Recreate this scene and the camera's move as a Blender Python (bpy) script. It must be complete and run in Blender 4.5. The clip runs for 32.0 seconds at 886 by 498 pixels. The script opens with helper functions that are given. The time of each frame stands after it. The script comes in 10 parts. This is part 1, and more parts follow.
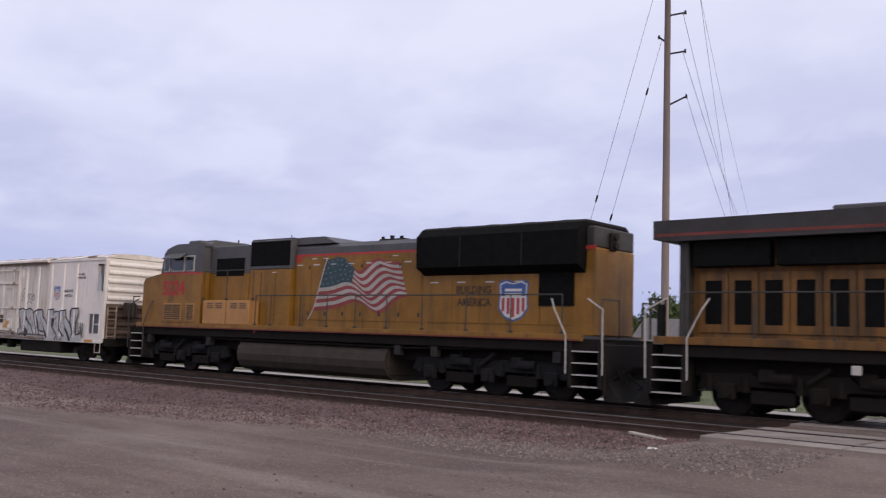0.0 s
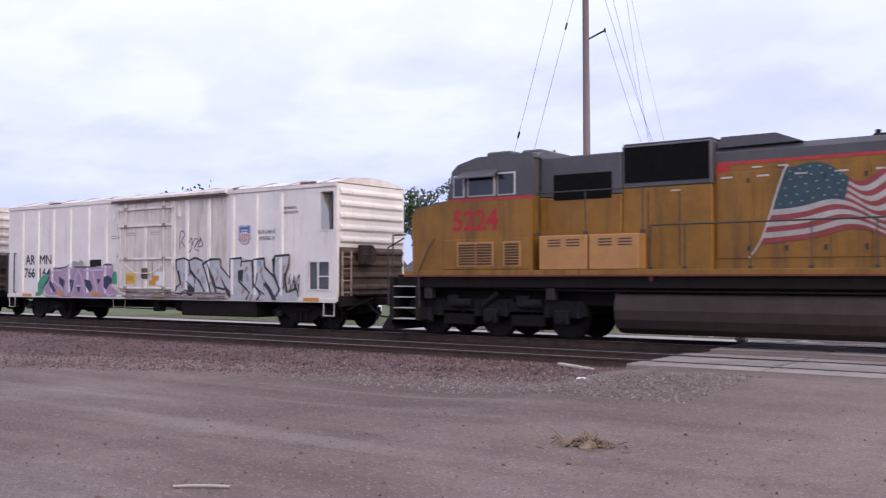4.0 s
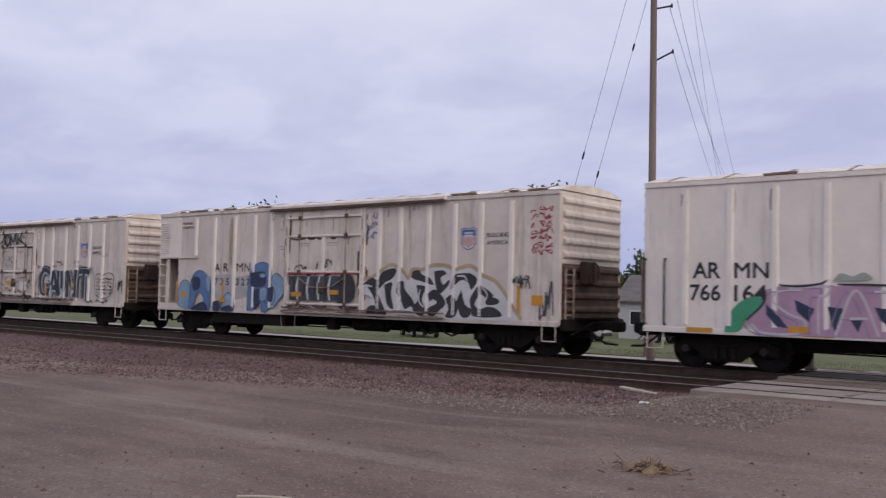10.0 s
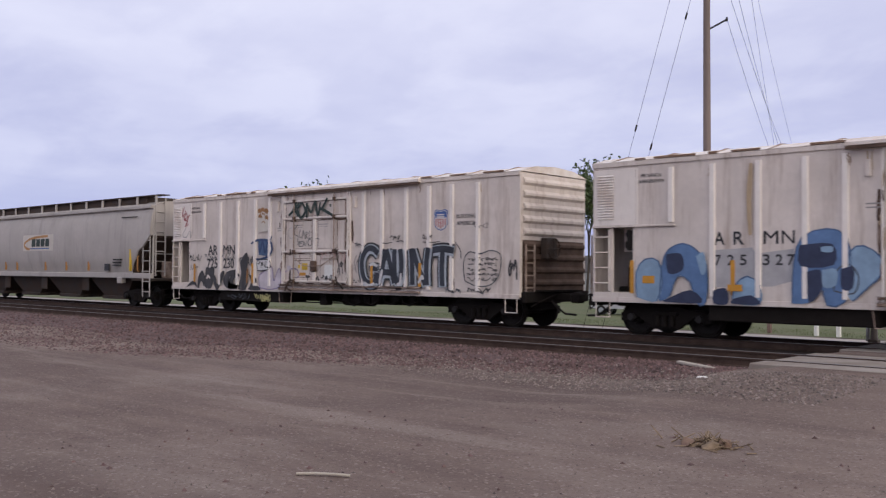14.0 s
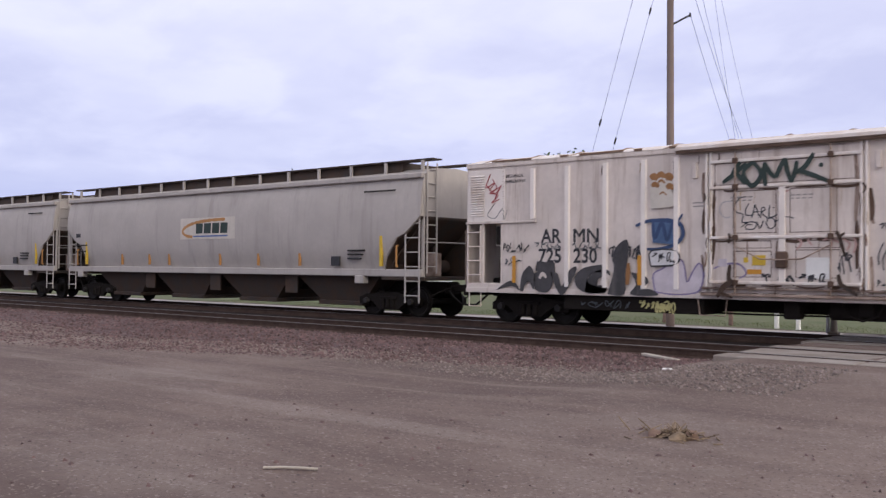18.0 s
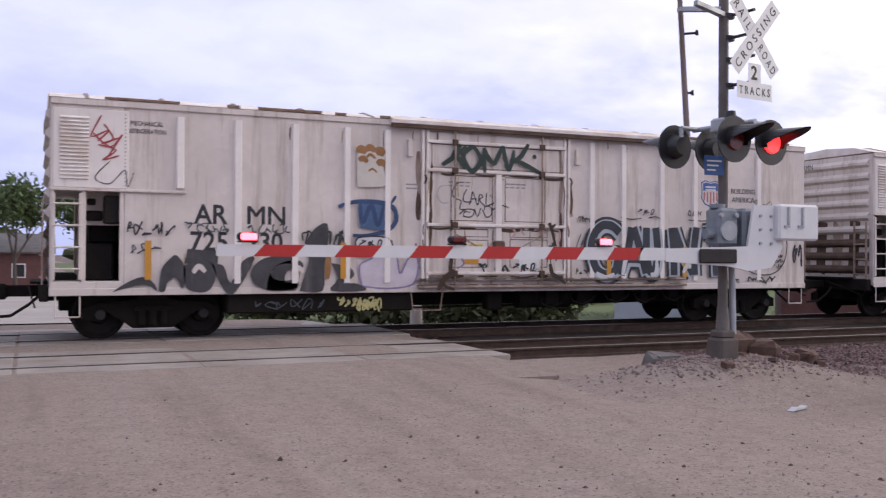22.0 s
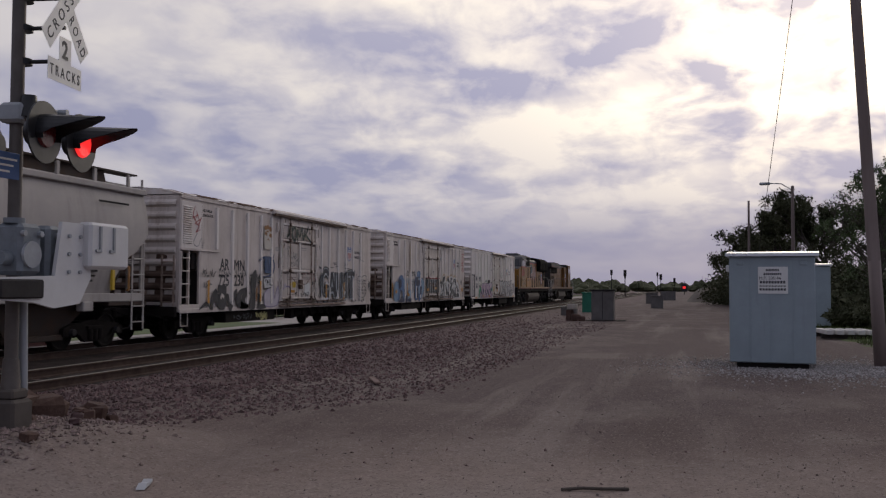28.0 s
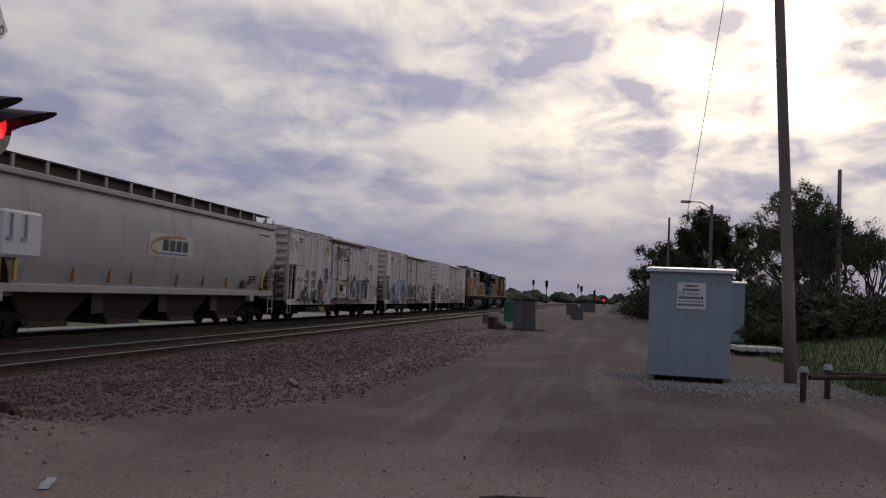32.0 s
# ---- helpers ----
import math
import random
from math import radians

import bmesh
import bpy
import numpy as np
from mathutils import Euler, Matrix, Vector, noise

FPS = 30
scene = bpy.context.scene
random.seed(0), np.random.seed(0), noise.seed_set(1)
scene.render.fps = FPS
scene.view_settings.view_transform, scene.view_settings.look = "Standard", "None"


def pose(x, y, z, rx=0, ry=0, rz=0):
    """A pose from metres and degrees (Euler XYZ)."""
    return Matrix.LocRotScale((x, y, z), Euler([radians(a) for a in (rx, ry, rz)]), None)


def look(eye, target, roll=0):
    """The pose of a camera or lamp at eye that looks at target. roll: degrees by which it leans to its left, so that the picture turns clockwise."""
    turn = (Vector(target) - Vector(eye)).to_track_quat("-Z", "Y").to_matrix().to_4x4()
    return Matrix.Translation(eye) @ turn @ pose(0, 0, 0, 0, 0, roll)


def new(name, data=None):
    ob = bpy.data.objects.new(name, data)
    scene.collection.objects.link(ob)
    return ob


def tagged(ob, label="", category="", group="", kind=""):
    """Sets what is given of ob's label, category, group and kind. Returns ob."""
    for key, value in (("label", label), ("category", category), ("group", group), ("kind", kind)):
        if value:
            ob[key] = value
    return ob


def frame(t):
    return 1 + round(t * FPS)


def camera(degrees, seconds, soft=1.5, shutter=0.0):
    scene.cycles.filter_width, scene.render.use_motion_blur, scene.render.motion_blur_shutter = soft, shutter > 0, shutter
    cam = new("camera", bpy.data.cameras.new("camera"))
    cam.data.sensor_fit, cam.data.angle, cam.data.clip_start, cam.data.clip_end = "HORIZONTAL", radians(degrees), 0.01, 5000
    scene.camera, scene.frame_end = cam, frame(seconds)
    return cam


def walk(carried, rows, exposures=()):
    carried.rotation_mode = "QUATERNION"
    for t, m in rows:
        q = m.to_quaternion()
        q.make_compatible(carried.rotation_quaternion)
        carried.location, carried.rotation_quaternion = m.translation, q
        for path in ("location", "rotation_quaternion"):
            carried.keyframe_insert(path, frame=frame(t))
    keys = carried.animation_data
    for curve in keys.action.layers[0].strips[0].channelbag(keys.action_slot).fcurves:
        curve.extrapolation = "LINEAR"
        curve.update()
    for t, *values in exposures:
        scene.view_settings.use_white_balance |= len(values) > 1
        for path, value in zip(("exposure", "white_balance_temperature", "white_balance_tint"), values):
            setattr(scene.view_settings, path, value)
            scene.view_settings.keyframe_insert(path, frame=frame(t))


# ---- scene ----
# light levels and sky tones
EXPOSURES = [(0.0, -0.46, 6500, 10), (1.5, -0.46, 6500, 10), (2.3, 0.0, 5960, 15), (3.5, 0.0, 5960, 15), (6.0, -0.38, 6500, 10), (7.0, -0.46, 6500, 10), (9.0, -0.6, 6500, 10), (10.0, -0.62, 6500, 10), (10.9, -0.48, 6500, 10), (12.0, -0.5, 6500, 10), (14.0, -0.45, 6500, 10), (17.4, -0.35, 6480, 10), (18.0, -0.28, 6480, 10), (19.0, 0.12, 6280, 11),
             (20.0, -0.16, 6250, 12), (21.0, -0.42, 6380, 10), (22.0, -0.2, 6300, 13), (22.9, -0.14, 6150, 14), (24.0, -0.9, 6500, 12), (25.0, -0.93, 6450, 11), (26.0, -1.42, 6480, 11), (28.5, -1.62, 6400, 10), (32.0, -1.82, 6350, 10)]
CLEAR_FAR, CLEAR_NEAR = (1.12, 1.13, 1.36), (4.0, 3.55, 2.9)
CLOUD_FAR, CLOUD_NEAR = (0.74, 0.76, 1.07), (1.12, 1.12, 1.66)
HAZE_FAR, HAZE_NEAR = (0.62, 0.68, 1.07), (0.82, 0.83, 1.2)
GLOW_1, GLOW_2 = (2.0, 1.6, 0.95), (4.5, 3.5, 2.0)
SKY_STRENGTH, SUN_STRENGTH = 1.0, 0.45
DIRT_LIGHT, DIRT_DARK, DIRT_RUT = (0.185, 0.14, 0.12), (0.126, 0.091, 0.079), (0.088, 0.061, 0.054)
# the last two tones carry brightness differences, not another kind of soil
DIRT_PALE, DIRT_CHIP, DIRT_WAY_BRIGHT, DIRT_EAST_DIM = (0.268, 0.224, 0.197), (0.36, 0.31, 0.28), (0.32, 0.259, 0.223), (0.088, 0.068, 0.067)
cam = camera(50.46, 32.0, soft=1.25, shutter=0.4)
walk(cam, [
    (0.0, pose(0.11, 0.02, 1.55, 95.34, -1.94, 40.13)),
    (0.5, pose(0.07, 0.01, 1.55, 94.99, -2.05, 40.19)),
    (1.0, pose(0.04, 0.01, 1.56, 95.09, -1.95, 39.31)),
    (1.5, pose(0.05, 0.01, 1.54, 94.42, -1.69, 37.42)),
    (2.0, pose(0.02, 0.04, 1.53, 92.16, -1.05, 35.42)),
    (2.5, pose(0.02, 0.04, 1.54, 90.38, -0.66, 34.57)),
    (3.0, pose(0.02, 0.02, 1.55, 91.45, -0.33, 35.24)),
    (3.5, pose(0.02, 0.02, 1.54, 91.69, -0.14, 35.33)),
    (5.5, pose(0.00, -0.01, 1.53, 92.22, 0.88, 36.90)),
    (6.0, pose(0.01, -0.02, 1.53, 92.09, 0.19, 37.65)),
    (6.5, pose(0.01, -0.02, 1.54, 91.56, 0.09, 38.40)),
    (7.0, pose(0.00, -0.01, 1.53, 91.38, 0.19, 38.87)),
    (7.5, pose(0.01, -0.03, 1.54, 91.28, 0.02, 38.95)),
    (8.0, pose(0.01, -0.03, 1.54, 91.37, 0.00, 38.76)),
    (8.5, pose(0.00, -0.02, 1.54, 92.72, 0.03, 38.60)),
    (9.0, pose(0.01, -0.02, 1.54, 93.14, 0.18, 38.55)),
    (9.5, pose(-0.00, -0.01, 1.53, 93.22, -0.19, 38.79)),
    (10.0, pose(0.00, -0.02, 1.53, 92.87, -1.29, 39.25)),
    (10.5, pose(-0.02, -0.00, 1.52, 92.42, -1.53, 40.24)),
    (11.0, pose(-0.02, -0.01, 1.53, 92.55, -1.90, 41.52)),
    (11.5, pose(-0.02, -0.01, 1.53, 92.25, -1.34, 42.23)),
    (12.0, pose(-0.02, -0.01, 1.53, 91.98, -1.21, 42.57)),
    (12.5, pose(-0.02, -0.02, 1.53, 91.79, -0.83, 42.85)),
    (13.0, pose(-0.02, -0.02, 1.53, 91.62, -0.73, 42.89)),
    (13.5, pose(-0.02, -0.02, 1.53, 91.43, -0.35, 42.69)),
    (14.0, pose(-0.03, -0.00, 1.53, 91.42, -0.39, 42.46)),
    (14.5, pose(-0.02, -0.01, 1.53, 91.48, -0.47, 42.30)),
    (16.5, pose(-0.05, 0.01, 1.52, 91.50, -0.08, 41.49)),
    (17.0, pose(-0.05, 0.01, 1.53, 91.53, -0.38, 41.48)),
    (17.5, pose(-0.06, -0.00, 1.52, 91.61, -0.76, 41.48)),
    (18.0, pose(-0.10, 0.02, 1.51, 91.06, -0.40, 40.28)),
    (18.5, pose(-0.09, 0.18, 1.48, 89.36, 0.20, 38.08)),
    (19.0, pose(0.01, 0.46, 1.53, 89.36, -0.16, 30.02)),
    (19.5, pose(0.17, 0.70, 1.58, 90.15, -0.58, 20.25)),
    (20.0, pose(0.42, 1.05, 1.68, 90.35, 0.74, 11.05)),
    (20.5, pose(0.42, 1.28, 1.64, 92.06, 0.96, 5.11)),
    (21.0, pose(0.40, 1.72, 1.62, 93.65, 0.22, -9.01)),
    (21.5, pose(0.25, 1.96, 1.51, 93.38, -0.17, -18.39)),
    (22.0, pose(0.23, 2.41, 1.55, 90.44, -0.32, -23.74)),
    (22.2, pose(0.18, 2.60, 1.56, 90.45, -0.74, -25.50)),
    (22.5, pose(0.11, 2.87, 1.57, 89.82, -1.15, -32.02)),
    (23.0, pose(0.14, 3.31, 1.60, 89.78, -0.30, -37.47)),
    (23.5, pose(0.21, 3.80, 1.59, 92.50, -1.22, -41.20)),
    (24.0, pose(0.29, 4.22, 1.60, 94.63, -1.49, -51.35)),
    (24.5, pose(0.35, 4.59, 1.56, 93.60, -2.09, -53.60)),
    (25.0, pose(0.45, 4.96, 1.57, 92.95, -2.82, -56.15)),
    (25.5, pose(0.49, 5.32, 1.57, 93.47, -3.24, -63.89)),
    (26.0, pose(0.55, 5.58, 1.57, 93.38, -2.84, -68.79)),
    (26.5, pose(0.58, 5.74, 1.59, 93.64, -2.33, -72.71)),
    (28.5, pose(0.78, 6.04, 1.60, 92.32, -0.18, -75.91)),
    (29.0, pose(0.81, 6.06, 1.60, 93.13, -0.47, -75.34)),
    (29.5, pose(0.79, 6.05, 1.60, 93.35, -0.78, -75.94)),
    (30.0, pose(0.78, 6.04, 1.61, 93.20, -0.99, -77.41)),
    (30.5, pose(0.80, 6.05, 1.60, 93.12, -1.36, -78.72)),
    (31.0, pose(0.79, 6.03, 1.59, 92.96, -1.81, -79.63)),
    (31.5, pose(0.81, 6.04, 1.60, 92.84, -1.94, -80.14)),
    (32.0, pose(0.82, 6.05, 1.59, 92.77, -2.47, -80.47)),
], exposures=EXPOSURES)

# ---- world and sun ----
def n_new(tree, kind, **kw):
    n = tree.nodes.new(kind)
    for k, v in kw.items():
        if k == "op":
            n.operation = v
        elif k == "blend":
            n.blend_type = v
        else:
            n.inputs[int(k[1:])].default_value = v
    return n


SUN_AZ, SUN_EL = radians(99.0), radians(16.0)  # clockwise from +y, up
SUN_DIR = Vector((math.sin(SUN_AZ) * math.cos(SUN_EL), math.cos(SUN_AZ) * math.cos(SUN_EL), math.sin(SUN_EL)))

world = bpy.data.worlds.new("evening_sky")
scene.world = world
world.use_nodes = True
wt = world.node_tree
wt.nodes.clear()
w_out = wt.nodes.new("ShaderNodeOutputWorld")
w_bg = wt.nodes.new("ShaderNodeBackground")
w_sky = wt.nodes.new("ShaderNodeTexSky")
w_sky.sky_type = "NISHITA"
w_sky.sun_disc = False
w_sky.sun_elevation = SUN_EL
w_sky.sun_rotation = SUN_AZ
w_sky.altitude = 200
w_sky.dust_density = 2.0
w_tc = wt.nodes.new("ShaderNodeTexCoord")
sep = wt.nodes.new("ShaderNodeSeparateXYZ")
wt.links.new(w_tc.outputs["Generated"], sep.inputs[0])


def wmath(op, a, b=None, c=None, clamp=False):
    n = wt.nodes.new("ShaderNodeMath")
    n.operation, n.use_clamp = op, clamp
    for i, v in enumerate((a, b, c)):
        if v is None:
            continue
        if isinstance(v, (int, float)):
            n.inputs[i].default_value = v
        else:
            wt.links.new(v, n.inputs[i])
    return n.outputs[0]


def wmix(fac, a, b):
    n = wt.nodes.new("ShaderNodeMix")
    n.data_type = "RGBA"
    for sock, v in ((n.inputs[0], fac), (n.inputs[6], a), (n.inputs[7], b)):
        if isinstance(v, (int, float)):
            sock.default_value = v
        elif isinstance(v, tuple):
            sock.default_value = (*v, 1)
        else:
            wt.links.new(v, sock)
    return n.outputs[2]


# cloud layer: directions laid out on a flat deck so that clouds narrow towards the horizon
zc = wmath("ADD", wmath("MAXIMUM", sep.outputs[2], 0.0), 0.12)
comb = wt.nodes.new("ShaderNodeCombineXYZ")
wt.links.new(wmath("DIVIDE", sep.outputs[0], zc), comb.inputs[0])
wt.links.new(wmath("DIVIDE", sep.outputs[1], zc), comb.inputs[1])


def wnoise(scale, detail, rough, dist, stretch=(1, 1, 1), off=(0, 0, 0), deck_vec=None):
    mp = wt.nodes.new("ShaderNodeMapping")
    mp.inputs[3].default_value = stretch
    mp.inputs[1].default_value = off
    wt.links.new((deck_vec or comb).outputs[0], mp.inputs[0])
    n = wt.nodes.new("ShaderNodeTexNoise")
    n.inputs["Scale"].default_value = scale
    n.inputs["Detail"].default_value = detail
    n.inputs["Roughness"].default_value = rough
    n.inputs["Distortion"].default_value = dist
    wt.links.new(mp.outputs[0], n.inputs["Vector"])
    return n.outputs[0]


def wramp(v, lo, hi):
    n = wt.nodes.new("ShaderNodeMapRange")
    n.interpolation_type = "SMOOTHSTEP"
    n.inputs[1].default_value, n.inputs[2].default_value = lo, hi
    wt.links.new(v, n.inputs[0])
    return n.outputs[0]


# the same deck seen with less foreshortening, for the smaller puffs
zs = wmath("ADD", wmath("MAXIMUM", sep.outputs[2], 0.0), 0.3)
puffs = wt.nodes.new("ShaderNodeCombineXYZ")
wt.links.new(wmath("DIVIDE", sep.outputs[0], zs), puffs.inputs[0])
wt.links.new(wmath("DIVIDE", sep.outputs[1], zs), puffs.inputs[1])

# closeness to the hidden sun
dotn = wt.nodes.new("ShaderNodeVectorMath")
dotn.operation = "DOT_PRODUCT"
dotn.inputs[1].default_value = SUN_DIR
wt.links.new(w_tc.outputs["Generated"], dotn.inputs[0])
near_sun = dotn.outputs["Value"]
glow_wide = wmath("POWER", wmath("MAXIMUM", near_sun, 0.0), 2.6)
glow = wmath("POWER", wmath("MAXIMUM", near_sun, 0.0), 28.0)
glow_core = wmath("POWER", wmath("MAXIMUM", near_sun, 0.0), 110.0)

big = wramp(wnoise(0.6, 5, 0.55, 0.15, (1, 0.8, 1), (3.1, 1.7, 0)), 0.41, 0.59)
small = wramp(wnoise(3.6, 6, 0.52, 0.3, (0.8, 1.0, 1), (9.0, 4.0, 0), puffs), 0.4, 0.62)
mottle = wramp(wnoise(7.0, 6, 0.55, 0.3, (1.0, 1.0, 1), (2.0, 7.0, 0), puffs), 0.34, 0.66)
mottle = wmath("ADD", wmath("MULTIPLY", mottle, wmath("ADD", wmath("MULTIPLY", glow_wide, 0.75), 0.25)), wmath("MULTIPLY", wmath("SUBTRACT", 1.0, glow_wide), 0.37))
dens = wmath("ADD", wmath("ADD", wmath("MULTIPLY", big, 0.5), wmath("MULTIPLY", small, 0.46)), wmath("MULTIPLY", wmath("SUBTRACT", mottle, 0.5), 0.62), clamp=True)
dens = wmath("ADD", wmath("MULTIPLY", dens, 0.86), 0.08)

# the deck thins out overhead, away from the sun
dens = wmath("MULTIPLY", dens, wmath("SUBTRACT", 1.0, wmath("MULTIPLY", wmath("SUBTRACT", 1.0, glow_wide, clamp=True), wmath("MULTIPLY", wramp(sep.outputs[2], 0.16, 0.36), 0.65))))
clear = wmix(glow_wide, CLEAR_FAR, CLEAR_NEAR)
thick = wmix(glow_wide, CLOUD_FAR, CLOUD_NEAR)
deck = wmix(dens, clear, thick)
# forward-scattered light round the sun, weaker behind thick cloud
lift = wramp(sep.outputs[2], 0.05, 0.26)
glow = wmath("MULTIPLY", glow, lift)
glow_core = wmath("MULTIPLY", glow_core, lift)
g1 = wmix(wmath("MULTIPLY", glow, wmath("SUBTRACT", 1.15, dens)), (0, 0, 0), GLOW_1)
g2 = wmix(wmath("MULTIPLY", glow_core, wmath("SUBTRACT", 1.1, dens)), (0, 0, 0), GLOW_2)
# haze towards the horizon
hz = wmath("MAXIMUM", wmath("POWER", wmath("SUBTRACT", 1.0, wmath("MAXIMUM", sep.outputs[2], 0.0), clamp=True), 6.0), wmath("SUBTRACT", 1.0, wramp(sep.outputs[2], 0.03, 0.17)))
hz = wmath("MULTIPLY", hz, wmath("SUBTRACT", 1.0, wmath("MULTIPLY", glow, 0.12)))
deck = wmix(wmath("MULTIPLY", hz, 0.92), deck, wmix(glow_wide, HAZE_FAR, HAZE_NEAR))


def wadd(a, b, k=1.0):
    n = wt.nodes.new("ShaderNodeMix")
    n.data_type, n.blend_type = "RGBA", "ADD"
    n.inputs[0].default_value = k
    wt.links.new(a, n.inputs[6])
    wt.links.new(b, n.inputs[7])
    return n.outputs[2]


# a little of the clear sky's own light comes through the deck
skyc = wadd(wadd(wadd(deck, g1), g2), w_sky.outputs[0], 0.006)
wt.links.new(skyc, w_bg.inputs[0])
w_bg.inputs[1].default_value = SKY_STRENGTH
wt.links.new(w_bg.outputs[0], w_out.inputs[0])

sun = new("sun", bpy.data.lights.new("sun", "SUN"))
sun.data.energy, sun.data.angle, sun.data.color = SUN_STRENGTH, radians(14), (1.0, 0.9, 0.76)
sun.matrix_world = look(SUN_DIR * 200, (0, 0, 0))

# ---- materials ----


def material(name, color, rough=0.7, metal=0.0, var=0.25, scale=3.0, color2=None, fine=40.0, bump=0.15, streak=None, spec=0.4,
             emit=None, rnd=0.0, stretch=(1, 1, 1), bumpdist=0.01, amount=0.5):
    """A procedural surface: two scales of noise between two tones, optional vertical rust or dirt streaks, fine relief."""
    m = bpy.data.materials.new(name)
    m.use_nodes = True
    t = m.node_tree
    bsdf = t.nodes["Principled BSDF"]
    bsdf.inputs["Roughness"].default_value = rough
    bsdf.inputs["Metallic"].default_value = metal
    bsdf.inputs["Specular IOR Level"].default_value = spec
    tc = t.nodes.new("ShaderNodeTexCoord")
    mp = t.nodes.new("ShaderNodeMapping")
    mp.inputs[3].default_value = stretch
    t.links.new(tc.outputs["Object"], mp.inputs[0])

    def tex(sc, det, mapping=None):
        n = t.nodes.new("ShaderNodeTexNoise")
        n.inputs["Scale"].default_value, n.inputs["Detail"].default_value, n.inputs["Roughness"].default_value = sc, det, 0.65
        t.links.new((mapping or mp).outputs[0], n.inputs["Vector"])
        return n.outputs[0]

    def rng(sock, lo, hi, to=1.0):
        r = t.nodes.new("ShaderNodeMapRange")
        r.inputs[1].default_value, r.inputs[2].default_value, r.inputs[4].default_value = lo, hi, to
        t.links.new(sock, r.inputs[0])
        return r.outputs[0]

    def mix(fac, a, b, blend="MIX"):
        n = t.nodes.new("ShaderNodeMix")
        n.data_type, n.blend_type = "RGBA", blend
        for sock, v in ((n.inputs[0], fac), (n.inputs[6], a), (n.inputs[7], b)):
            if isinstance(v, (int, float)):
                sock.default_value = v
            elif isinstance(v, tuple):
                sock.default_value = (*v, 1)
            else:
                t.links.new(v, sock)
        return n.outputs[2]

    dark = color2 or tuple(c * (1 - var) for c in color)
    light = tuple(min(1, c * (1 + var * 0.35)) for c in color)
    large, small = tex(scale, 6), tex(fine, 4)
    col = mix(rng(large, 0.35, 0.68), light, dark)
    col = mix(rng(small, 0.3, 0.75, amount), col, tuple(c * (1 - var * 0.8) for c in color))
    if streak:
        ms = t.nodes.new("ShaderNodeMapping")
        ms.inputs[3].default_value = (1, 1, 0.09)
        t.links.new(tc.outputs["Object"], ms.inputs[0])
        s1 = rng(tex(streak[1], 6, ms), streak[2], streak[2] + 0.22, streak[3])
        col = mix(s1, col, streak[0])
    if rnd:
        oi = t.nodes.new("ShaderNodeObjectInfo")
        col = mix(rng(oi.outputs["Random"], 0, 1, rnd), col, tuple(c * 0.35 for c in color))
    t.links.new(col, bsdf.inputs["Base Color"])
    if bump:
        b = t.nodes.new("ShaderNodeBump")
        b.inputs["Strength"].default_value, b.inputs["Distance"].default_value = bump, bumpdist
        t.links.new(small, b.inputs["Height"])
        t.links.new(b.outputs[0], bsdf.inputs["Normal"])
    rr = rng(large, 0.3, 0.7)
    ra = t.nodes.new("ShaderNodeMath")
    ra.operation = "MULTIPLY_ADD"
    ra.inputs[1].default_value, ra.inputs[2].default_value = 0.18, rough - 0.09
    t.links.new(rr, ra.inputs[0])
    t.links.new(ra.outputs[0], bsdf.inputs["Roughness"])
    if emit:
        bsdf.inputs["Emission Color"].default_value = (*emit[0], 1)
        bsdf.inputs["Emission Strength"].default_value = emit[1]
    return m


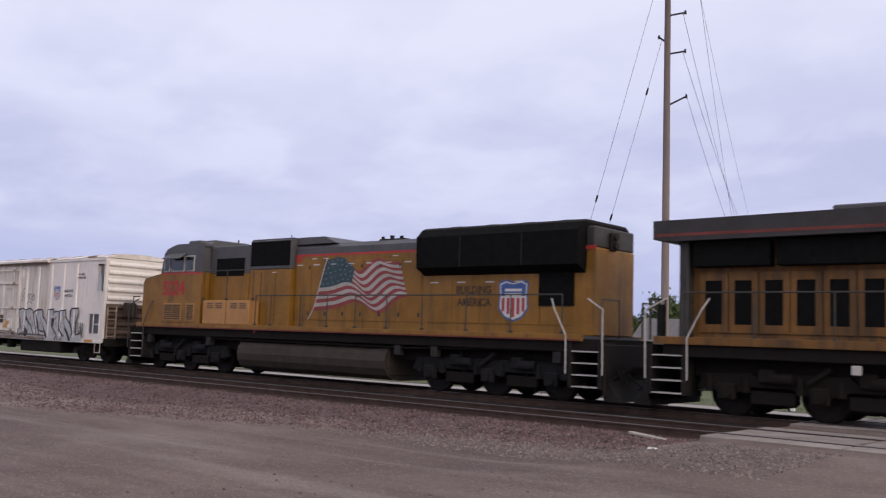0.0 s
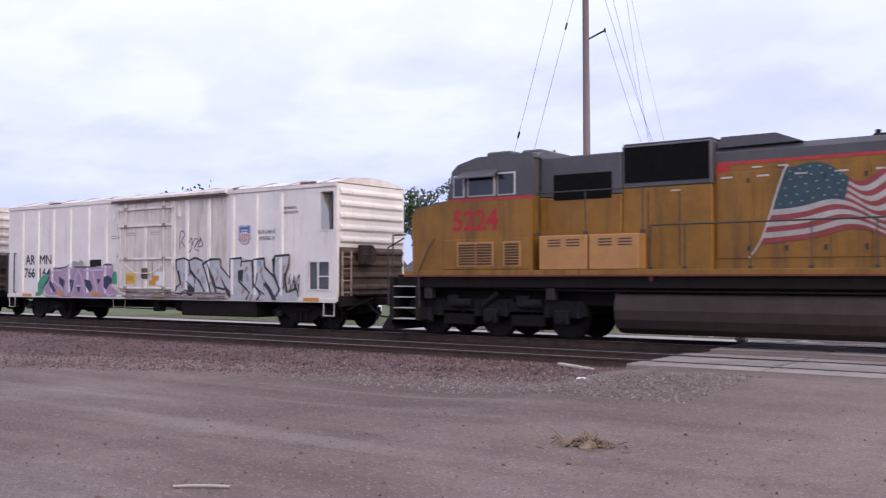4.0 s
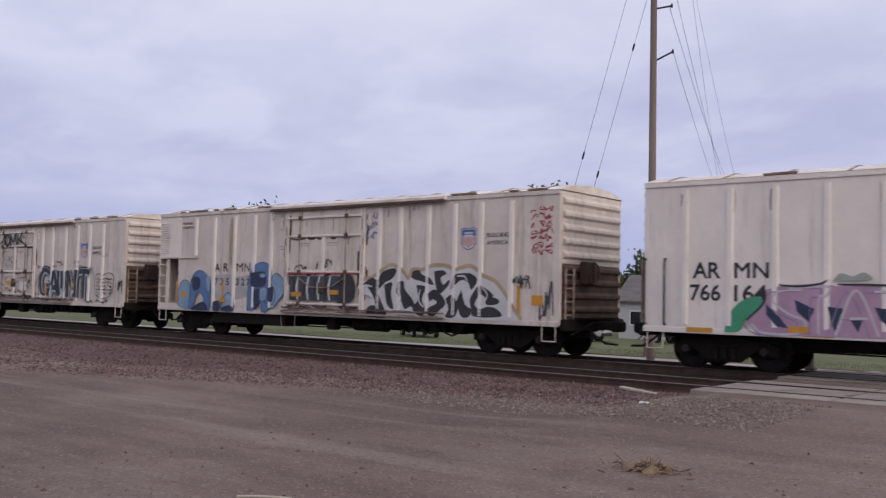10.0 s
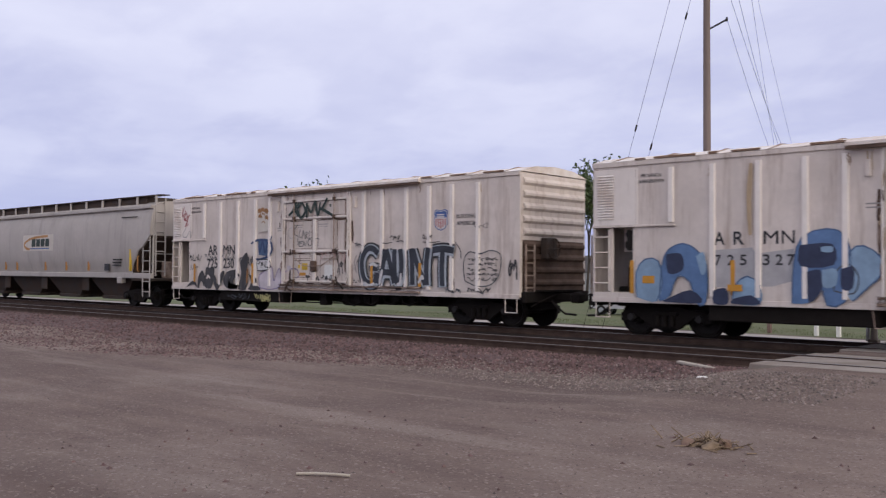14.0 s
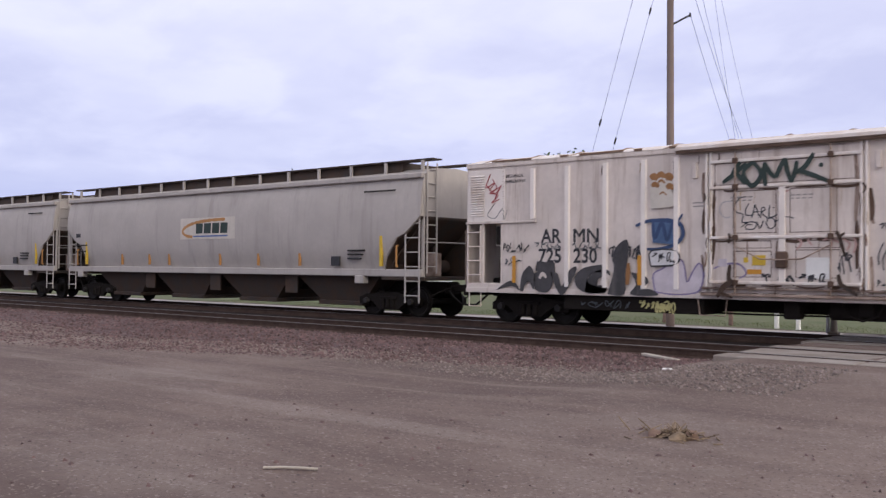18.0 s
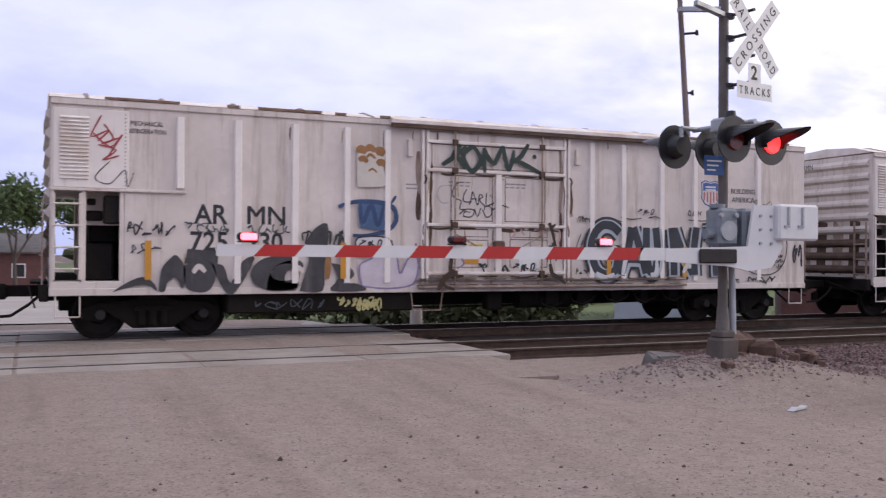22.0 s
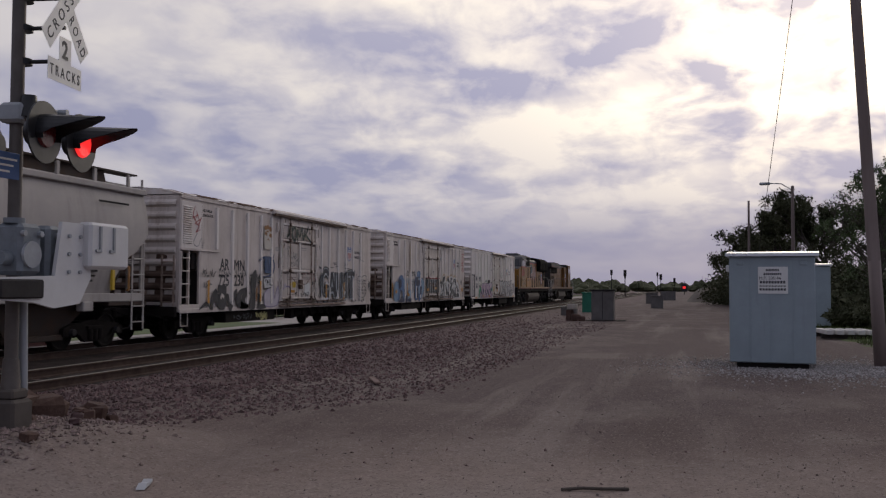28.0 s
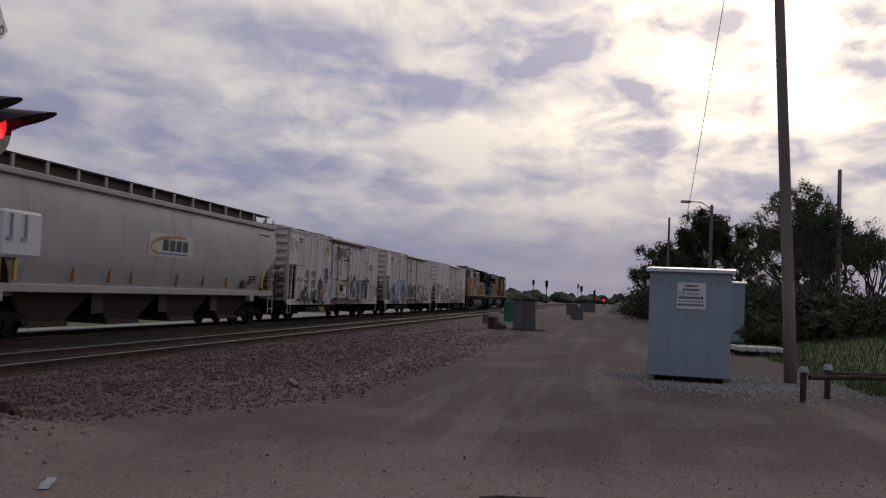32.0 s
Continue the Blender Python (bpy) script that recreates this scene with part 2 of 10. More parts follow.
def packed_ground(name):
    """Packed dirt and fine gravel: broad patches, drawn-out wheel tracks, pale gravelly areas, single chips of stone."""
    m = bpy.data.materials.new(name)
    m.use_nodes = True
    t = m.node_tree
    bsdf = t.nodes["Principled BSDF"]
    bsdf.inputs["Roughness"].default_value = 0.95
    bsdf.inputs["Specular IOR Level"].default_value = 0.25
    tc = t.nodes.new("ShaderNodeTexCoord")

    def mapped(scale, turn=0.0):
        mp = t.nodes.new("ShaderNodeMapping")
        mp.inputs[3].default_value, mp.inputs[2].default_value = scale, (0, 0, radians(turn))
        t.links.new(tc.outputs["Object"], mp.inputs[0])
        return mp.outputs[0]

    def tex(vec, sc, det, rough=0.6):
        n = t.nodes.new("ShaderNodeTexNoise")
        n.inputs["Scale"].default_value, n.inputs["Detail"].default_value, n.inputs["Roughness"].default_value = sc, det, rough
        t.links.new(vec, n.inputs["Vector"])
        return n.outputs[0]

    def cells(sc):
        n = t.nodes.new("ShaderNodeTexVoronoi")
        n.inputs["Scale"].default_value = sc
        t.links.new(tc.outputs["Object"], n.inputs["Vector"])
        return n

    def rng(sock, lo, hi, a=0.0, b=1.0):
        r = t.nodes.new("ShaderNodeMapRange")
        for i, v in ((1, lo), (2, hi), (3, a), (4, b)):
            r.inputs[i].default_value = v
        t.links.new(sock, r.inputs[0])
        return r.outputs[0]

    def mul(a, b):
        n = t.nodes.new("ShaderNodeMath")
        n.operation = "MULTIPLY"
        for i, v in enumerate((a, b)):
            if isinstance(v, float):
                n.inputs[i].default_value = v
            else:
                t.links.new(v, n.inputs[i])
        return n.outputs[0]

    def mix(fac, a, b, blend="MIX"):
        n = t.nodes.new("ShaderNodeMix")
        n.data_type, n.blend_type = "RGBA", blend
        for sock, v in ((n.inputs[0], fac), (n.inputs[6], a), (n.inputs[7], b)):
            if isinstance(v, (int, float)):
                sock.default_value = v
            elif isinstance(v, tuple):
                sock.default_value = (*v, 1)
            else:
                t.links.new(v, sock)
        return n.outputs[2]

    broad = tex(mapped((0.6, 1, 1)), 0.22, 5)
    blotch = tex(mapped((0.7, 1, 1), 25), 0.9, 5, 0.65)
    turning = tex(mapped((0.1, 1.15, 1), 12), 1.0, 5, 0.6)
    crossing_way = tex(mapped((1.25, 0.1, 1), 8), 1.0, 5, 0.6)
    lane = tex(mapped((0.06, 0.85, 1), -4), 1.0, 5, 0.6)
    fine = tex(mapped((1, 1, 1)), 30.0, 5, 0.7)
    mid = tex(mapped((1, 1, 1)), 5.0, 6, 0.7)
    sepx = t.nodes.new("ShaderNodeSeparateXYZ")
    t.links.new(tc.outputs["Object"], sepx.inputs[0])
    wob = t.nodes.new("ShaderNodeMath")
    wob.operation = "MULTIPLY_ADD"
    wob.inputs[1].default_value = 5.0
    t.links.new(broad, wob.inputs[0])
    t.links.new(sepx.outputs[0], wob.inputs[2])
    way = mul(rng(wob.outputs[0], -3.0, 4.0), rng(wob.outputs[0], 15.0, 10.5))
    east = rng(wob.outputs[0], 10.0, 14.0)

    def blend(fac, a, b):
        n = t.nodes.new("ShaderNodeMix")
        for i, v in ((0, fac), (2, a), (3, b)):
            t.links.new(v, n.inputs[i])
        return n.outputs[0]

    tracks = blend(east, blend(way, turning, crossing_way), lane)
    col = mix(rng(broad, 0.38, 0.64), DIRT_LIGHT, DIRT_DARK)
    col = mix(rng(blotch, 0.42, 0.68, 0.0, 0.5), col, DIRT_RUT)
    # paler way: an exposure step put into the dirt colour
    col = mix(mul(way, 0.75), col, DIRT_WAY_BRIGHT)
    # dirt dims eastwards, standing in for its look against the sun
    col = mix(rng(wob.outputs[0], 12.5, 18.0, 0.0, 0.65), col, DIRT_EAST_DIM)
    col = mix(mul(rng(tracks, 0.5, 0.68, 0.0, 0.62), rng(way, 0.0, 1.0, 1.0, 0.4)), col, DIRT_RUT)
    col = mix(rng(tracks, 0.46, 0.34, 0.0, 0.5), col, DIRT_PALE)
    gravelly = rng(tex(mapped((0.8, 1, 1)), 0.4, 4), 0.5, 0.66)
    col = mix(mul(gravelly, 0.4), col, DIRT_PALE)
    chips = cells(42.0)
    sep3 = t.nodes.new("ShaderNodeSeparateColor")
    t.links.new(chips.outputs["Color"], sep3.inputs[0])
    col = mix(mul(rng(sep3.outputs[0], 0.9, 0.94), 0.4), col, DIRT_CHIP)
    col = mix(mul(rng(sep3.outputs[1], 0.88, 0.92), 0.45), col, DIRT_RUT)
    col = mix(rng(mid, 0.45, 0.72, 0.0, 0.38), col, DIRT_DARK)
    col = mix(rng(fine, 0.45, 0.75, 0.0, 0.3), col, DIRT_RUT)
    t.links.new(col, bsdf.inputs["Base Color"])
    b1 = t.nodes.new("ShaderNodeBump")
    b1.inputs["Strength"].default_value, b1.inputs["Distance"].default_value = 0.5, 0.06
    t.links.new(tracks, b1.inputs["Height"])
    b2 = t.nodes.new("ShaderNodeBump")
    b2.inputs["Strength"].default_value, b2.inputs["Distance"].default_value = 0.7, 0.02
    t.links.new(fine, b2.inputs["Height"])
    t.links.new(b1.outputs[0], b2.inputs["Normal"])
    b3 = t.nodes.new("ShaderNodeBump")
    b3.inputs["Strength"].default_value, b3.inputs["Distance"].default_value = 0.5, 0.03
    t.links.new(mid, b3.inputs["Height"])
    t.links.new(b2.outputs[0], b3.inputs["Normal"])
    t.links.new(b3.outputs[0], bsdf.inputs["Normal"])
    return m


M = {}
RUST = (0.13, 0.055, 0.028)
GRIME = (0.11, 0.085, 0.07)
M["white"] = material("white_car_paint", (0.76, 0.70, 0.65), 0.6, var=0.14, scale=0.8, fine=9, bump=0.04, streak=((0.24, 0.17, 0.125), 5.0, 0.58, 0.5))
M["white_dirty"] = material("weathered_white_car_paint", (0.65, 0.58, 0.53), 0.65, var=0.2, scale=0.7, fine=8, bump=0.05, streak=((0.25, 0.17, 0.12), 4.2, 0.52, 0.65))
M["white_roof"] = material("peeling_white_roof_coating", (0.74, 0.71, 0.68), 0.65, var=0.2, scale=1.2, color2=(0.5, 0.38, 0.3), fine=6, bump=0.1)
M["rusty_white"] = material("rusty_white_steel", (0.38, 0.3, 0.25), 0.75, var=0.35, scale=2.5, color2=(0.12, 0.065, 0.04), fine=20, bump=0.15)
M["hopper"] = material("grey_hopper_paint", (0.42, 0.388, 0.362), 0.6, var=0.14, scale=0.6, fine=7, bump=0.04, streak=((0.24, 0.215, 0.2), 2.2, 0.52, 0.55))
# grime plus the undersides' shade, both put into one near-black tone
M["hopper_dark"] = material("grimy_shade_dark_hopper_steel", (0.034, 0.027, 0.023), 0.8, var=0.35, scale=2.0, color2=(0.07, 0.04, 0.025), fine=18, bump=0.1)
M["yellow"] = material("armour_yellow_paint", (0.26, 0.12, 0.012), 0.5, var=0.32, scale=0.9, fine=10, bump=0.03, streak=((0.075, 0.04, 0.014), 3.0, 0.5, 0.75))
M["yellow_faded"] = material("faded_yellow_paint", (0.42, 0.21, 0.07), 0.6, var=0.15, scale=1.5, fine=12, bump=0.03, streak=((0.2, 0.12, 0.06), 5.0, 0.56, 0.5))
M["yellow_sooty"] = material("soot_darkened_yellow_paint", (0.19, 0.083, 0.012), 0.55, var=0.4, scale=0.9, fine=10, bump=0.03, streak=((0.03, 0.02, 0.012), 3.0, 0.46, 0.8))
M["soot_grey"] = material("soot_dark_grey_paint", (0.04, 0.036, 0.036), 0.65, var=0.35, scale=1.2, fine=12, bump=0.03)
M["red_grimy"] = material("grimy_red_trim_paint", (0.17, 0.035, 0.025), 0.6, var=0.4, scale=2, fine=20, bump=0.02)
M["locogrey"] = material("harbour_mist_grey_paint", (0.085, 0.082, 0.086), 0.55, var=0.25, scale=1.0, fine=12, bump=0.03)
M["red_paint"] = material("red_trim_paint", (0.42, 0.035, 0.03), 0.5, var=0.2, scale=3, fine=20, bump=0.02)
# sooty steel; also the black that fills shaded bay interiors
M["black"] = material("soot_and_shade_black_steel", (0.012, 0.011, 0.011), 0.75, var=0.4, scale=3, color2=(0.03, 0.024, 0.02), fine=25, bump=0.08, spec=0.15)
# even near-black: the shade below the train is put into the steel tone
M["under"] = material("shade_dark_brake_dust_steel", (0.014, 0.0115, 0.01), 0.9, var=0.4, scale=2.5, color2=(0.014, 0.011, 0.01), fine=22, bump=0.12, spec=0.15)
M["tank"] = material("dusty_fuel_tank_steel", (0.045, 0.031, 0.024), 0.75, var=0.3, scale=1.5, fine=18, bump=0.05)
M["truckgrey"] = material("dusty_grey_truck_casting", (0.04, 0.037, 0.037), 0.8, var=0.35, scale=3, fine=25, bump=0.1, spec=0.15)
M["wheel"] = material("dark_wheel_steel", (0.018, 0.015, 0.013), 0.6, metal=0.3, var=0.3, scale=6, fine=30, bump=0.05, spec=0.15)
M["steel_bright"] = material("polished_rail_head", (0.24, 0.22, 0.21), 0.4, metal=1.0, var=0.1, scale=2, fine=40, bump=0.02)
M["rail_rust"] = material("rusty_rail_web", (0.075, 0.05, 0.04), 0.85, var=0.35, scale=4, fine=30, bump=0.15, spec=0.15)
M["screen"] = material("black_radiator_screen", (0.008, 0.008, 0.008), 0.95, var=0.3, scale=6, fine=60, bump=0.2, spec=0.08)
M["handrail"] = material("pale_handrail_paint", (0.5, 0.47, 0.44), 0.5, var=0.15, scale=8, fine=30, bump=0.02)
M["handrail_dark"] = material("dark_handrail_steel", (0.05, 0.045, 0.04), 0.6, var=0.2, scale=8, fine=30, bump=0.02)
M["letter"] = material("black_lettering_paint", (0.03, 0.03, 0.035), 0.6, var=0.2, scale=4, fine=30, bump=0.0)
M["letter_red"] = material("red_lettering_paint", (0.38, 0.02, 0.02), 0.5, var=0.15, scale=4, fine=30, bump=0.0)
M["letter_brown"] = material("faded_brown_lettering", (0.055, 0.033, 0.014), 0.6, var=0.15, scale=4, fine=30, bump=0.0)
M["blue_mark"] = material("blue_emblem_paint", (0.06, 0.12, 0.33), 0.55, var=0.2, scale=5, fine=30, bump=0.0)
M["red_mark"] = material("red_emblem_paint", (0.4, 0.06, 0.06), 0.55, var=0.2, scale=5, fine=30, bump=0.0)
M["pale_red_mark"] = material("faded_red_emblem_paint", (0.45, 0.17, 0.16), 0.6, var=0.2, scale=5, fine=30, bump=0.0)
M["white_mark"] = material("white_emblem_paint", (0.62, 0.6, 0.58), 0.55, var=0.12, scale=5, fine=30, bump=0.0)
M["flag_blue"] = material("flag_canton_blue", (0.03, 0.062, 0.075), 0.55, var=0.2, scale=4, fine=30, bump=0.0)
M["reflector"] = material("orange_reflective_tape", (0.55, 0.26, 0.03), 0.4, var=0.15, scale=6, fine=30, bump=0.0)
M["yellow_label"] = material("yellow_placard", (0.62, 0.42, 0.04), 0.5, var=0.12, scale=6, fine=30, bump=0.0)
M["sp_black"] = material("black_spray_paint", (0.035, 0.035, 0.04), 0.6, var=0.3, scale=2, fine=15, bump=0.0)
M["sp_slate"] = material("slate_spray_paint", (0.062, 0.072, 0.085), 0.6, var=0.35, scale=2, fine=12, bump=0.0)
M["sp_pale"] = material("pale_silver_spray_paint", (0.58, 0.58, 0.585), 0.55, var=0.15, scale=2, fine=12, bump=0.0)
M["sp_blue"] = material("blue_spray_paint", (0.11, 0.2, 0.38), 0.6, var=0.35, scale=1.5, fine=8, bump=0.0)
M["sp_navy"] = material("navy_spray_paint", (0.035, 0.065, 0.15), 0.6, var=0.35, scale=1.5, fine=8, bump=0.0)
M["sp_lilac"] = material("lilac_spray_paint", (0.44, 0.285, 0.4), 0.6, var=0.25, scale=1.2, fine=8, bump=0.0)
M["sp_green"] = material("green_spray_paint", (0.06, 0.3, 0.17), 0.6, var=0.25, scale=2, fine=10, bump=0.0)
M["sp_deepgreen"] = material("dark_green_marker", (0.024, 0.042, 0.036), 0.6, var=0.25, scale=2, fine=10, bump=0.0)
M["sp_steel"] = material("grey_blue_spray_rim", (0.4, 0.44, 0.48), 0.6, var=0.2, scale=2, fine=12, bump=0.0)
M["sp_inkblue"] = material("dark_blue_black_spray_paint", (0.036, 0.041, 0.055), 0.6, var=0.4, scale=2, fine=12, bump=0.0)
M["sp_red"] = material("thin_red_spray_paint", (0.36, 0.06, 0.065), 0.6, var=0.25, scale=2, fine=10, bump=0.0)
M["sp_tan"] = material("tan_spray_paint", (0.45, 0.34, 0.22), 0.6, var=0.25, scale=2, fine=10, bump=0.0)
M["sp_brown"] = material("rust_brown_patch", (0.3, 0.15, 0.06), 0.7, var=0.3, scale=4, fine=14, bump=0.0)
M["sp_halo"] = material("chalky_white_spray_paint", (0.6, 0.6, 0.6), 0.65, var=0.2, scale=2, fine=10, bump=0.0)
M["sp_skyblue"] = material("pale_blue_spray_paint", (0.24, 0.36, 0.5), 0.6, var=0.3, scale=1.6, fine=8, bump=0.0)
M["sp_navysoft"] = material("faded_navy_spray_paint", (0.07, 0.125, 0.24), 0.6, var=0.3, scale=2, fine=9, bump=0.0)
M["sp_deepnavy"] = material("deep_navy_spray_paint", (0.03, 0.04, 0.085), 0.6, var=0.3, scale=2, fine=9, bump=0.0)
M["sp_palelilac"] = material("pale_lilac_spray_paint", (0.54, 0.49, 0.535), 0.6, var=0.2, scale=2, fine=9, bump=0.0)
M["sp_lilacline"] = material("violet_marker", (0.24, 0.2, 0.33), 0.6, var=0.2, scale=2, fine=9, bump=0.0)
M["sp_yellow"] = material("pale_yellow_marker", (0.5, 0.46, 0.2), 0.6, var=0.2, scale=2, fine=9, bump=0.0)
M["sp_faintred"] = material("faded_red_marker", (0.5, 0.33, 0.3), 0.6, var=0.2, scale=4, fine=9, bump=0.0)
M["faint_green"] = material("faint_green_smear", (0.33, 0.36, 0.32), 0.6, var=0.2, scale=3, fine=12, bump=0.0)
M["star_mark"] = material("dulled_star_paint", (0.3, 0.32, 0.32), 0.6, var=0.2, scale=3, fine=12, bump=0.0)
M["sp_silver"] = material("worn_silver_spray_paint", (0.47, 0.46, 0.46), 0.6, var=0.2, scale=2, fine=9, bump=0.0, streak=((0.3, 0.27, 0.26), 5.0, 0.55, 0.5))
M["sp_greywash"] = material("thin_grey_overspray", (0.42, 0.41, 0.42), 0.65, var=0.25, scale=2, fine=9, bump=0.0)
M["sp_dullred"] = material("dull_red_spray_fade", (0.36, 0.22, 0.21), 0.65, var=0.25, scale=3, fine=9, bump=0.0)
M["sp_greyblue"] = material("grey_blue_spray_fade", (0.3, 0.33, 0.39), 0.65, var=0.25, scale=3, fine=9, bump=0.0)
M["sp_coal"] = material("scuffed_black_spray_paint", (0.06, 0.058, 0.062), 0.7, var=0.35, scale=3, fine=14, bump=0.0, streak=((0.2, 0.18, 0.17), 4.0, 0.56, 0.6))
M["grime_run"] = material("dark_brown_grime_run", (0.1, 0.062, 0.045), 0.85, var=0.4, scale=5, fine=20, bump=0.1)
M["flag_red"] = material("weathered_flag_red", (0.27, 0.05, 0.05), 0.6, var=0.3, scale=2, fine=14, bump=0.0, streak=((0.1, 0.04, 0.03), 3.0, 0.55, 0.5))
M["flag_white"] = material("weathered_flag_white", (0.42, 0.39, 0.35), 0.6, var=0.3, scale=2, fine=14, bump=0.0, streak=((0.2, 0.15, 0.11), 3.0, 0.54, 0.6))
M["old_concrete"] = material("dark_old_concrete", (0.14, 0.13, 0.125), 0.9, var=0.3, scale=1.5, fine=16, bump=0.25)
# darker copy of the truck casting, with under-frame shade in the tone
M["under_grey"] = material("shade_dark_dusty_truck_steel", (0.017, 0.016, 0.017), 0.85, var=0.35, scale=3, fine=25, bump=0.1, spec=0.15)
M["mast_steel"] = material("dull_dark_mast_steel", (0.125, 0.11, 0.1), 0.55, metal=0.2, var=0.3, scale=2.5, fine=18, bump=0.05)
M["dull_grille"] = material("dull_dark_grille", (0.1, 0.11, 0.125), 0.6, var=0.3, scale=4, fine=18, bump=0.05)
M["mech_grey"] = material("blue_grey_casting_paint", (0.2, 0.225, 0.25), 0.5, metal=0.1, var=0.3, scale=4, fine=18, bump=0.05)
# lighter than the side panels: the ribs' highlight is put into the paint
M["rib_highlight"] = material("highlight_white_rib_paint", (0.78, 0.725, 0.68), 0.55, var=0.12, scale=1.5, fine=12, bump=0.03, streak=((0.25, 0.17, 0.12), 6.0, 0.6, 0.45))
M["faint_print"] = material("faded_small_print", (0.3, 0.28, 0.265), 0.65, var=0.2, scale=6, fine=30, bump=0.0)
M["panel_cream"] = material("cream_panel_decal", (0.56, 0.52, 0.46), 0.5, var=0.12, scale=4, fine=25, bump=0.0)
M["stained_white"] = material("tan_stained_white_paint", (0.66, 0.595, 0.53), 0.65, var=0.18, scale=0.9, fine=8, bump=0.04, streak=((0.25, 0.165, 0.105), 4.0, 0.5, 0.6))
M["dark_concrete"] = material("dark_weathered_footing", (0.1, 0.085, 0.075), 0.9, var=0.3, scale=2.5, fine=16, bump=0.25)
M["end_rust"] = material("rusty_grimed_end_steel", (0.105, 0.068, 0.05), 0.85, var=0.4, scale=2.2, color2=(0.06, 0.036, 0.025), fine=18, bump=0.15)
M["rust_scab"] = material("scabbed_rust", (0.16, 0.085, 0.05), 0.85, var=0.4, scale=6, fine=30, bump=0.3, color2=(0.3, 0.22, 0.17))
M["galv"] = material("galvanised_steel", (0.36, 0.38, 0.4), 0.5, metal=0.35, var=0.2, scale=2.5, fine=18, bump=0.05)
M["roof_sheet"] = material("bright_galvanised_roof_sheet", (0.72, 0.73, 0.74), 0.32, metal=0.7, var=0.1, scale=3, fine=14, bump=0.03)
M["cabinet"] = material("pale_blue_grey_cabinet_paint", (0.30, 0.36, 0.39), 0.5, metal=0.1, var=0.12, scale=1.5, fine=14, bump=0.03, streak=((0.2, 0.22, 0.22), 5, 0.6, 0.4))
M["sign_white"] = material("white_sign_sheeting", (0.72, 0.72, 0.70), 0.45, var=0.08, scale=4, fine=25, bump=0.0)
M["signal_black"] = material("signal_black_paint", (0.018, 0.018, 0.02), 0.36, var=0.3, scale=6, fine=30, bump=0.03)
M["gate_white"] = material("white_gate_sheeting", (0.62, 0.62, 0.62), 0.45, var=0.08, scale=4, fine=25, bump=0.0)
M["gate_red"] = material("red_gate_sheeting", (0.42, 0.025, 0.02), 0.4, var=0.12, scale=4, fine=25, bump=0.0)
M["lens_off"] = material("dark_red_lens", (0.12, 0.012, 0.012), 0.25, var=0.2, scale=10, fine=50, bump=0.05)
M["lens_on"] = material("lit_red_lens", (0.6, 0.02, 0.02), 0.3, var=0.1, scale=10, fine=50, bump=0.0, emit=((1.0, 0.03, 0.03), 3.0))
M["lens_gate"] = material("lit_gate_lamp", (0.8, 0.1, 0.1), 0.3, var=0.1, scale=10, fine=50, bump=0.0, emit=((1.0, 0.12, 0.16), 5.5))
M["headlight"] = material("lit_headlamp", (0.8, 0.8, 0.75), 0.3, var=0.05, scale=10, fine=50, bump=0.0, emit=((1.0, 0.93, 0.8), 6.0))
M["blue_sign"] = material("blue_sign_sheeting", (0.03, 0.09, 0.26), 0.4, var=0.12, scale=4, fine=25, bump=0.0)
M["wood_pole"] = material("weathered_pole_wood", (0.21, 0.165, 0.15), 0.85, var=0.3, scale=1.2, fine=22, bump=0.25, stretch=(1, 1, 0.12))
M["tie"] = material("creosoted_tie_wood", (0.035, 0.028, 0.025), 0.9, var=0.35, scale=2, fine=20, bump=0.3, rnd=0.3, stretch=(1, 0.2, 1), spec=0.15)
M["tie_old"] = material("greyed_old_timber", (0.2, 0.14, 0.12), 0.9, var=0.35, scale=3, fine=20, bump=0.35, color2=(0.1, 0.055, 0.045))
M["tie_rot"] = material("rotten_brown_tie_wood", (0.065, 0.035, 0.027), 0.95, var=0.45, scale=4, fine=22, bump=0.5, bumpdist=0.02, color2=(0.14, 0.09, 0.07))
M["concrete"] = material("weathered_concrete", (0.36, 0.34, 0.32), 0.85, var=0.2, scale=1.5, fine=18, bump=0.2)
M["panel"] = material("worn_pale_crossing_concrete", (0.29, 0.262, 0.235), 0.88, var=0.3, scale=0.9, color2=(0.19, 0.155, 0.13), fine=14, bump=0.2)
M["stone_red"] = material("red_quartzite_ballast", (0.105, 0.065, 0.062), 0.85, var=0.4, scale=2.0, color2=(0.055, 0.031, 0.03), fine=14, bump=0.4, bumpdist=0.03)
M["stone_grey"] = material("grey_limestone_chips", (0.3, 0.285, 0.275), 0.85, var=0.3, scale=3.0, fine=14, bump=0.4, bumpdist=0.02)
M["dirt"] = packed_ground("packed_gravel_dirt")
M["roadgravel"] = material("pale_road_gravel", (0.33, 0.30, 0.275), 0.92, var=0.2, scale=0.3, fine=9, bump=0.35, bumpdist=0.02)
M["grass_base"] = material("spring_grass", (0.06, 0.1, 0.026), 0.9, var=0.4, scale=0.5, color2=(0.12, 0.125, 0.05), fine=12, bump=0.5, bumpdist=0.03)
M["grass_dry"] = material("dry_winter_grass", (0.105, 0.11, 0.052), 0.95, var=0.3, scale=0.4, color2=(0.075, 0.105, 0.035), fine=12, bump=0.4, bumpdist=0.03)
M["leaf"] = material("spring_leaves", (0.075, 0.11, 0.035), 0.7, var=0.45, scale=0.6, color2=(0.035, 0.058, 0.02), fine=3, bump=0.0)
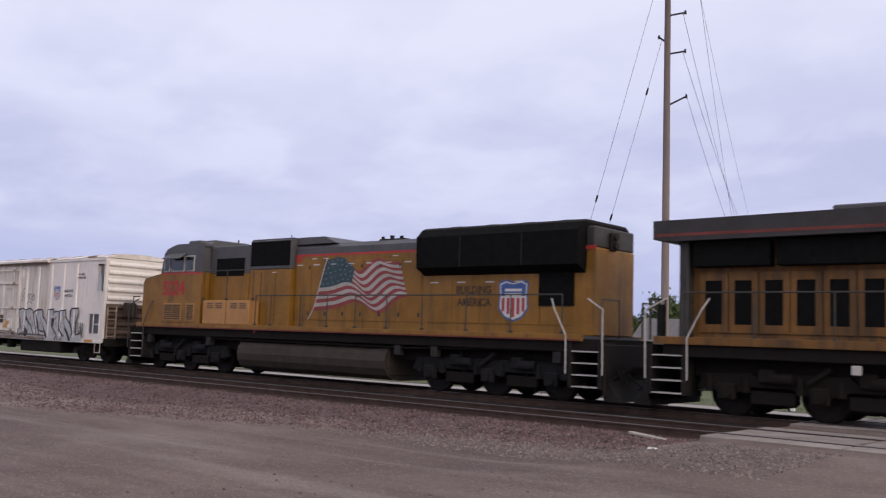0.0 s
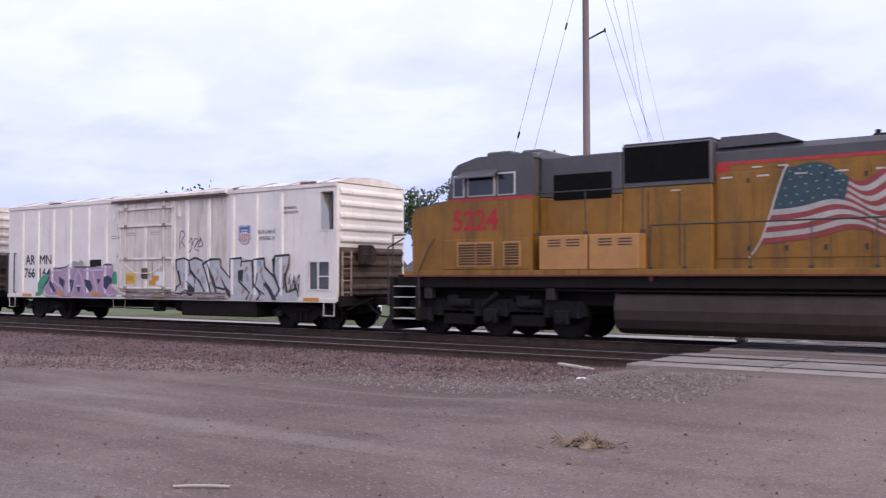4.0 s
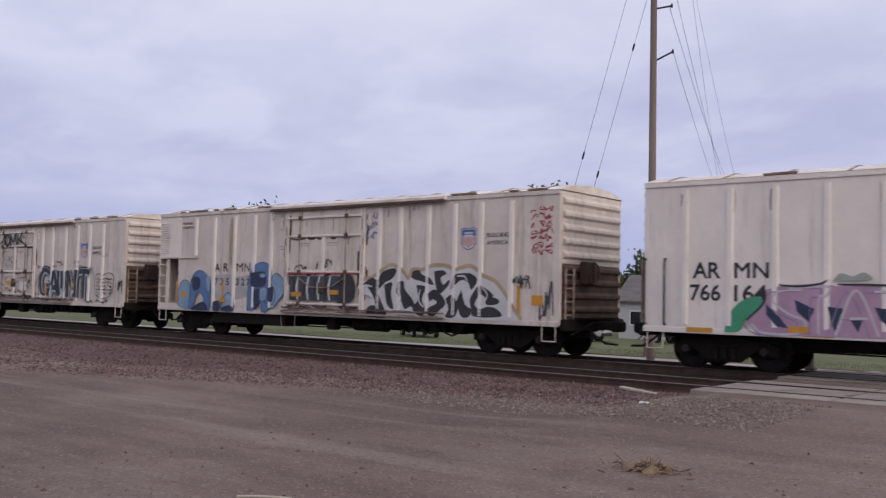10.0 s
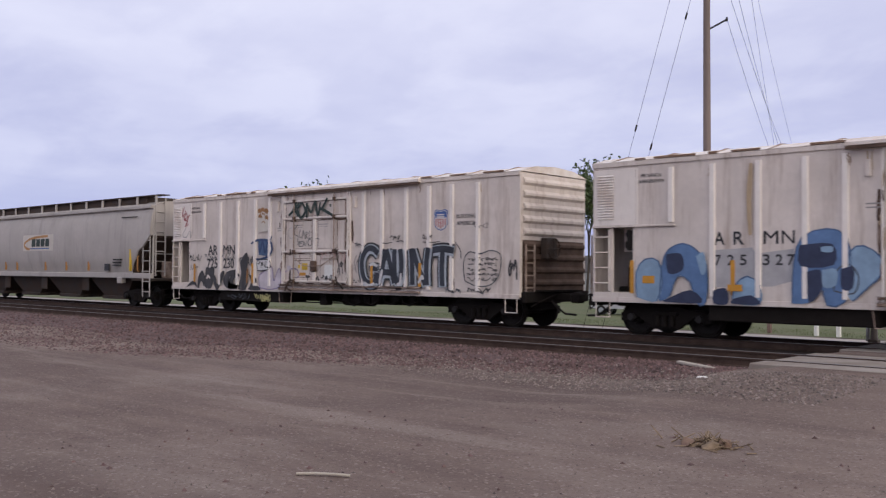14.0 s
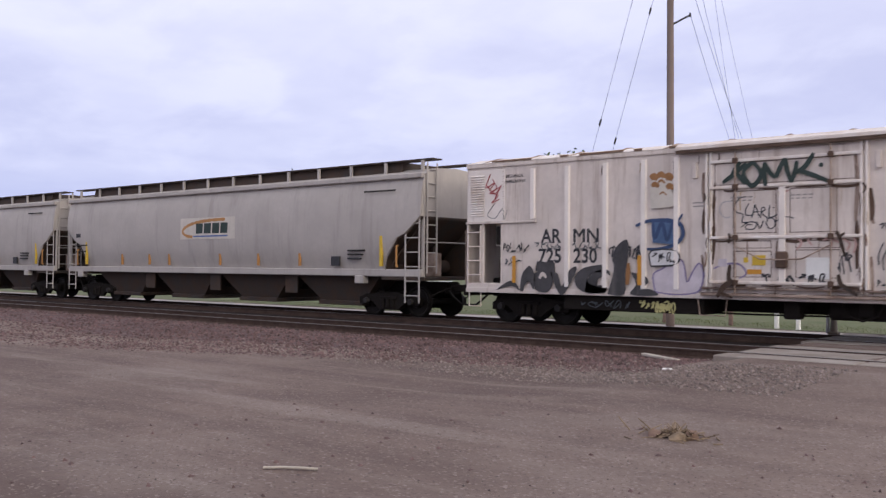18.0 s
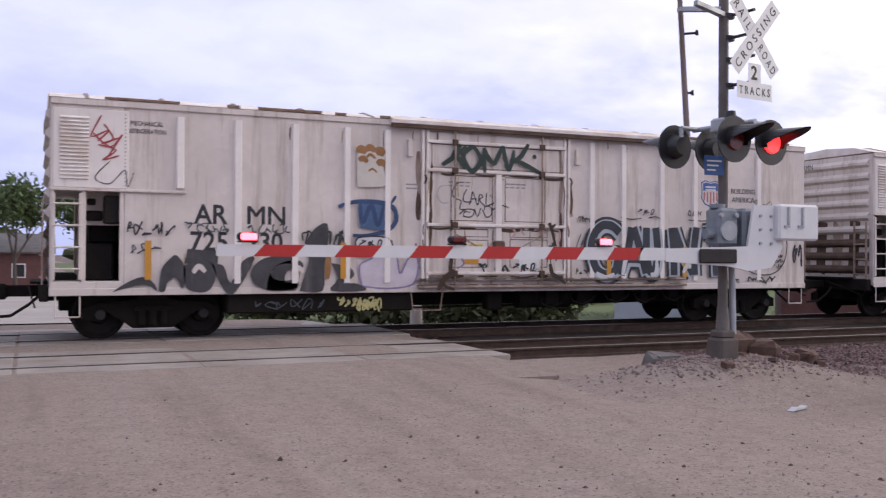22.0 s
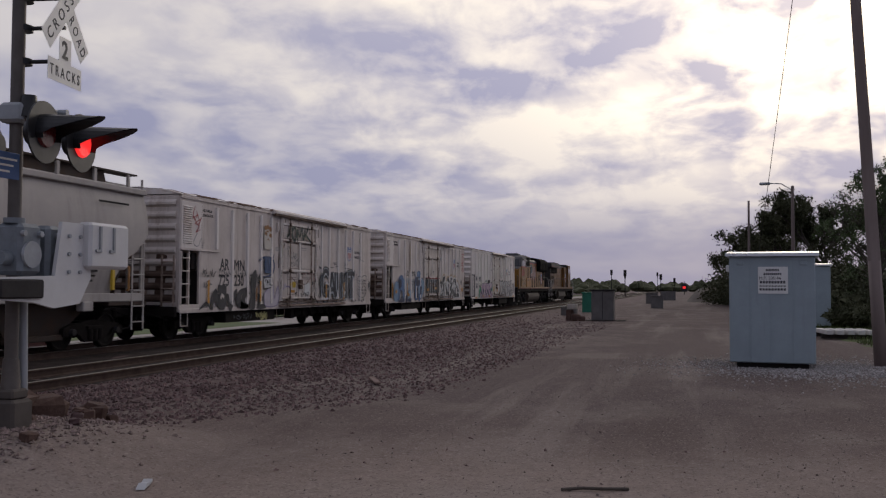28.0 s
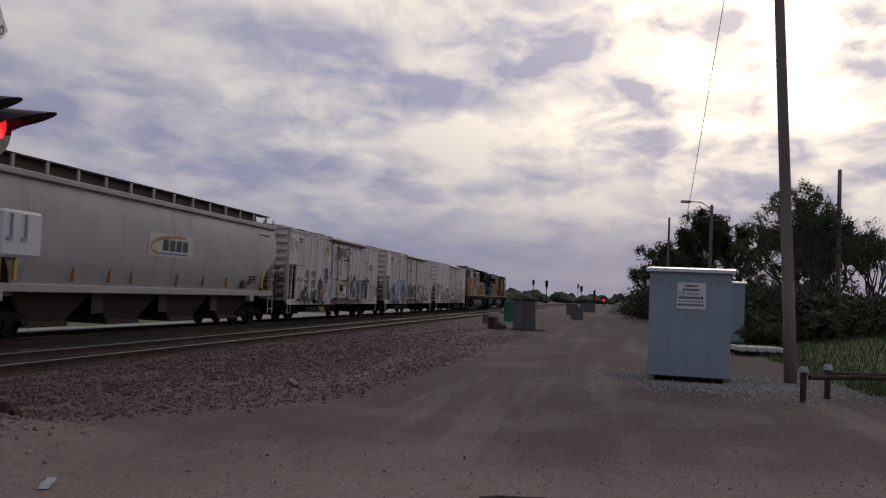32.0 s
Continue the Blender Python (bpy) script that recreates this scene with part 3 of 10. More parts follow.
M["leaf_dark"] = material("dark_foliage", (0.075, 0.078, 0.036), 0.8, var=0.5, scale=0.4, color2=(0.035, 0.042, 0.018), fine=3, bump=0.0)
M["bark"] = material("grey_bark", (0.085, 0.07, 0.058), 0.9, var=0.35, scale=3, fine=20, bump=0.4, stretch=(1, 1, 0.2))
M["glass"] = material("dark_cab_glass", (0.02, 0.022, 0.025), 0.08, var=0.2, scale=3, fine=20, bump=0.0, spec=0.6)
M["tyre"] = material("black_tyre_rubber", (0.02, 0.02, 0.02), 0.85, var=0.2, scale=8, fine=30, bump=0.1)
M["car_white"] = material("white_truck_paint", (0.6, 0.6, 0.62), 0.3, var=0.08, scale=2, fine=20, bump=0.0)
M["car_black"] = material("black_car_paint", (0.01, 0.01, 0.012), 0.4, var=0.2, scale=2, fine=20, bump=0.0)
M["brick_far"] = material("brown_red_wall_cladding", (0.13, 0.06, 0.055), 0.85, var=0.2, scale=2, fine=12, bump=0.2)
M["siding"] = material("pale_grey_siding", (0.42, 0.43, 0.45), 0.7, var=0.12, scale=2, fine=12, bump=0.1)
M["metal_shed"] = material("blue_grey_metal_siding", (0.33, 0.37, 0.42), 0.6, var=0.12, scale=1, fine=14, bump=0.05)
M["shingle"] = material("grey_roof_shingle", (0.14, 0.13, 0.13), 0.9, var=0.25, scale=2, fine=10, bump=0.3)
M["pallet"] = material("pale_scrap_lumber", (0.4, 0.36, 0.31), 0.85, var=0.25, scale=3, fine=16, bump=0.2)
M["pale_board"] = material("pale_bleached_boards", (0.6, 0.58, 0.55), 0.8, var=0.2, scale=3, fine=16, bump=0.2)
M["straw"] = material("dry_straw_clod", (0.27, 0.2, 0.135), 0.95, var=0.5, scale=8, fine=40, bump=0.4)
M["mud"] = material("dried_brown_mud", (0.2, 0.13, 0.095), 0.95, var=0.4, scale=8, fine=30, bump=0.4)
M["green_paint"] = material("green_bin_paint", (0.02, 0.16, 0.1), 0.5, var=0.2, scale=3, fine=20, bump=0.02)


# ---- geometry helpers ----
class Geo:
    """Collects vertices and faces; round sides are marked smooth."""

    def __init__(self):
        self.v, self.f, self.s = [], [], []

    def add(self, vs, fs, smooth=False):
        o = len(self.v)
        self.v += [tuple(p) for p in vs]
        self.f += [tuple(i + o for i in f) for f in fs]
        self.s += [smooth] * len(fs)
        return self

    def box(self, x0, x1, y0, y1, z0, z1, b=0.0):
        """A box, with its edges chamfered by b."""
        if b <= 0:
            return self.add([(x0, y0, z0), (x1, y0, z0), (x1, y1, z0), (x0, y1, z0), (x0, y0, z1), (x1, y0, z1), (x1, y1, z1), (x0, y1, z1)],
                            [(0, 3, 2, 1), (4, 5, 6, 7), (0, 1, 5, 4), (1, 2, 6, 5), (2, 3, 7, 6), (3, 0, 4, 7)])
        b = min(b, (x1 - x0) / 2.2, (y1 - y0) / 2.2, (z1 - z0) / 2.2)
        rings = []
        for z, k in ((z0, b), (z0 + b, 0), (z1 - b, 0), (z1, b)):
            a0, a1, c0, c1 = x0 + k, x1 - k, y0 + k, y1 - k
            c = b if k == 0 else b * 0.5
            rings.append([(a0 + c, c0, z), (a1 - c, c0, z), (a1, c0 + c, z), (a1, c1 - c, z), (a1 - c, c1, z), (a0 + c, c1, z), (a0, c1 - c, z), (a0, c0 + c, z)])
        vs = [p for r in rings for p in r]
        fs = [tuple(reversed(range(8))), tuple(range(24, 32))]
        for r in range(3):
            for i in range(8):
                j = (i + 1) % 8
                fs.append((r * 8 + i, r * 8 + j, r * 8 + 8 + j, r * 8 + 8 + i))
        return self.add(vs, fs)

    def cyl(self, p0, p1, r0, r1=None, n=12, caps=True):
        r1 = r0 if r1 is None else r1
        p0, p1 = Vector(p0), Vector(p1)
        d = (p1 - p0).normalized()
        a = d.orthogonal().normalized()
        b = d.cross(a)
        ring = [(math.cos(6.28318 * i / n), math.sin(6.28318 * i / n)) for i in range(n)]
        v0 = [p0 + (a * c + b * s) * r0 for c, s in ring]
        v1 = [p1 + (a * c + b * s) * r1 for c, s in ring]
        self.add(v0 + v1, [(i, (i + 1) % n, n + (i + 1) % n, n + i) for i in range(n)], True)
        if caps:
            self.add(v0, [tuple(reversed(range(n)))])
            self.add(v1, [tuple(range(n))])
        return self

    def tube(self, pts, r, n=6):
        for a, b in zip(pts, pts[1:]):
            self.cyl(a, b, r, n=n)
        return self

    def prism(self, prof, axis, a0, a1):
        """A closed outline drawn out along an axis. prof: for x (y, z), for y (x, z), for z (x, y)."""
        def put(p, a):
            return {"x": (a, p[0], p[1]), "y": (p[0], a, p[1]), "z": (p[0], p[1], a)}[axis]
        n = len(prof)
        area = sum(prof[i][0] * prof[(i + 1) % n][1] - prof[(i + 1) % n][0] * prof[i][1] for i in range(n))
        if (area > 0) == (axis == "y"):
            prof = prof[::-1]
        if a0 > a1:
            a0, a1 = a1, a0
        vs = [put(p, a0) for p in prof] + [put(p, a1) for p in prof]
        fs = [tuple(reversed(range(n))), tuple(range(n, 2 * n))] + [(i, (i + 1) % n, n + (i + 1) % n, n + i) for i in range(n)]
        return self.add(vs, fs)

    def mesh(self, name):
        me = bpy.data.meshes.new(name)
        me.from_pydata(self.v, [], self.f)
        me.polygons.foreach_set("use_smooth", self.s)
        me.validate()
        return me


def part(name, g, mat, parent=None, label=""):
    """Links geometry as one mesh object under its thing."""
    me = g.mesh(name) if isinstance(g, Geo) else g
    if not me.materials:
        me.materials.append(M[mat])
    ob = new(name, me)
    if parent is not None:
        ob.parent = parent
    if label:
        ob["label"] = label
    return ob


def welded(g, name, round_over=0):
    """One closed skin out of sections that share their edges."""
    me = g.mesh(name)
    bm = bmesh.new()
    bm.from_mesh(me)
    bmesh.ops.remove_doubles(bm, verts=bm.verts, dist=0.0005)
    bm.to_mesh(me)
    bm.free()
    if round_over:
        me.polygons.foreach_set("use_smooth", [True] * len(me.polygons))
        me.set_sharp_from_angle(angle=radians(round_over))
    return me


def thing(name, m, label, category, group="", kind=""):
    ob = new(name)
    ob.empty_display_size = 0.3
    ob.matrix_world = m
    return tagged(ob, label, category, group, kind)


def letters(name, text, size, x, y, z, mat, parent, offset=0.0, extrude=0.002, width=1.0, turn=(90, 0, 0), label="", shear=0.0, align="LEFT", fit=0.0):
    """Flat lettering as a mesh, standing on its lower edge, facing -y unless turned."""
    cu = bpy.data.curves.new(name, "FONT")
    cu.body, cu.size, cu.offset, cu.extrude, cu.shear, cu.align_x = text, size, offset, extrude, shear, align
    cu.resolution_u = 3
    tmp = bpy.data.objects.new(name, cu)
    me = bpy.data.meshes.new_from_object(tmp)
    bpy.data.objects.remove(tmp)
    me.materials.clear()
    me.materials.append(M[mat])
    if fit:
        lo, hi = min(v.co.x for v in me.vertices), max(v.co.x for v in me.vertices)
        width = fit / (hi - lo)
        x -= lo * width
    ob = new(name, me)
    ob.parent = parent
    ob.matrix_local = pose(x, y, z, *turn) @ Matrix.Diagonal((width, 1, 1, 1))
    if label:
        ob["label"] = label
    return ob


def flat(outline, y, t=0.003):
    """A thin painted shape on the side that faces -y."""
    return Geo().prism(outline, "y", y, y - t)


TRACK_FAR, TRACK_NEAR = 21.57, 17.25
TRAIN = []   # (thing, centre) of everything that rides along
WHEELS = []  # (wheelset, local x, radius)

# ---- ground, ballast, roads ----
def road_x(y):
    """Centre line of the gravel street that crosses the tracks."""
    return -0.2 + 0.02 * (y - 17)


def smooth01(v, lo, hi):
    v = min(1.0, max(0.0, (v - lo) / (hi - lo)))
    return v * v * (3 - 2 * v)


def foot_y(x):
    """Near foot of the ballast: close to the track at the crossing, spreading out away from it."""
    if x < 0:
        return 13.6 - 3.9 * smooth01(-x, 7.5, 21)
    return 13.4 - 3.2 * smooth01(x, 9.5, 17) - 0.6 * smooth01(x, 20, 45)


def ground_z(x, y):
    base = -0.2 + 0.035 * noise.noise((x * 0.11, y * 0.16, 0.3)) + 0.012 * noise.noise((x * 0.8, y * 0.9, 4.1))
    on_road = smooth01(8.2 - abs(x - road_x(y)), 0.0, 2.5)
    rise = smooth01(y, 6.0, 15.0) * (1 - smooth01(y, 24.5, 31.0))
    base += on_road * rise * 0.175
    if y > 24.3:
        base -= 1.1 * smooth01(y, 24.3 + 1.2 * smooth01(7.5 - abs(x), 0, 2), 31.0 + 3.0 * smooth01(7.5 - abs(x), 0, 2))
    if y < -6:
        base += 0.1 * smooth01(-y, 6, 40)
    return base


def sheet(name, xs, ys, fz, mat):
    me = bpy.data.meshes.new(name)
    nx, ny = len(xs), len(ys)
    vs = [(x, y, fz(x, y)) for y in ys for x in xs]
    fs = [(j * nx + i, j * nx + i + 1, (j + 1) * nx + i + 1, (j + 1) * nx + i) for j in range(ny - 1) for i in range(nx - 1)]
    me.from_pydata(vs, [], fs)
    me.polygons.foreach_set("use_smooth", [True] * len(fs))
    me.materials.append(M[mat])
    return new(name, me)


def steps(*spans):
    out = []
    for a, b, d in spans:
        n = max(1, round((b - a) / d))
        out += [a + (b - a) * i / n for i in range(n)]
    return out + [spans[-1][1]]


gx = steps((-3000, -400, 650), (-400, -60, 20), (-60, -24, 1.5), (-24, 34, 0.6), (34, 90, 2), (90, 400, 20), (400, 3000, 650))
gy = steps((-3000, -300, 675), (-300, -20, 20), (-20, -2, 1.5), (-2, 34, 0.5), (34, 60, 2), (60, 300, 20), (300, 3000, 675))
ground = tagged(sheet("ground", gx, gy, ground_z, "dirt"), "dusty packed gravel lot with faint wheel ruts", "ground", kind="structure")


def berm_z(x, y):
    """Top of the ballast bed under both tracks, with sloping shoulders."""
    f = foot_y(x)
    near = smooth01(y, f, 14.9) if f < 14.5 else 1.0
    lin = min(1.0, max(0.0, (y - f) / (14.9 - f)))
    z = -0.28 + (0.45 * near + 0.55 * lin) * (0.1 + 0.035 * smooth01(16.3 - y, 0.0, 0.25))
    if y > 24.0:
        z -= 0.3 * smooth01(y, 24.0, 25.2)
    z += 0.018 * noise.noise((x * 1.7, y * 1.7, 2.2)) + 0.012 * noise.noise((x * 5, y * 5, 7))
    if y < f + 0.8:
        z -= 0.12 * (1 - smooth01(y, f - 0.3, f + 0.8))
    return z


def berm(name, x0, x1, dx):
    xs = steps((x0, x1, dx))
    ys = steps((9.0, 16.4, 0.22), (16.4, 23.6, 0.6), (23.6, 25.4, 0.3))
    return tagged(sheet(name, xs, ys, berm_z, "stone_red"), "bed of reddish crushed stone ballast", "ballast", kind="structure")


berm("ballast_west", -420, -7.4, 1.4)
berm("ballast_east", 9.9, 700, 1.6)

# loose ballast stones


def stones(name, count, place, size, mat, label, seed):
    """Many small rough stones as one object; place(rng) gives x, y, z."""
    rng = np.random.default_rng(seed)
    base = np.array([(1, 0, 0), (-1, 0, 0), (0, 1, 0), (0, -1, 0), (0, 0, 1), (0, 0, -0.6)], float)
    tri = np.array([(0, 2, 4), (2, 1, 4), (1, 3, 4), (3, 0, 4), (2, 0, 5), (1, 2, 5), (3, 1, 5), (0, 3, 5)])
    pos = np.array([place(rng) for _ in range(count)])
    sc = rng.uniform(size[0], size[1], (count, 1, 1)) * rng.uniform(0.6, 1.25, (count, 1, 3))
    jit = base[None] + rng.uniform(-0.28, 0.28, (count, 6, 3))
    ang = rng.uniform(0, 6.28, count)
    c, s = np.cos(ang), np.sin(ang)
    p = jit * sc
    q = np.stack([p[..., 0] * c[:, None] - p[..., 1] * s[:, None], p[..., 0] * s[:, None] + p[..., 1] * c[:, None], p[..., 2] * 0.8], -1)
    v = (q + pos[:, None, :]).reshape(-1, 3)
    f = (tri[None] + 6 * np.arange(count)[:, None, None]).reshape(-1, 3)
    me = bpy.data.meshes.new(name)
    me.from_pydata(v.tolist(), [], f.tolist())
    me.materials.append(M[mat])
    return tagged(new(name, me), label, "gravel", kind="stuff")


def island_tone(m, lo, hi):
    """Varies a material's tone stone by stone."""
    t = m.node_tree
    bsdf = t.nodes["Principled BSDF"]
    link = bsdf.inputs["Base Color"].links[0]
    src = link.from_socket
    geo = t.nodes.new("ShaderNodeNewGeometry")
    r = t.nodes.new("ShaderNodeMapRange")
    r.inputs[3].default_value, r.inputs[4].default_value = lo, hi
    t.links.new(geo.outputs["Random Per Island"], r.inputs[0])
    hsv = t.nodes.new("ShaderNodeHueSaturation")
    t.links.new(src, hsv.inputs["Color"])
    t.links.new(r.outputs[0], hsv.inputs["Value"])
    t.links.new(hsv.outputs[0], bsdf.inputs["Base Color"])
    return m


M["stone_red_loose"] = island_tone(material("loose_red_quartzite", (0.11, 0.069, 0.066), 0.85, var=0.3, scale=2, fine=14, bump=0.2), 0.55, 1.65)
M["stone_grey_loose"] = island_tone(material("loose_grey_gravel", (0.2, 0.165, 0.15), 0.9, var=0.3, scale=2, fine=14, bump=0.2), 0.5, 1.5)
M["dirt_loose"] = island_tone(material("loose_tan_gravel", (0.19, 0.155, 0.14), 0.95, var=0.3, scale=2, fine=14, bump=0.2), 0.5, 1.45)


M["rubble_loose"] = island_tone(material("dusty_pink_rubble", (0.26, 0.195, 0.175), 0.9, var=0.3, scale=2, fine=14, bump=0.2), 0.6, 1.3)
M["pad_gravel_loose"] = island_tone(material("pale_limestone_gravel", (0.36, 0.34, 0.33), 0.9, var=0.3, scale=2, fine=14, bump=0.2), 0.6, 1.4)


def on_west(r):
    x = -7.3 - abs(r.normal(0, 1)) * 17
    y = foot_y(x) + (16.3 - foot_y(x)) * r.random() - abs(r.normal(0, 0.25))
    return x, y, max(berm_z(x, y), ground_z(x, y) - 0.01) + 0.005


def on_east(r):
    x = 9.9 + abs(r.normal(0, 1)) * 20
    y = foot_y(x) + (16.3 - foot_y(x)) * r.random() - abs(r.normal(0, 0.25))
    return x, y, max(berm_z(x, y), ground_z(x, y) - 0.01) + 0.005


def on_lot(r):
    x, y = r.uniform(-22, 26), 2.2 + abs(r.normal(0, 5.0))
    while y > foot_y(x) - 0.2:
        x, y = r.uniform(-22, 26), 2.2 + abs(r.normal(0, 5.0))
    return x, y, ground_z(x, y)


def on_near(r):
    x, y = r.uniform(-9, 12), 3.0 + 7.5 * r.random() ** 1.5
    return x, y, ground_z(x, y) + 0.002


def on_apron(r):
    x, y = -4.5 - abs(r.normal(0, 5)), r.uniform(11.6, 15.0)
    return x, y, max(ground_z(x, y), berm_z(x, y)) + 0.004


stones("ballast_stones_west", 17000, on_west, (0.018, 0.05), "stone_red_loose", "loose reddish crushed ballast stones beside the track", 1)
stones("ballast_stones_east", 15000, on_east, (0.018, 0.055), "stone_red_loose", "loose reddish crushed ballast stones beside the track", 2)
stones("lot_pebbles", 15000, on_lot, (0.005, 0.016), "dirt_loose", "scattered tan pebbles on the packed lot", 3)
stones("lot_stones", 420, on_near, (0.012, 0.032), "stone_red_loose", "single larger stones strewn over the lot", 13)
stones("apron_gravel", 5000, on_apron, (0.008, 0.03), "stone_grey_loose", "pale grey gravel spread by the crossing", 4)

# gravel street beyond the tracks, the parallel road at a lower level, and verges
gravel_road = tagged(sheet("road_gravel", steps((-300, -60, 12), (-60, 80, 2.0), (80, 400, 12)), steps((33.0, 43.0, 1.0)),
                           lambda x, y: ground_z(x, y) + 0.05 - 0.12 * (y < 33.5 or y > 42.5), "roadgravel"),
                     "pale road running beside the railway at a lower level", "road", kind="structure")
street = tagged(sheet("street_gravel", steps((-5.2, 5.2, 0.8)), steps((25.5, 33.4, 0.5), (42.6, 130, 2.5)),
                      lambda x, y: ground_z(x, y) + 0.03 - 0.06 * (abs(x) > 5.1) - 0.1 * (33.4 < y < 42.6), "roadgravel"), "pale gravel street leading away from the crossing", "road", kind="structure")
for sx0, sx1, nm in ((-300, -5.6, "grass_verge_west"), (5.6, 400, "grass_verge_east")):
    tagged(sheet(nm, steps((sx0, sx1, 3.0)), steps((43.1, 60, 1.0), (60, 320, 20)), lambda x, y: ground_z(x, y) + 0.03 + 0.05 * noise.noise((x * .7, y * .7, 5)),
                 "grass_dry" if sx0 < -10 else "grass_base"), "rough mown verge of grass", "grass", kind="structure")
    tagged(sheet(nm.replace("verge", "slope"), steps((max(sx0, -120), min(sx1, 200), 2.0)), steps((26.6, 32.6, 0.6)), lambda x, y: ground_z(x, y) + 0.03 + 0.05 * noise.noise((x * .9, y * .9, 5)) - 0.15 * (y < 27 or y > 32.3),
                 "grass_dry" if sx0 < -10 else "grass_base"), "grassy slope below the railway", "grass", kind="structure")
tagged(sheet("grass_strip", steps((1.4, 70, 1.2)), steps((36.4, 43.4, 0.5)), lambda x, y: ground_z(x, y) + 0.075 + 0.03 * noise.noise((x * .8, y * .8, 5)) - 0.2 * (y < 36.8 or x < 2.2), "grass_base"),
       "mown green grass strip beyond the crossing", "grass", kind="structure")
def bank(x, y):
    """Height of the grassy bank beyond the pole."""
    def ease(a):
        a = min(1.0, max(0.0, a))
        return a * a * (3 - 2 * a)
    return 0.9 * ease((-0.6 - y) / 4.2) * ease((x - 23) / 7) * ease((56 - x) / 10)


tagged(sheet("grass_lot", steps((21.6, 30, 0.7), (30, 120, 1.6)), steps((-40, -8, 1.0), (-8, 0.9, 0.5)), lambda x, y: ground_z(x, y) + bank(x, y) + 0.02 + 0.05 * noise.noise((x * .7, y * .7, 5)) - 0.2 * (x < 22.2 or y > 0.5 + 0.5 * noise.noise((x, 1, 0))), "grass_base"),
       "patch of green grass at the edge of the lot", "grass", kind="structure")


def blades(name, count, place, h, mat, label, seed):
    """Grass blades: thin bent triangles in one object."""
    rng = np.random.default_rng(seed)
    vs, fs = [], []
    for i in range(count):
        x, y, z = place(rng)
        a, hh = rng.uniform(0, 6.28), rng.uniform(h[0], h[1])
        w, l = 0.012 + hh * 0.03, rng.uniform(-0.5, 0.5, 2) * hh
        dx, dy = math.cos(a) * w, math.sin(a) * w
        o = len(vs)
        vs += [(x - dx, y - dy, z - 0.02), (x + dx, y + dy, z - 0.02), (x + l[0], y + l[1], z + hh)]
        fs.append((o, o + 1, o + 2))
    me = bpy.data.meshes.new(name)
    me.from_pydata(vs, [], fs)
    me.materials.append(M[mat])
    return tagged(new(name, me), label, "grass", kind="stuff")


def in_box(x0, x1, y0, y1):
    def f(r):
        x, y = r.uniform(x0, x1), r.uniform(y0, y1)
        return x, y, ground_z(x, y) + 0.02
    return f


blades("verge_grass", 9000, in_box(-60, -6, 43.4, 48), (0.03, 0.12), "grass_dry", "dry verge grass with green tufts", 5)
blades("green_grass", 12000, in_box(5.8, 60, 27.2, 32), (0.08, 0.3), "grass_base", "bright mown spring grass", 6)
blades("strip_grass", 7000, in_box(2.5, 40, 37, 43), (0.06, 0.2), "grass_base", "bright mown spring grass", 8)


def on_bank(r):
    x, y = 22.4 + 38 * r.uniform(0, 1) ** 1.6, r.uniform(-14, 0.3)
    return x, y, ground_z(x, y) + bank(x, y)


blades("lot_grass", 30000, on_bank, (0.06, 0.32), "grass_base", "unmown green grass on the bank", 7)


# ---- tracks ----
def rail_geo(x0, x1, y):
    g = Geo()
    prof = [(-0.07, -0.172), (0.07, -0.172), (0.07, -0.16), (0.012, -0.14), (0.009, -0.045), (0.036, -0.036), (0.036, -0.008),
            (-0.036, -0.008), (-0.036, -0.036), (-0.009, -0.045), (-0.012, -0.14), (-0.07, -0.16)]
    g.prism([(y + p, z) for p, z in prof], "x", x0, x1)
    return g


def track(name, yc, tag):
    tr = thing(name, pose(0, yc, 0), tag, "railway track", "railway tracks", "structure")
    for side in (-0.7525, 0.7525):
        rail = part("rail", rail_geo(-420, 700, side), "rail_rust", tr, "rusty steel rail")
        part("rail_head", Geo().box(-420, 700, side - 0.033, side + 0.033, -0.0085, 0.0, 0.004), "steel_bright", rail, "bright worn rail head")
    return tr


M["oily_bed"] = material("oil_darkened_ballast", (0.042, 0.032, 0.029), 0.9, var=0.45, scale=1.5, color2=(0.022, 0.017, 0.016), fine=16, bump=0.5, bumpdist=0.03, spec=0.15)
for bx0, bx1, nm in ((-420, -7.3, "track_bed_west"), (7.4, 700, "track_bed_east")):
    tagged(sheet(nm, steps((bx0, -60, 6), (-60, bx1, 0.9)) if bx0 < 0 else steps((bx0, 90, 0.9), (90, bx1, 6)), steps((15.95, 23.5, 0.35)),
                 lambda x, y: -0.17 + 0.016 * noise.noise((x * 2.1, y * 2.3, 9.0)) + 0.012 * noise.noise((x * 6, y * 6, 3.0)) - 0.06 * (1 - smooth01(y, 15.9, 16.25)), "oily_bed"), "oily dark crushed stone between the rails", "ballast", kind="structure")
near_track = track("track_near", TRACK_NEAR, "empty steel track on timber ties and reddish ballast")
far_track = track("track_far", TRACK_FAR, "steel track carrying the freight train")


def tie_geo():
    return Geo().box(-0.115, 0.115, -1.3, 1.3, -0.35, -0.173, 0.012)


tie_mesh = tie_geo().mesh("tie")
tie_mesh.materials.append(M["tie"])
tie_rng = random.Random(11)


def lay_ties(tr, x0, x1):
    x = x0
    while x < x1:
        if not -7.2 < x < 7.4:
            t = new("tie", tie_mesh)
            t.parent = tr
            t.matrix_local = pose(x + tie_rng.uniform(-0.04, 0.04), tie_rng.uniform(-0.07, 0.07), tie_rng.uniform(-0.012, 0.008), 0, 0, tie_rng.uniform(-1.2, 1.2))
        x += 0.53


far_ties = Geo()
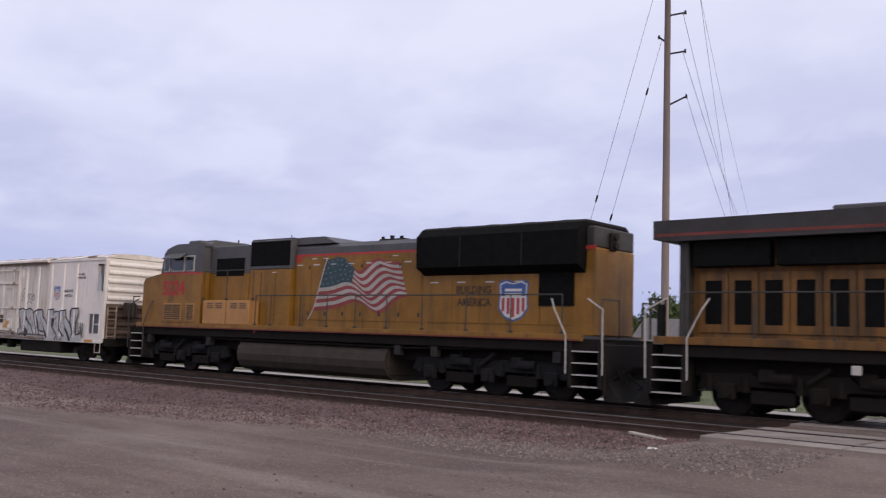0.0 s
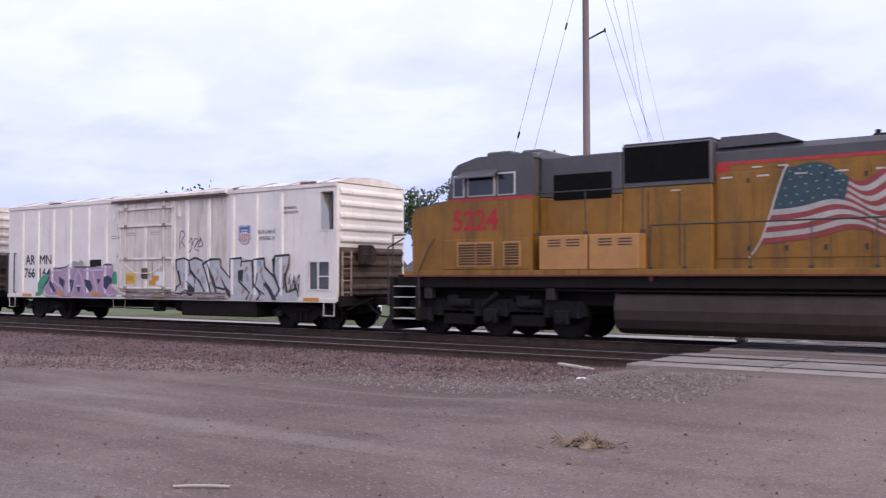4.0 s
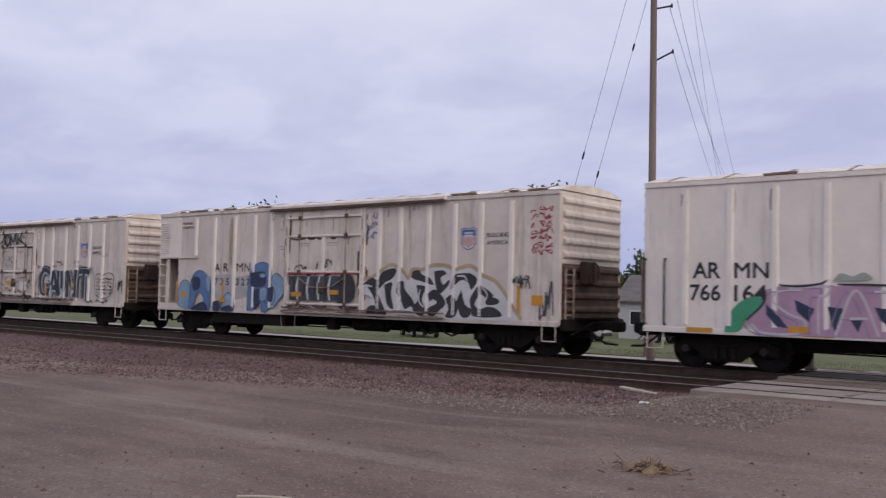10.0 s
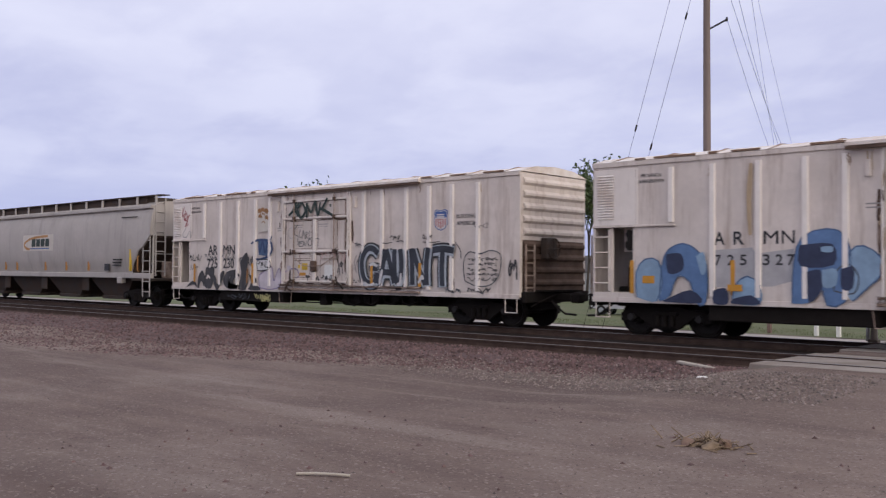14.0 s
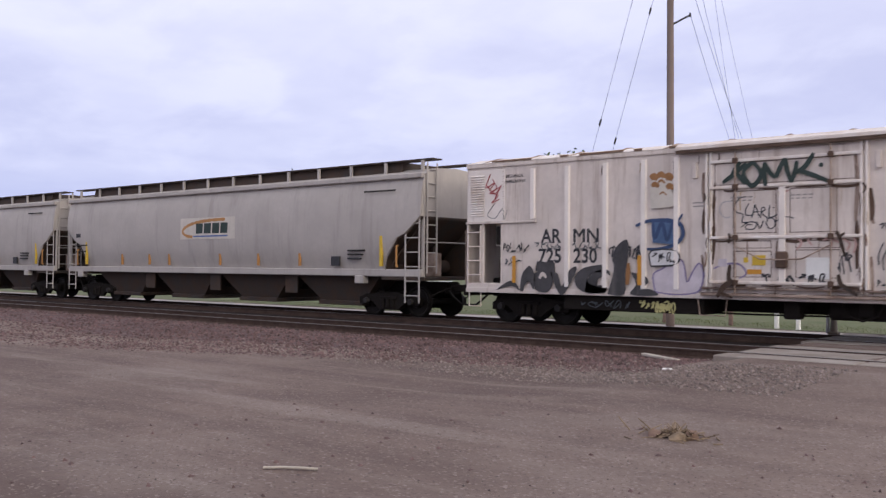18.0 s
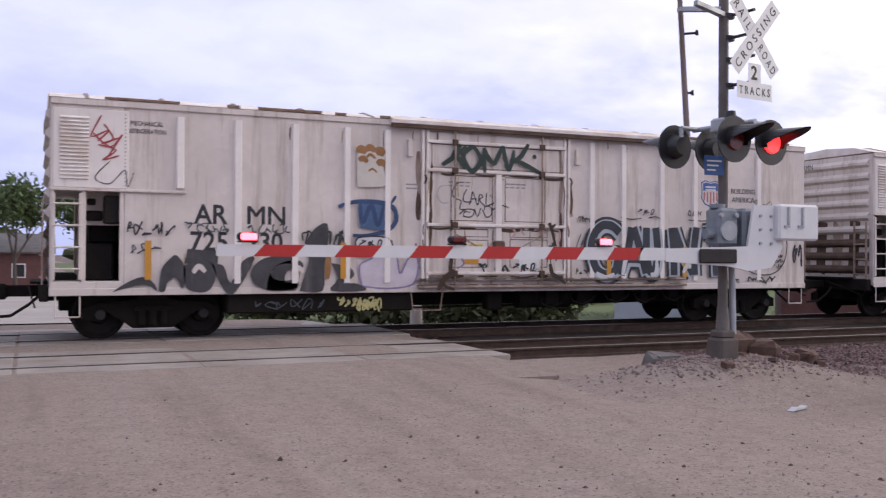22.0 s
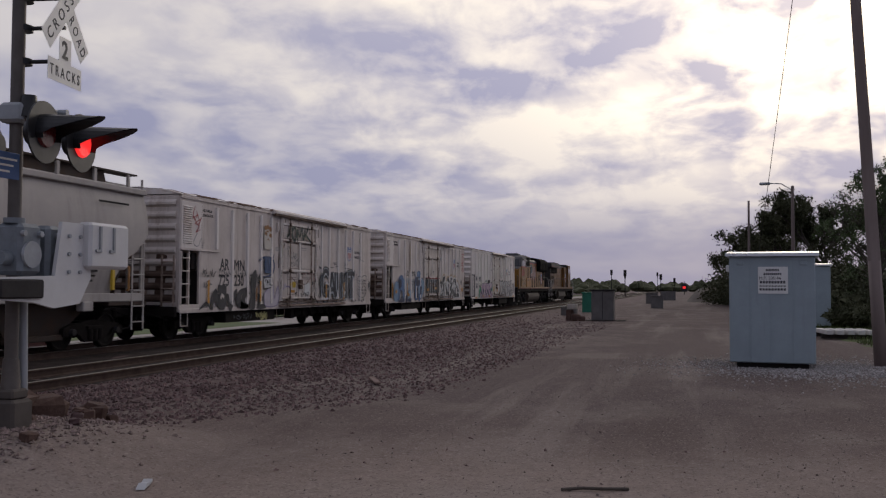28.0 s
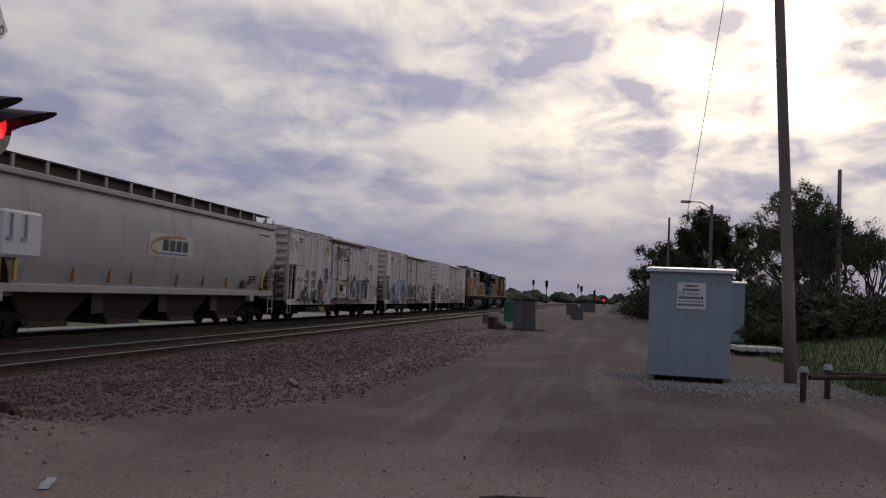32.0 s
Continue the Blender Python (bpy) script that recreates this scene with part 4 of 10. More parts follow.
for i in range(-230, 420):
    if not -7.2 < i * 0.53 < 7.4:
        far_ties.box(i * 0.53 - 0.115, i * 0.53 + 0.115, -1.3, 1.3, -0.35, -0.173)
part("tie_row", far_ties, "tie", far_track, "row of dark timber ties")["kind"] = "stuff"

# crossing surface: concrete panels between and beside the rails
crossing = thing("crossing_surface", pose(0, 0, 0), "worn pale concrete panels of the level crossing", "crossing", kind="structure")
panel_rng = random.Random(5)
for yc in (TRACK_NEAR, TRACK_FAR):
    for y0, y1 in ((-1.5, -0.83), (-0.665, 0.665), (0.83, 1.5)):
        x = -7.2
        while x < 7.1:
            g = Geo().box(x + 0.012, min(x + 2.4, 7.3) - 0.012, yc + y0, yc + y1, -0.3, -0.012 + panel_rng.uniform(-0.012, 0.004), 0.015)
            part("crossing_panel", g, "panel", crossing)
            x += 2.42
part("infill", Geo().box(-7.0, 7.1, TRACK_NEAR + 1.515, TRACK_FAR - 1.515, -0.3, -0.03), "dirt", crossing, "packed dirt between the tracks")
part("approach", Geo().prism([(13.6, -0.26), (15.735, -0.26), (15.735, -0.02), (15.0, -0.03), (13.6, -0.08)], "x", -6.6, 6.9), "dirt", crossing, "packed gravel ramp")
part("far_approach", Geo().prism([(23.085, -0.26), (25.6, -0.26), (25.6, -0.09), (23.7, -0.03), (23.085, -0.02)], "x", -6.4, 6.6), "roadgravel", crossing, "gravel ramp beyond the tracks")

# ---- rolling stock ----
def wheelset(parent, x, r, mat="wheel"):
    """Axle with two flanged wheels, turning as the train rolls."""
    ob = part("wheelset", Geo().cyl((0, -0.95, 0), (0, 0.95, 0), 0.085, n=10), mat, parent)
    for s in (-1, 1):
        y = 0.7525 * s
        prof = [(0.0, -0.07), (r + 0.025, -0.07), (r + 0.025, -0.042), (r, -0.035), (r - 0.004, 0.05), (r - 0.045, 0.058), (r - 0.09, 0.02), (0.19, 0.015), (0.15, 0.1), (0.0, 0.11)]
        n, g = 28, Geo()
        vs = [(pr * math.cos(6.28318 * i / n), y + py * s, pr * math.sin(6.28318 * i / n)) for pr, py in prof for i in range(n)]
        g.add(vs, [(k * n + i, k * n + (i + 1) % n, (k + 1) * n + (i + 1) % n, (k + 1) * n + i) for k in range(len(prof) - 1) for i in range(n)])
        g = welded(g, "wheel")
        part("wheel", g, mat, ob)
    ob.location = (x, 0, r)
    WHEELS.append((ob, x, r))
    return ob


def freight_truck(parent, xc, r=0.457):
    """Three-piece freight bogie: two cast side frames, bolster, springs, two wheelsets."""
    for dx in (-0.915, 0.915):
        wheelset(parent, xc + dx, r)
    for s in (-1, 1):
        g = Geo()
        y0, y1 = 0.96 * s, 1.1 * s
        top = [(-1.22, 0.36), (-1.22, 0.56), (-0.95, 0.66), (-0.55, 0.68), (-0.3, 0.74), (0.3, 0.74), (0.55, 0.68), (0.95, 0.66), (1.22, 0.56), (1.22, 0.36), (1.02, 0.36), (0.98, 0.5), (0.78, 0.5), (0.35, 0.2), (-0.35, 0.2), (-0.78, 0.5), (-0.98, 0.5), (-1.02, 0.36)]
        g.prism([(xc + a, b) for a, b in top], "y", y0, y1)
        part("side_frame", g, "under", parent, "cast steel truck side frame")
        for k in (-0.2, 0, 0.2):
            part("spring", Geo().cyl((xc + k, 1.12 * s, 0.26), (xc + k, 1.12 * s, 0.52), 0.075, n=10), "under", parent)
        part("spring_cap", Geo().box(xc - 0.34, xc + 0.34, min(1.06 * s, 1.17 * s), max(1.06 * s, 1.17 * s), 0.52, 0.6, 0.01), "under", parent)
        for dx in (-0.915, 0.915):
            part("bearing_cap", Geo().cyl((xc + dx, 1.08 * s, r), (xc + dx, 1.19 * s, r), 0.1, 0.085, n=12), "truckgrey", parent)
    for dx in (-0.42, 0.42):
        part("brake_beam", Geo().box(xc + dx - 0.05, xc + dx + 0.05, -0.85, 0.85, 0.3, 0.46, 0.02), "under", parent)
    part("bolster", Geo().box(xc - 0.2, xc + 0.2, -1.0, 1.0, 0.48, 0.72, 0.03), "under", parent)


def coupler(parent, x, d):
    """Knuckle coupler with draft gear, cut lever and air hose; d is the way it points."""
    g = Geo()
    g.box(min(x - d * 0.9, x), max(x - d * 0.9, x), -0.2, 0.2, 0.68, 1.02, 0.02)
    g.box(min(x, x + d * 0.62), max(x, x + d * 0.62), -0.09, 0.09, 0.76, 0.97, 0.02)
    g.box(min(x + d * 0.55, x + d * 0.86), max(x + d * 0.55, x + d * 0.86), -0.2, 0.16, 0.71, 1.0, 0.05)
    part("coupler", g, "under", parent, "cast steel knuckle coupler")
    part("air_hose", Geo().tube([(x, -0.32, 0.8), (x + d * 0.2, -0.34, 0.62), (x + d * 0.5, -0.33, 0.42), (x + d * 0.85, -0.3, 0.4)], 0.03), "black", parent)
    part("cut_lever", Geo().tube([(x + d * 0.1, -1.35, 0.62), (x + d * 0.14, -1.0, 0.74), (x + d * 0.2, -0.3, 0.95)], 0.018), "under", parent)


def ladder(parent, name, x0, x1, y, z0, z1, n, mat, r=0.019, axis="x"):
    """Stiles and round rungs standing a hand's width off a wall."""
    st, rg = Geo(), Geo()
    for x in (x0, x1):
        st.box(x - 0.03, x + 0.03, y - 0.012, y + 0.012, z0, z1, 0.005) if axis == "x" else st.box(y - 0.012, y + 0.012, x - 0.03, x + 0.03, z0, z1, 0.005)
    lad = part(name, st, mat, parent)
    for i in range(n):
        z = z0 + (z1 - z0) * (i + 0.5) / n
        part("rung", Geo().cyl((x0, y - 0.03, z), (x1, y - 0.03, z), r, n=6) if axis == "x" else Geo().cyl((y - 0.03, x0, z), (y - 0.03, x1, z), r, n=6), mat, lad)
    return lad


def shield(parent, xc, zc, w, h, y, faded=False):
    """Railway emblem as a plain shield: blue head over red and white stripes."""
    def outline(k):
        pts = [(-0.5, 0.42), (-0.28, 0.5), (0, 0.44), (0.28, 0.5), (0.5, 0.42), (0.46, 0.1), (0.49, -0.2), (0.3, -0.42), (0, -0.52), (-0.3, -0.42), (-0.49, -0.2), (-0.46, 0.1)]
        return [(xc + a * w * k, zc + b * h * k) for a, b in pts]
    part("emblem_rim", flat(outline(1.1), y + 0.001), "blue_mark", parent, "dark blue rim of a shield emblem")
    part("emblem_back", flat(outline(1.0), y - 0.003), "white_mark", parent, "white ground of a shield emblem")
    part("emblem_head", flat([(xc - 0.45 * w, zc + 0.4 * h), (xc - 0.26 * w, zc + 0.46 * h), (xc, zc + 0.41 * h), (xc + 0.26 * w, zc + 0.46 * h), (xc + 0.45 * w, zc + 0.4 * h), (xc + 0.43 * w, zc + 0.1 * h), (xc - 0.43 * w, zc + 0.1 * h)], y - 0.006), "blue_mark", parent, "blue head of a shield emblem")
    for i in range(2):
        part("emblem_bar", flat([(xc - 0.3 * w, zc + (0.3 - i * 0.12) * h), (xc + 0.3 * w, zc + (0.3 - i * 0.12) * h), (xc + 0.3 * w, zc + (0.23 - i * 0.12) * h), (xc - 0.3 * w, zc + (0.23 - i * 0.12) * h)], y - 0.011), "white_mark", parent)
    for i in range(5):
        a = (i - 2) * 0.18
        low = -0.45 + abs(a) * 0.42
        part("emblem_stripe", flat([(xc + (a - 0.05) * w, zc + 0.06 * h), (xc + (a + 0.05) * w, zc + 0.06 * h), (xc + (a + 0.05) * w, zc + low * h), (xc + (a - 0.05) * w, zc + low * h)], y - 0.006), "pale_red_mark" if faded else "red_mark", parent)


def ribbon(pts, w, y):
    """A painted stroke of even width along a line of (x, z) points."""
    g = Geo()
    vs = []
    for i, p in enumerate(pts):
        a, b = pts[max(i - 1, 0)], pts[min(i + 1, len(pts) - 1)]
        dx, dz = b[0] - a[0], b[1] - a[1]
        l = math.hypot(dx, dz) or 1
        k = w * (0.75 + 0.5 * abs(math.sin(i * 1.3)))
        vs += [(p[0] - dz / l * k / 2, y, p[1] + dx / l * k / 2), (p[0] + dz / l * k / 2, y, p[1] - dx / l * k / 2)]
    g.add(vs, [(2 * i, 2 * i + 1, 2 * i + 3, 2 * i + 2) for i in range(len(pts) - 1)])
    return g


def curve_pts(ctrl, n=6):
    """A smooth line through control points."""
    out = []
    c = [ctrl[0]] + list(ctrl) + [ctrl[-1]]
    for i in range(1, len(c) - 2):
        for k in range(n):
            t = k / n
            out.append(tuple(0.5 * (2 * c[i][j] + (c[i + 1][j] - c[i - 1][j]) * t + (2 * c[i - 1][j] - 5 * c[i][j] + 4 * c[i + 1][j] - c[i + 2][j]) * t * t
                                    + (3 * c[i][j] - c[i - 1][j] - 3 * c[i + 1][j] + c[i + 2][j]) * t ** 3) for j in (0, 1)))
    return out + [ctrl[-1]]


def scribble(parent, x0, x1, z0, z1, y, mat, n, w, seed, label):
    """An unreadable marker tag: looping strokes."""
    r = random.Random(seed)
    step = (x1 - x0) / n
    for i in range(n):
        cx = x0 + step * (i + 0.5)
        pts = [(cx + r.uniform(-0.6, 0.6) * step, r.uniform(z0, z1)) for _ in range(5)]
        part("marker_tag", ribbon(curve_pts(pts, 6), w, y - r.random() * 0.003), mat, parent, label)


def stroke(pts, w, y, taper=True):
    """A painted stroke whose width swells in the middle; drawn through control points."""
    pts = curve_pts(pts, 6)
    n = len(pts)
    vs = []
    for i, p in enumerate(pts):
        q0, q1 = pts[max(i - 1, 0)], pts[min(i + 1, n - 1)]
        dx, dz = q1[0] - q0[0], q1[1] - q0[1]
        l = math.hypot(dx, dz) or 1
        f = i / (n - 1)
        k = w / 2 * ((0.45 + 0.55 * math.sin(math.pi * (0.12 + 0.8 * f))) if taper else 1.0)
        vs += [(p[0] - dz / l * k, y - 0.00002 * i, p[1] + dx / l * k), (p[0] + dz / l * k, y - 0.00002 * i, p[1] - dx / l * k)]
    return Geo().add(vs, [(2 * i, 2 * i + 1, 2 * i + 3, 2 * i + 2) for i in range(n - 1)])


def outlined(parent, pts, w, y, fill, edge, ew, label="", accent=None):
    """One fat painted stroke with an edge line of another colour and an optional highlight."""
    if edge:
        part("paint_outline", stroke(pts, w + 2 * ew, y), edge, parent)
    part("paint_fill", stroke(pts, w, y - 0.004), fill, parent, label)
    if accent:
        part("paint_accent", stroke([(px + w * 0.16, pz + w * 0.14) for px, pz in pts], w * 0.2, y - 0.008), accent, parent)


def blob(parent, pts, y, fill, edge=None, ew=0.04, label="", n=4):
    """A closed painted shape with a line round it."""
    line = curve_pts(list(pts) + [pts[0]], n)
    part("paint_fill", flat(line[:-1], y, 0.002), fill, parent, label)
    if edge:
        part("paint_outline", ribbon(line, ew, y - 0.004), edge, parent)


def reefer(name, centre, label, style, half=8.58, stained=False):
    """Insulated mechanical refrigerator car. style 'vent' has a corner machinery bay; 'plain' has an engine window."""
    car = thing(name, pose(centre, TRACK_FAR, 0), label, "railway wagon", "refrigerator wagons")
    TRAIN.append((car, centre))
    W, zb, ze = 1.55, 0.86, 4.26
    vent = style == "vent"
    paint = "white_dirty" if vent else "white"
    xl = -half + 1.22 if vent else -half
    # insulated shell
    if vent:
        part("insulated_body", Geo().box(xl, half, -W, W, zb, ze, 0.02), paint, car)
        part("bay_roof_panel", Geo().box(-half, xl, -W, W, 2.68, ze, 0.015), paint, car)
        part("bay_floor", Geo().box(-half, xl, -W, W, zb, 1.07, 0.015), paint, car)
    else:
        part("insulated_body", Geo().box(-half, half - 1.25, -W, W, zb, ze, 0.02), paint, car)
        for z0, z1, x0, x1 in ((zb, 1.2, 1.25, 0.0), (2.0, 2.9, 1.25, 0.0), (4.03, ze, 1.25, 0.0), (1.2, 2.0, 1.25, 1.07), (1.2, 2.0, 0.28, 0.0), (2.9, 4.03, 1.25, 0.63), (2.9, 4.03, 0.13, 0.0)):
            part("end_bay_panel", Geo().box(half - x0, half - x1, -W, W, z0, z1), paint, car)
    if vent:
        # machinery bay at the corner: posts, frames, dark units inside
        for y in (-W, W - 0.07):
            for x in (-half, -half + 0.52, xl - 0.07):
                part("bay_post", Geo().box(x, x + 0.07, y, y + 0.07, 1.05, 2.7, 0.008), paint, car)
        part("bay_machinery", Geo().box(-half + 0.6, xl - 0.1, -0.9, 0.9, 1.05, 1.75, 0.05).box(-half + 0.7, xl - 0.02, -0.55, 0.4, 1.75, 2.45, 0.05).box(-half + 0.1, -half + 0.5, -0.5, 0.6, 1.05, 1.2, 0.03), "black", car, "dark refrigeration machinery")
        # black backing and thin sheet put the bay's inner shade into colour
        part("bay_bulkhead", Geo().box(-half + 0.55, xl, 0.5, 0.58, 1.07, 2.68), "black", car, "black backing added for the shade behind the machinery")
        part("bay_lining", Geo().box(xl - 0.012, xl - 0.002, -W + 0.08, W - 0.08, 1.07, 2.1), "black", car, "black sheet added for the shade inside the machinery bay")
        part("gauge_box", Geo().box(-half + 0.62, -half + 0.9, -W + 0.5, -W + 0.6, 2.16, 2.34, 0.02), "black", car, "black gauge box")
        part("gauge_box", Geo().box(-half + 0.64, -half + 0.78, -W + 0.5, -W + 0.6, 2.44, 2.56, 0.02), "black", car, "black gauge box")
        part("gauge_board", Geo().box(-half + 0.55, xl - 0.02, -W + 0.6, -W + 0.63, 2.08, 2.68), paint, car, "pale board carrying the gauges")
        part("bay_box", Geo().box(xl - 0.32, xl - 0.02, -W + 0.12, -W + 0.4, 2.1, 2.6, 0.02), "black", car)
        lad = ladder(car, "bay_ladder", -half + 0.06, -half + 0.5, -W - 0.02, 1.1, 2.62, 4, "white_dirty")
        # louvred panel
        lou = part("louvre_panel", Geo().box(-half + 0.05, -half + 1.3, -W - 0.016, -W, 2.72, 4.1, 0.006), "white", car, "riveted white louvre panel")
        for i in range(17):
            z = 2.86 + i * 0.066
            part("louvre", Geo().prism([(-W - 0.014, z), (-W - 0.05, z + 0.012), (-W - 0.05, z + 0.02), (-W - 0.014, z + 0.055)], "x", -half + 0.16, -half + 0.62), "white_roof", lou)
        riv = Geo()
        for i in range(20):
            riv.cyl((-half + 1.24, -W - 0.016, 2.78 + i * 0.066), (-half + 1.24, -W - 0.028, 2.78 + i * 0.066), 0.013, 0.006, n=6)
        part("rivet_row", riv, "rusty_white", car)
        part("drip_rail", Geo().box(-half, -half + 2.3, -W - 0.05, -W, 2.66, 2.71, 0.008), paint, car)
    else:
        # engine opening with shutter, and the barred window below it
        # solid black block gives the opening its shaded depth
        part("engine_bay", Geo().box(half - 1.2, half - 0.1, -W + 0.5, W - 0.5, 1.2, 4.0), "black", car, "black block for the shaded depth of the engine compartment")
        part("torn_shutter", Geo().prism([(half - 0.62, 2.93), (half - 0.3, 2.93), (half - 0.36, 3.5), (half - 0.5, 3.75), (half - 0.62, 3.75)], "y", -W + 0.03, -W + 0.05), "siding", car, "bent grey shutter")
        win = part("window_frame", Geo().box(half - 1.1, half - 0.25, -W - 0.02, -W, 1.17, 1.21, 0.004).box(half - 1.1, half - 0.25, -W - 0.02, -W, 1.99, 2.03, 0.004)
                   .box(half - 1.1, half - 1.06, -W - 0.02, -W, 1.17, 2.03).box(half - 0.29, half - 0.25, -W - 0.02, -W, 1.17, 2.03).box(half - 0.74, half - 0.68, -W - 0.02, -W, 1.2, 2.0).box(half - 0.7, half - 0.27, -W - 0.02, -W, 1.56, 1.6), "white_roof", car)
        part("grille", Geo().box(half - 1.08, half - 0.27, -W + 0.04, -W + 0.06, 1.2, 2.0), "dull_grille", win)
        for z in (2.88, 4.02):
            part("opening_trim", Geo().box(half - 0.66, half - 0.1, -W - 0.015, -W, z, z + 0.04, 0.004), "white", car)
        for x in (-half + 0.05, -half + 0.55):
            part("side_grab", Geo().tube([(x, -W, 1.0), (x, -W - 0.08, 1.0), (x, -W - 0.08, 2.5), (x, -W, 2.5)], 0.025), "sp_black", car)
    # side ribs either side of the door
    ribs = [-6.39, -5.34, -4.25, -3.21, -2.37, 2.41, 3.24, 4.28, 5.22, 6.12, 7.1] if vent else [-7.55, -6.5, -5.5, -4.42, -3.3, -2.25, 2.1, 3.16, 4.27, 5.31, 6.39]
    for x in ribs:
        for s in (-1, 1):
            z0 = 2.76 if (vent and x < -6.3 and s < 0) else 1.02
            g = Geo().prism([(x - 0.075, W * s), (x - 0.055, (W + 0.055) * s), (x + 0.055, (W + 0.055) * s), (x + 0.075, W * s)], "z", z0, 4.06)
            # lit look of the rib comes from its lighter paint
            part("side_rib", g, "rib_highlight", car)
    # side sill and top chord
    part("side_sill", Geo().box(-half, half, -W - 0.03, -W, zb - 0.04, zb + 0.09, 0.01).box(-half, half, W, W + 0.03, zb - 0.04, zb + 0.09, 0.01), paint, car)
    part("eave_chord", Geo().box(-half, half, -W - 0.035, -W, ze - 0.1, ze + 0.02, 0.012).box(-half, half, W, W + 0.035, ze - 0.1, ze + 0.02, 0.012), paint, car)
    # roof sheets with seams
    roof = Geo().prism([(-W - 0.04, ze + 0.022), (-W * 0.6, ze + 0.19), (0, ze + 0.25), (W * 0.6, ze + 0.19), (W + 0.04, ze + 0.022)], "x", -half - 0.02, half + 0.02)
    part("roof", roof, "white_roof", car, "white roof with rust showing through")
    for i in range(13):
        x = -half + 0.6 + i * (2 * half - 1.2) / 12
        part("roof_seam", Geo().prism([(-W - 0.05, ze + 0.03), (-W * 0.6, ze + 0.215), (0, ze + 0.275), (W * 0.6, ze + 0.215), (W + 0.05, ze + 0.03), (W * 0.6, ze + 0.17), (0, ze + 0.23), (-W * 0.6, ze + 0.17)], "x", x - 0.03, x + 0.03), "rusty_white", car)
    # rust eating through the roof edge, dirt along the sills
    rr_ = random.Random(int(abs(centre) * 10))
    for i in range(26 if vent else 8):
        x = rr_.uniform(-half + 0.3, half - 0.9)
        l, d = rr_.uniform(0.2, 0.8), rr_.uniform(0.03, 0.08)
        part("roof_rust", Geo().prism([(x, -W - 0.042), (x + l * 0.4, -W - 0.046), (x + l, -W - 0.042), (x + l * 0.8, -W + d), (x + l * 0.3, -W + d * 1.3)], "z", ze + 0.03, ze + 0.06 + d * 0.3), "rust_scab", car, "lifted rusty flake at the roof edge")
    # plug door with its rails, bars and gear
    dx0, dx1 = (-1.55, 1.73) if vent else (-1.42, 1.42)
    hood0, hood1 = (-2.33, 4.91) if vent else (-1.78, 4.05)
    part("door_hood", Geo().prism([(-W, 4.16), (-W - 0.17, 4.2), (-W - 0.17, 4.27), (-W, 4.36)], "x", hood0, hood1), "white_roof", car, "rust-stained hood over the door track")
    part("hood_rail", Geo().box(hood0, hood1, -W - 0.165, -W - 0.1, 4.12, 4.195), "end_rust", car)
    part("sill_track", Geo().box(hood0 + 0.6, hood1, -W - 0.14, -W, 0.9, 0.96, 0.01).box(hood0 + 0.6, hood1, -W - 0.1, -W, 1.04, 1.08, 0.01), "rusty_white", car, "rusty lower door track")
    door = part("door", Geo().box(dx0, dx1, -W - 0.045, -W, 1.12, 4.08, 0.012), "stained_white" if stained or not vent else "white_dirty", car, "sliding plug door with scuffed white paint")
    if not vent:
        part("stained_panel", Geo().box(dx1 + 0.1, hood1 - 0.05, -W - 0.006, -W, 1.1, 4.1), "stained_white", car, "tan-stained panel swept by the door")
    frame_x = [dx0 - 0.1, dx0, dx1 - 0.06, dx1 + 0.04]
    for x in frame_x:
        part("door_post", Geo().box(x, x + 0.06, -W - 0.075, -W - 0.001, 1.0, 4.12, 0.008), "white", car)
    for z in (1.2, 2.19, 3.3, 3.88):
        part("door_bar", Geo().box(dx0 + 0.02, dx1 - 0.02, -W - 0.1, -W - 0.044, z - 0.032, z + 0.032, 0.01), "white_roof", door)
    xm = (dx0 + dx1) / 2
    for x in (xm - 1.02, xm + 1.02):
        part("locking_rod", Geo().cyl((x, -W - 0.12, 0.98), (x, -W - 0.12, 4.14), 0.02, n=8), "rusty_white" if vent else "white_roof", door)
        for z in (1.2, 2.19, 3.3, 3.88):
            part("rod_guide", Geo().box(x - 0.06, x + 0.06, -W - 0.15, -W - 0.08, z - 0.06, z + 0.06, 0.01), "grime_run" if vent else "rusty_white", door)
    part("door_stile", Geo().box(xm - 0.07, xm + 0.07, -W - 0.085, -W - 0.044, 1.2, 3.3, 0.01), "white", door)
    part("gear_case", Geo().box(xm - 0.13, xm + 0.13, -W - 0.15, -W - 0.044, 1.52, 1.88, 0.03), "end_rust", door, "dark rusty door gear case")
    part("operating_arm", Geo().tube([(xm - 1.0, -W - 0.13, 2.0), (xm - 0.45, -W - 0.15, 1.72), (xm, -W - 0.16, 1.7), (xm + 0.45, -W - 0.15, 1.72), (xm + 1.0, -W - 0.13, 2.0)], 0.016), "rusty_white" if vent else "white", door)
    if centre > -70:
        part("placard", Geo().box(dx0 + 0.35, dx0 + 0.85, -W - 0.056, -W - 0.045, 1.35, 1.7), "yellow_label", door, "yellow placard")
    part("card_board", Geo().box(xm + 0.5, xm + 1.0, -W - 0.056, -W - 0.045, 1.3, 1.75), "sign_white", door, "pale routing board")
    for x in (dx0 - 0.35, dx1 + 0.3):
        part("door_stop", Geo().box(x - 0.05, x + 0.05, -W - 0.08, -W, 3.55, 3.9, 0.01), paint, car)
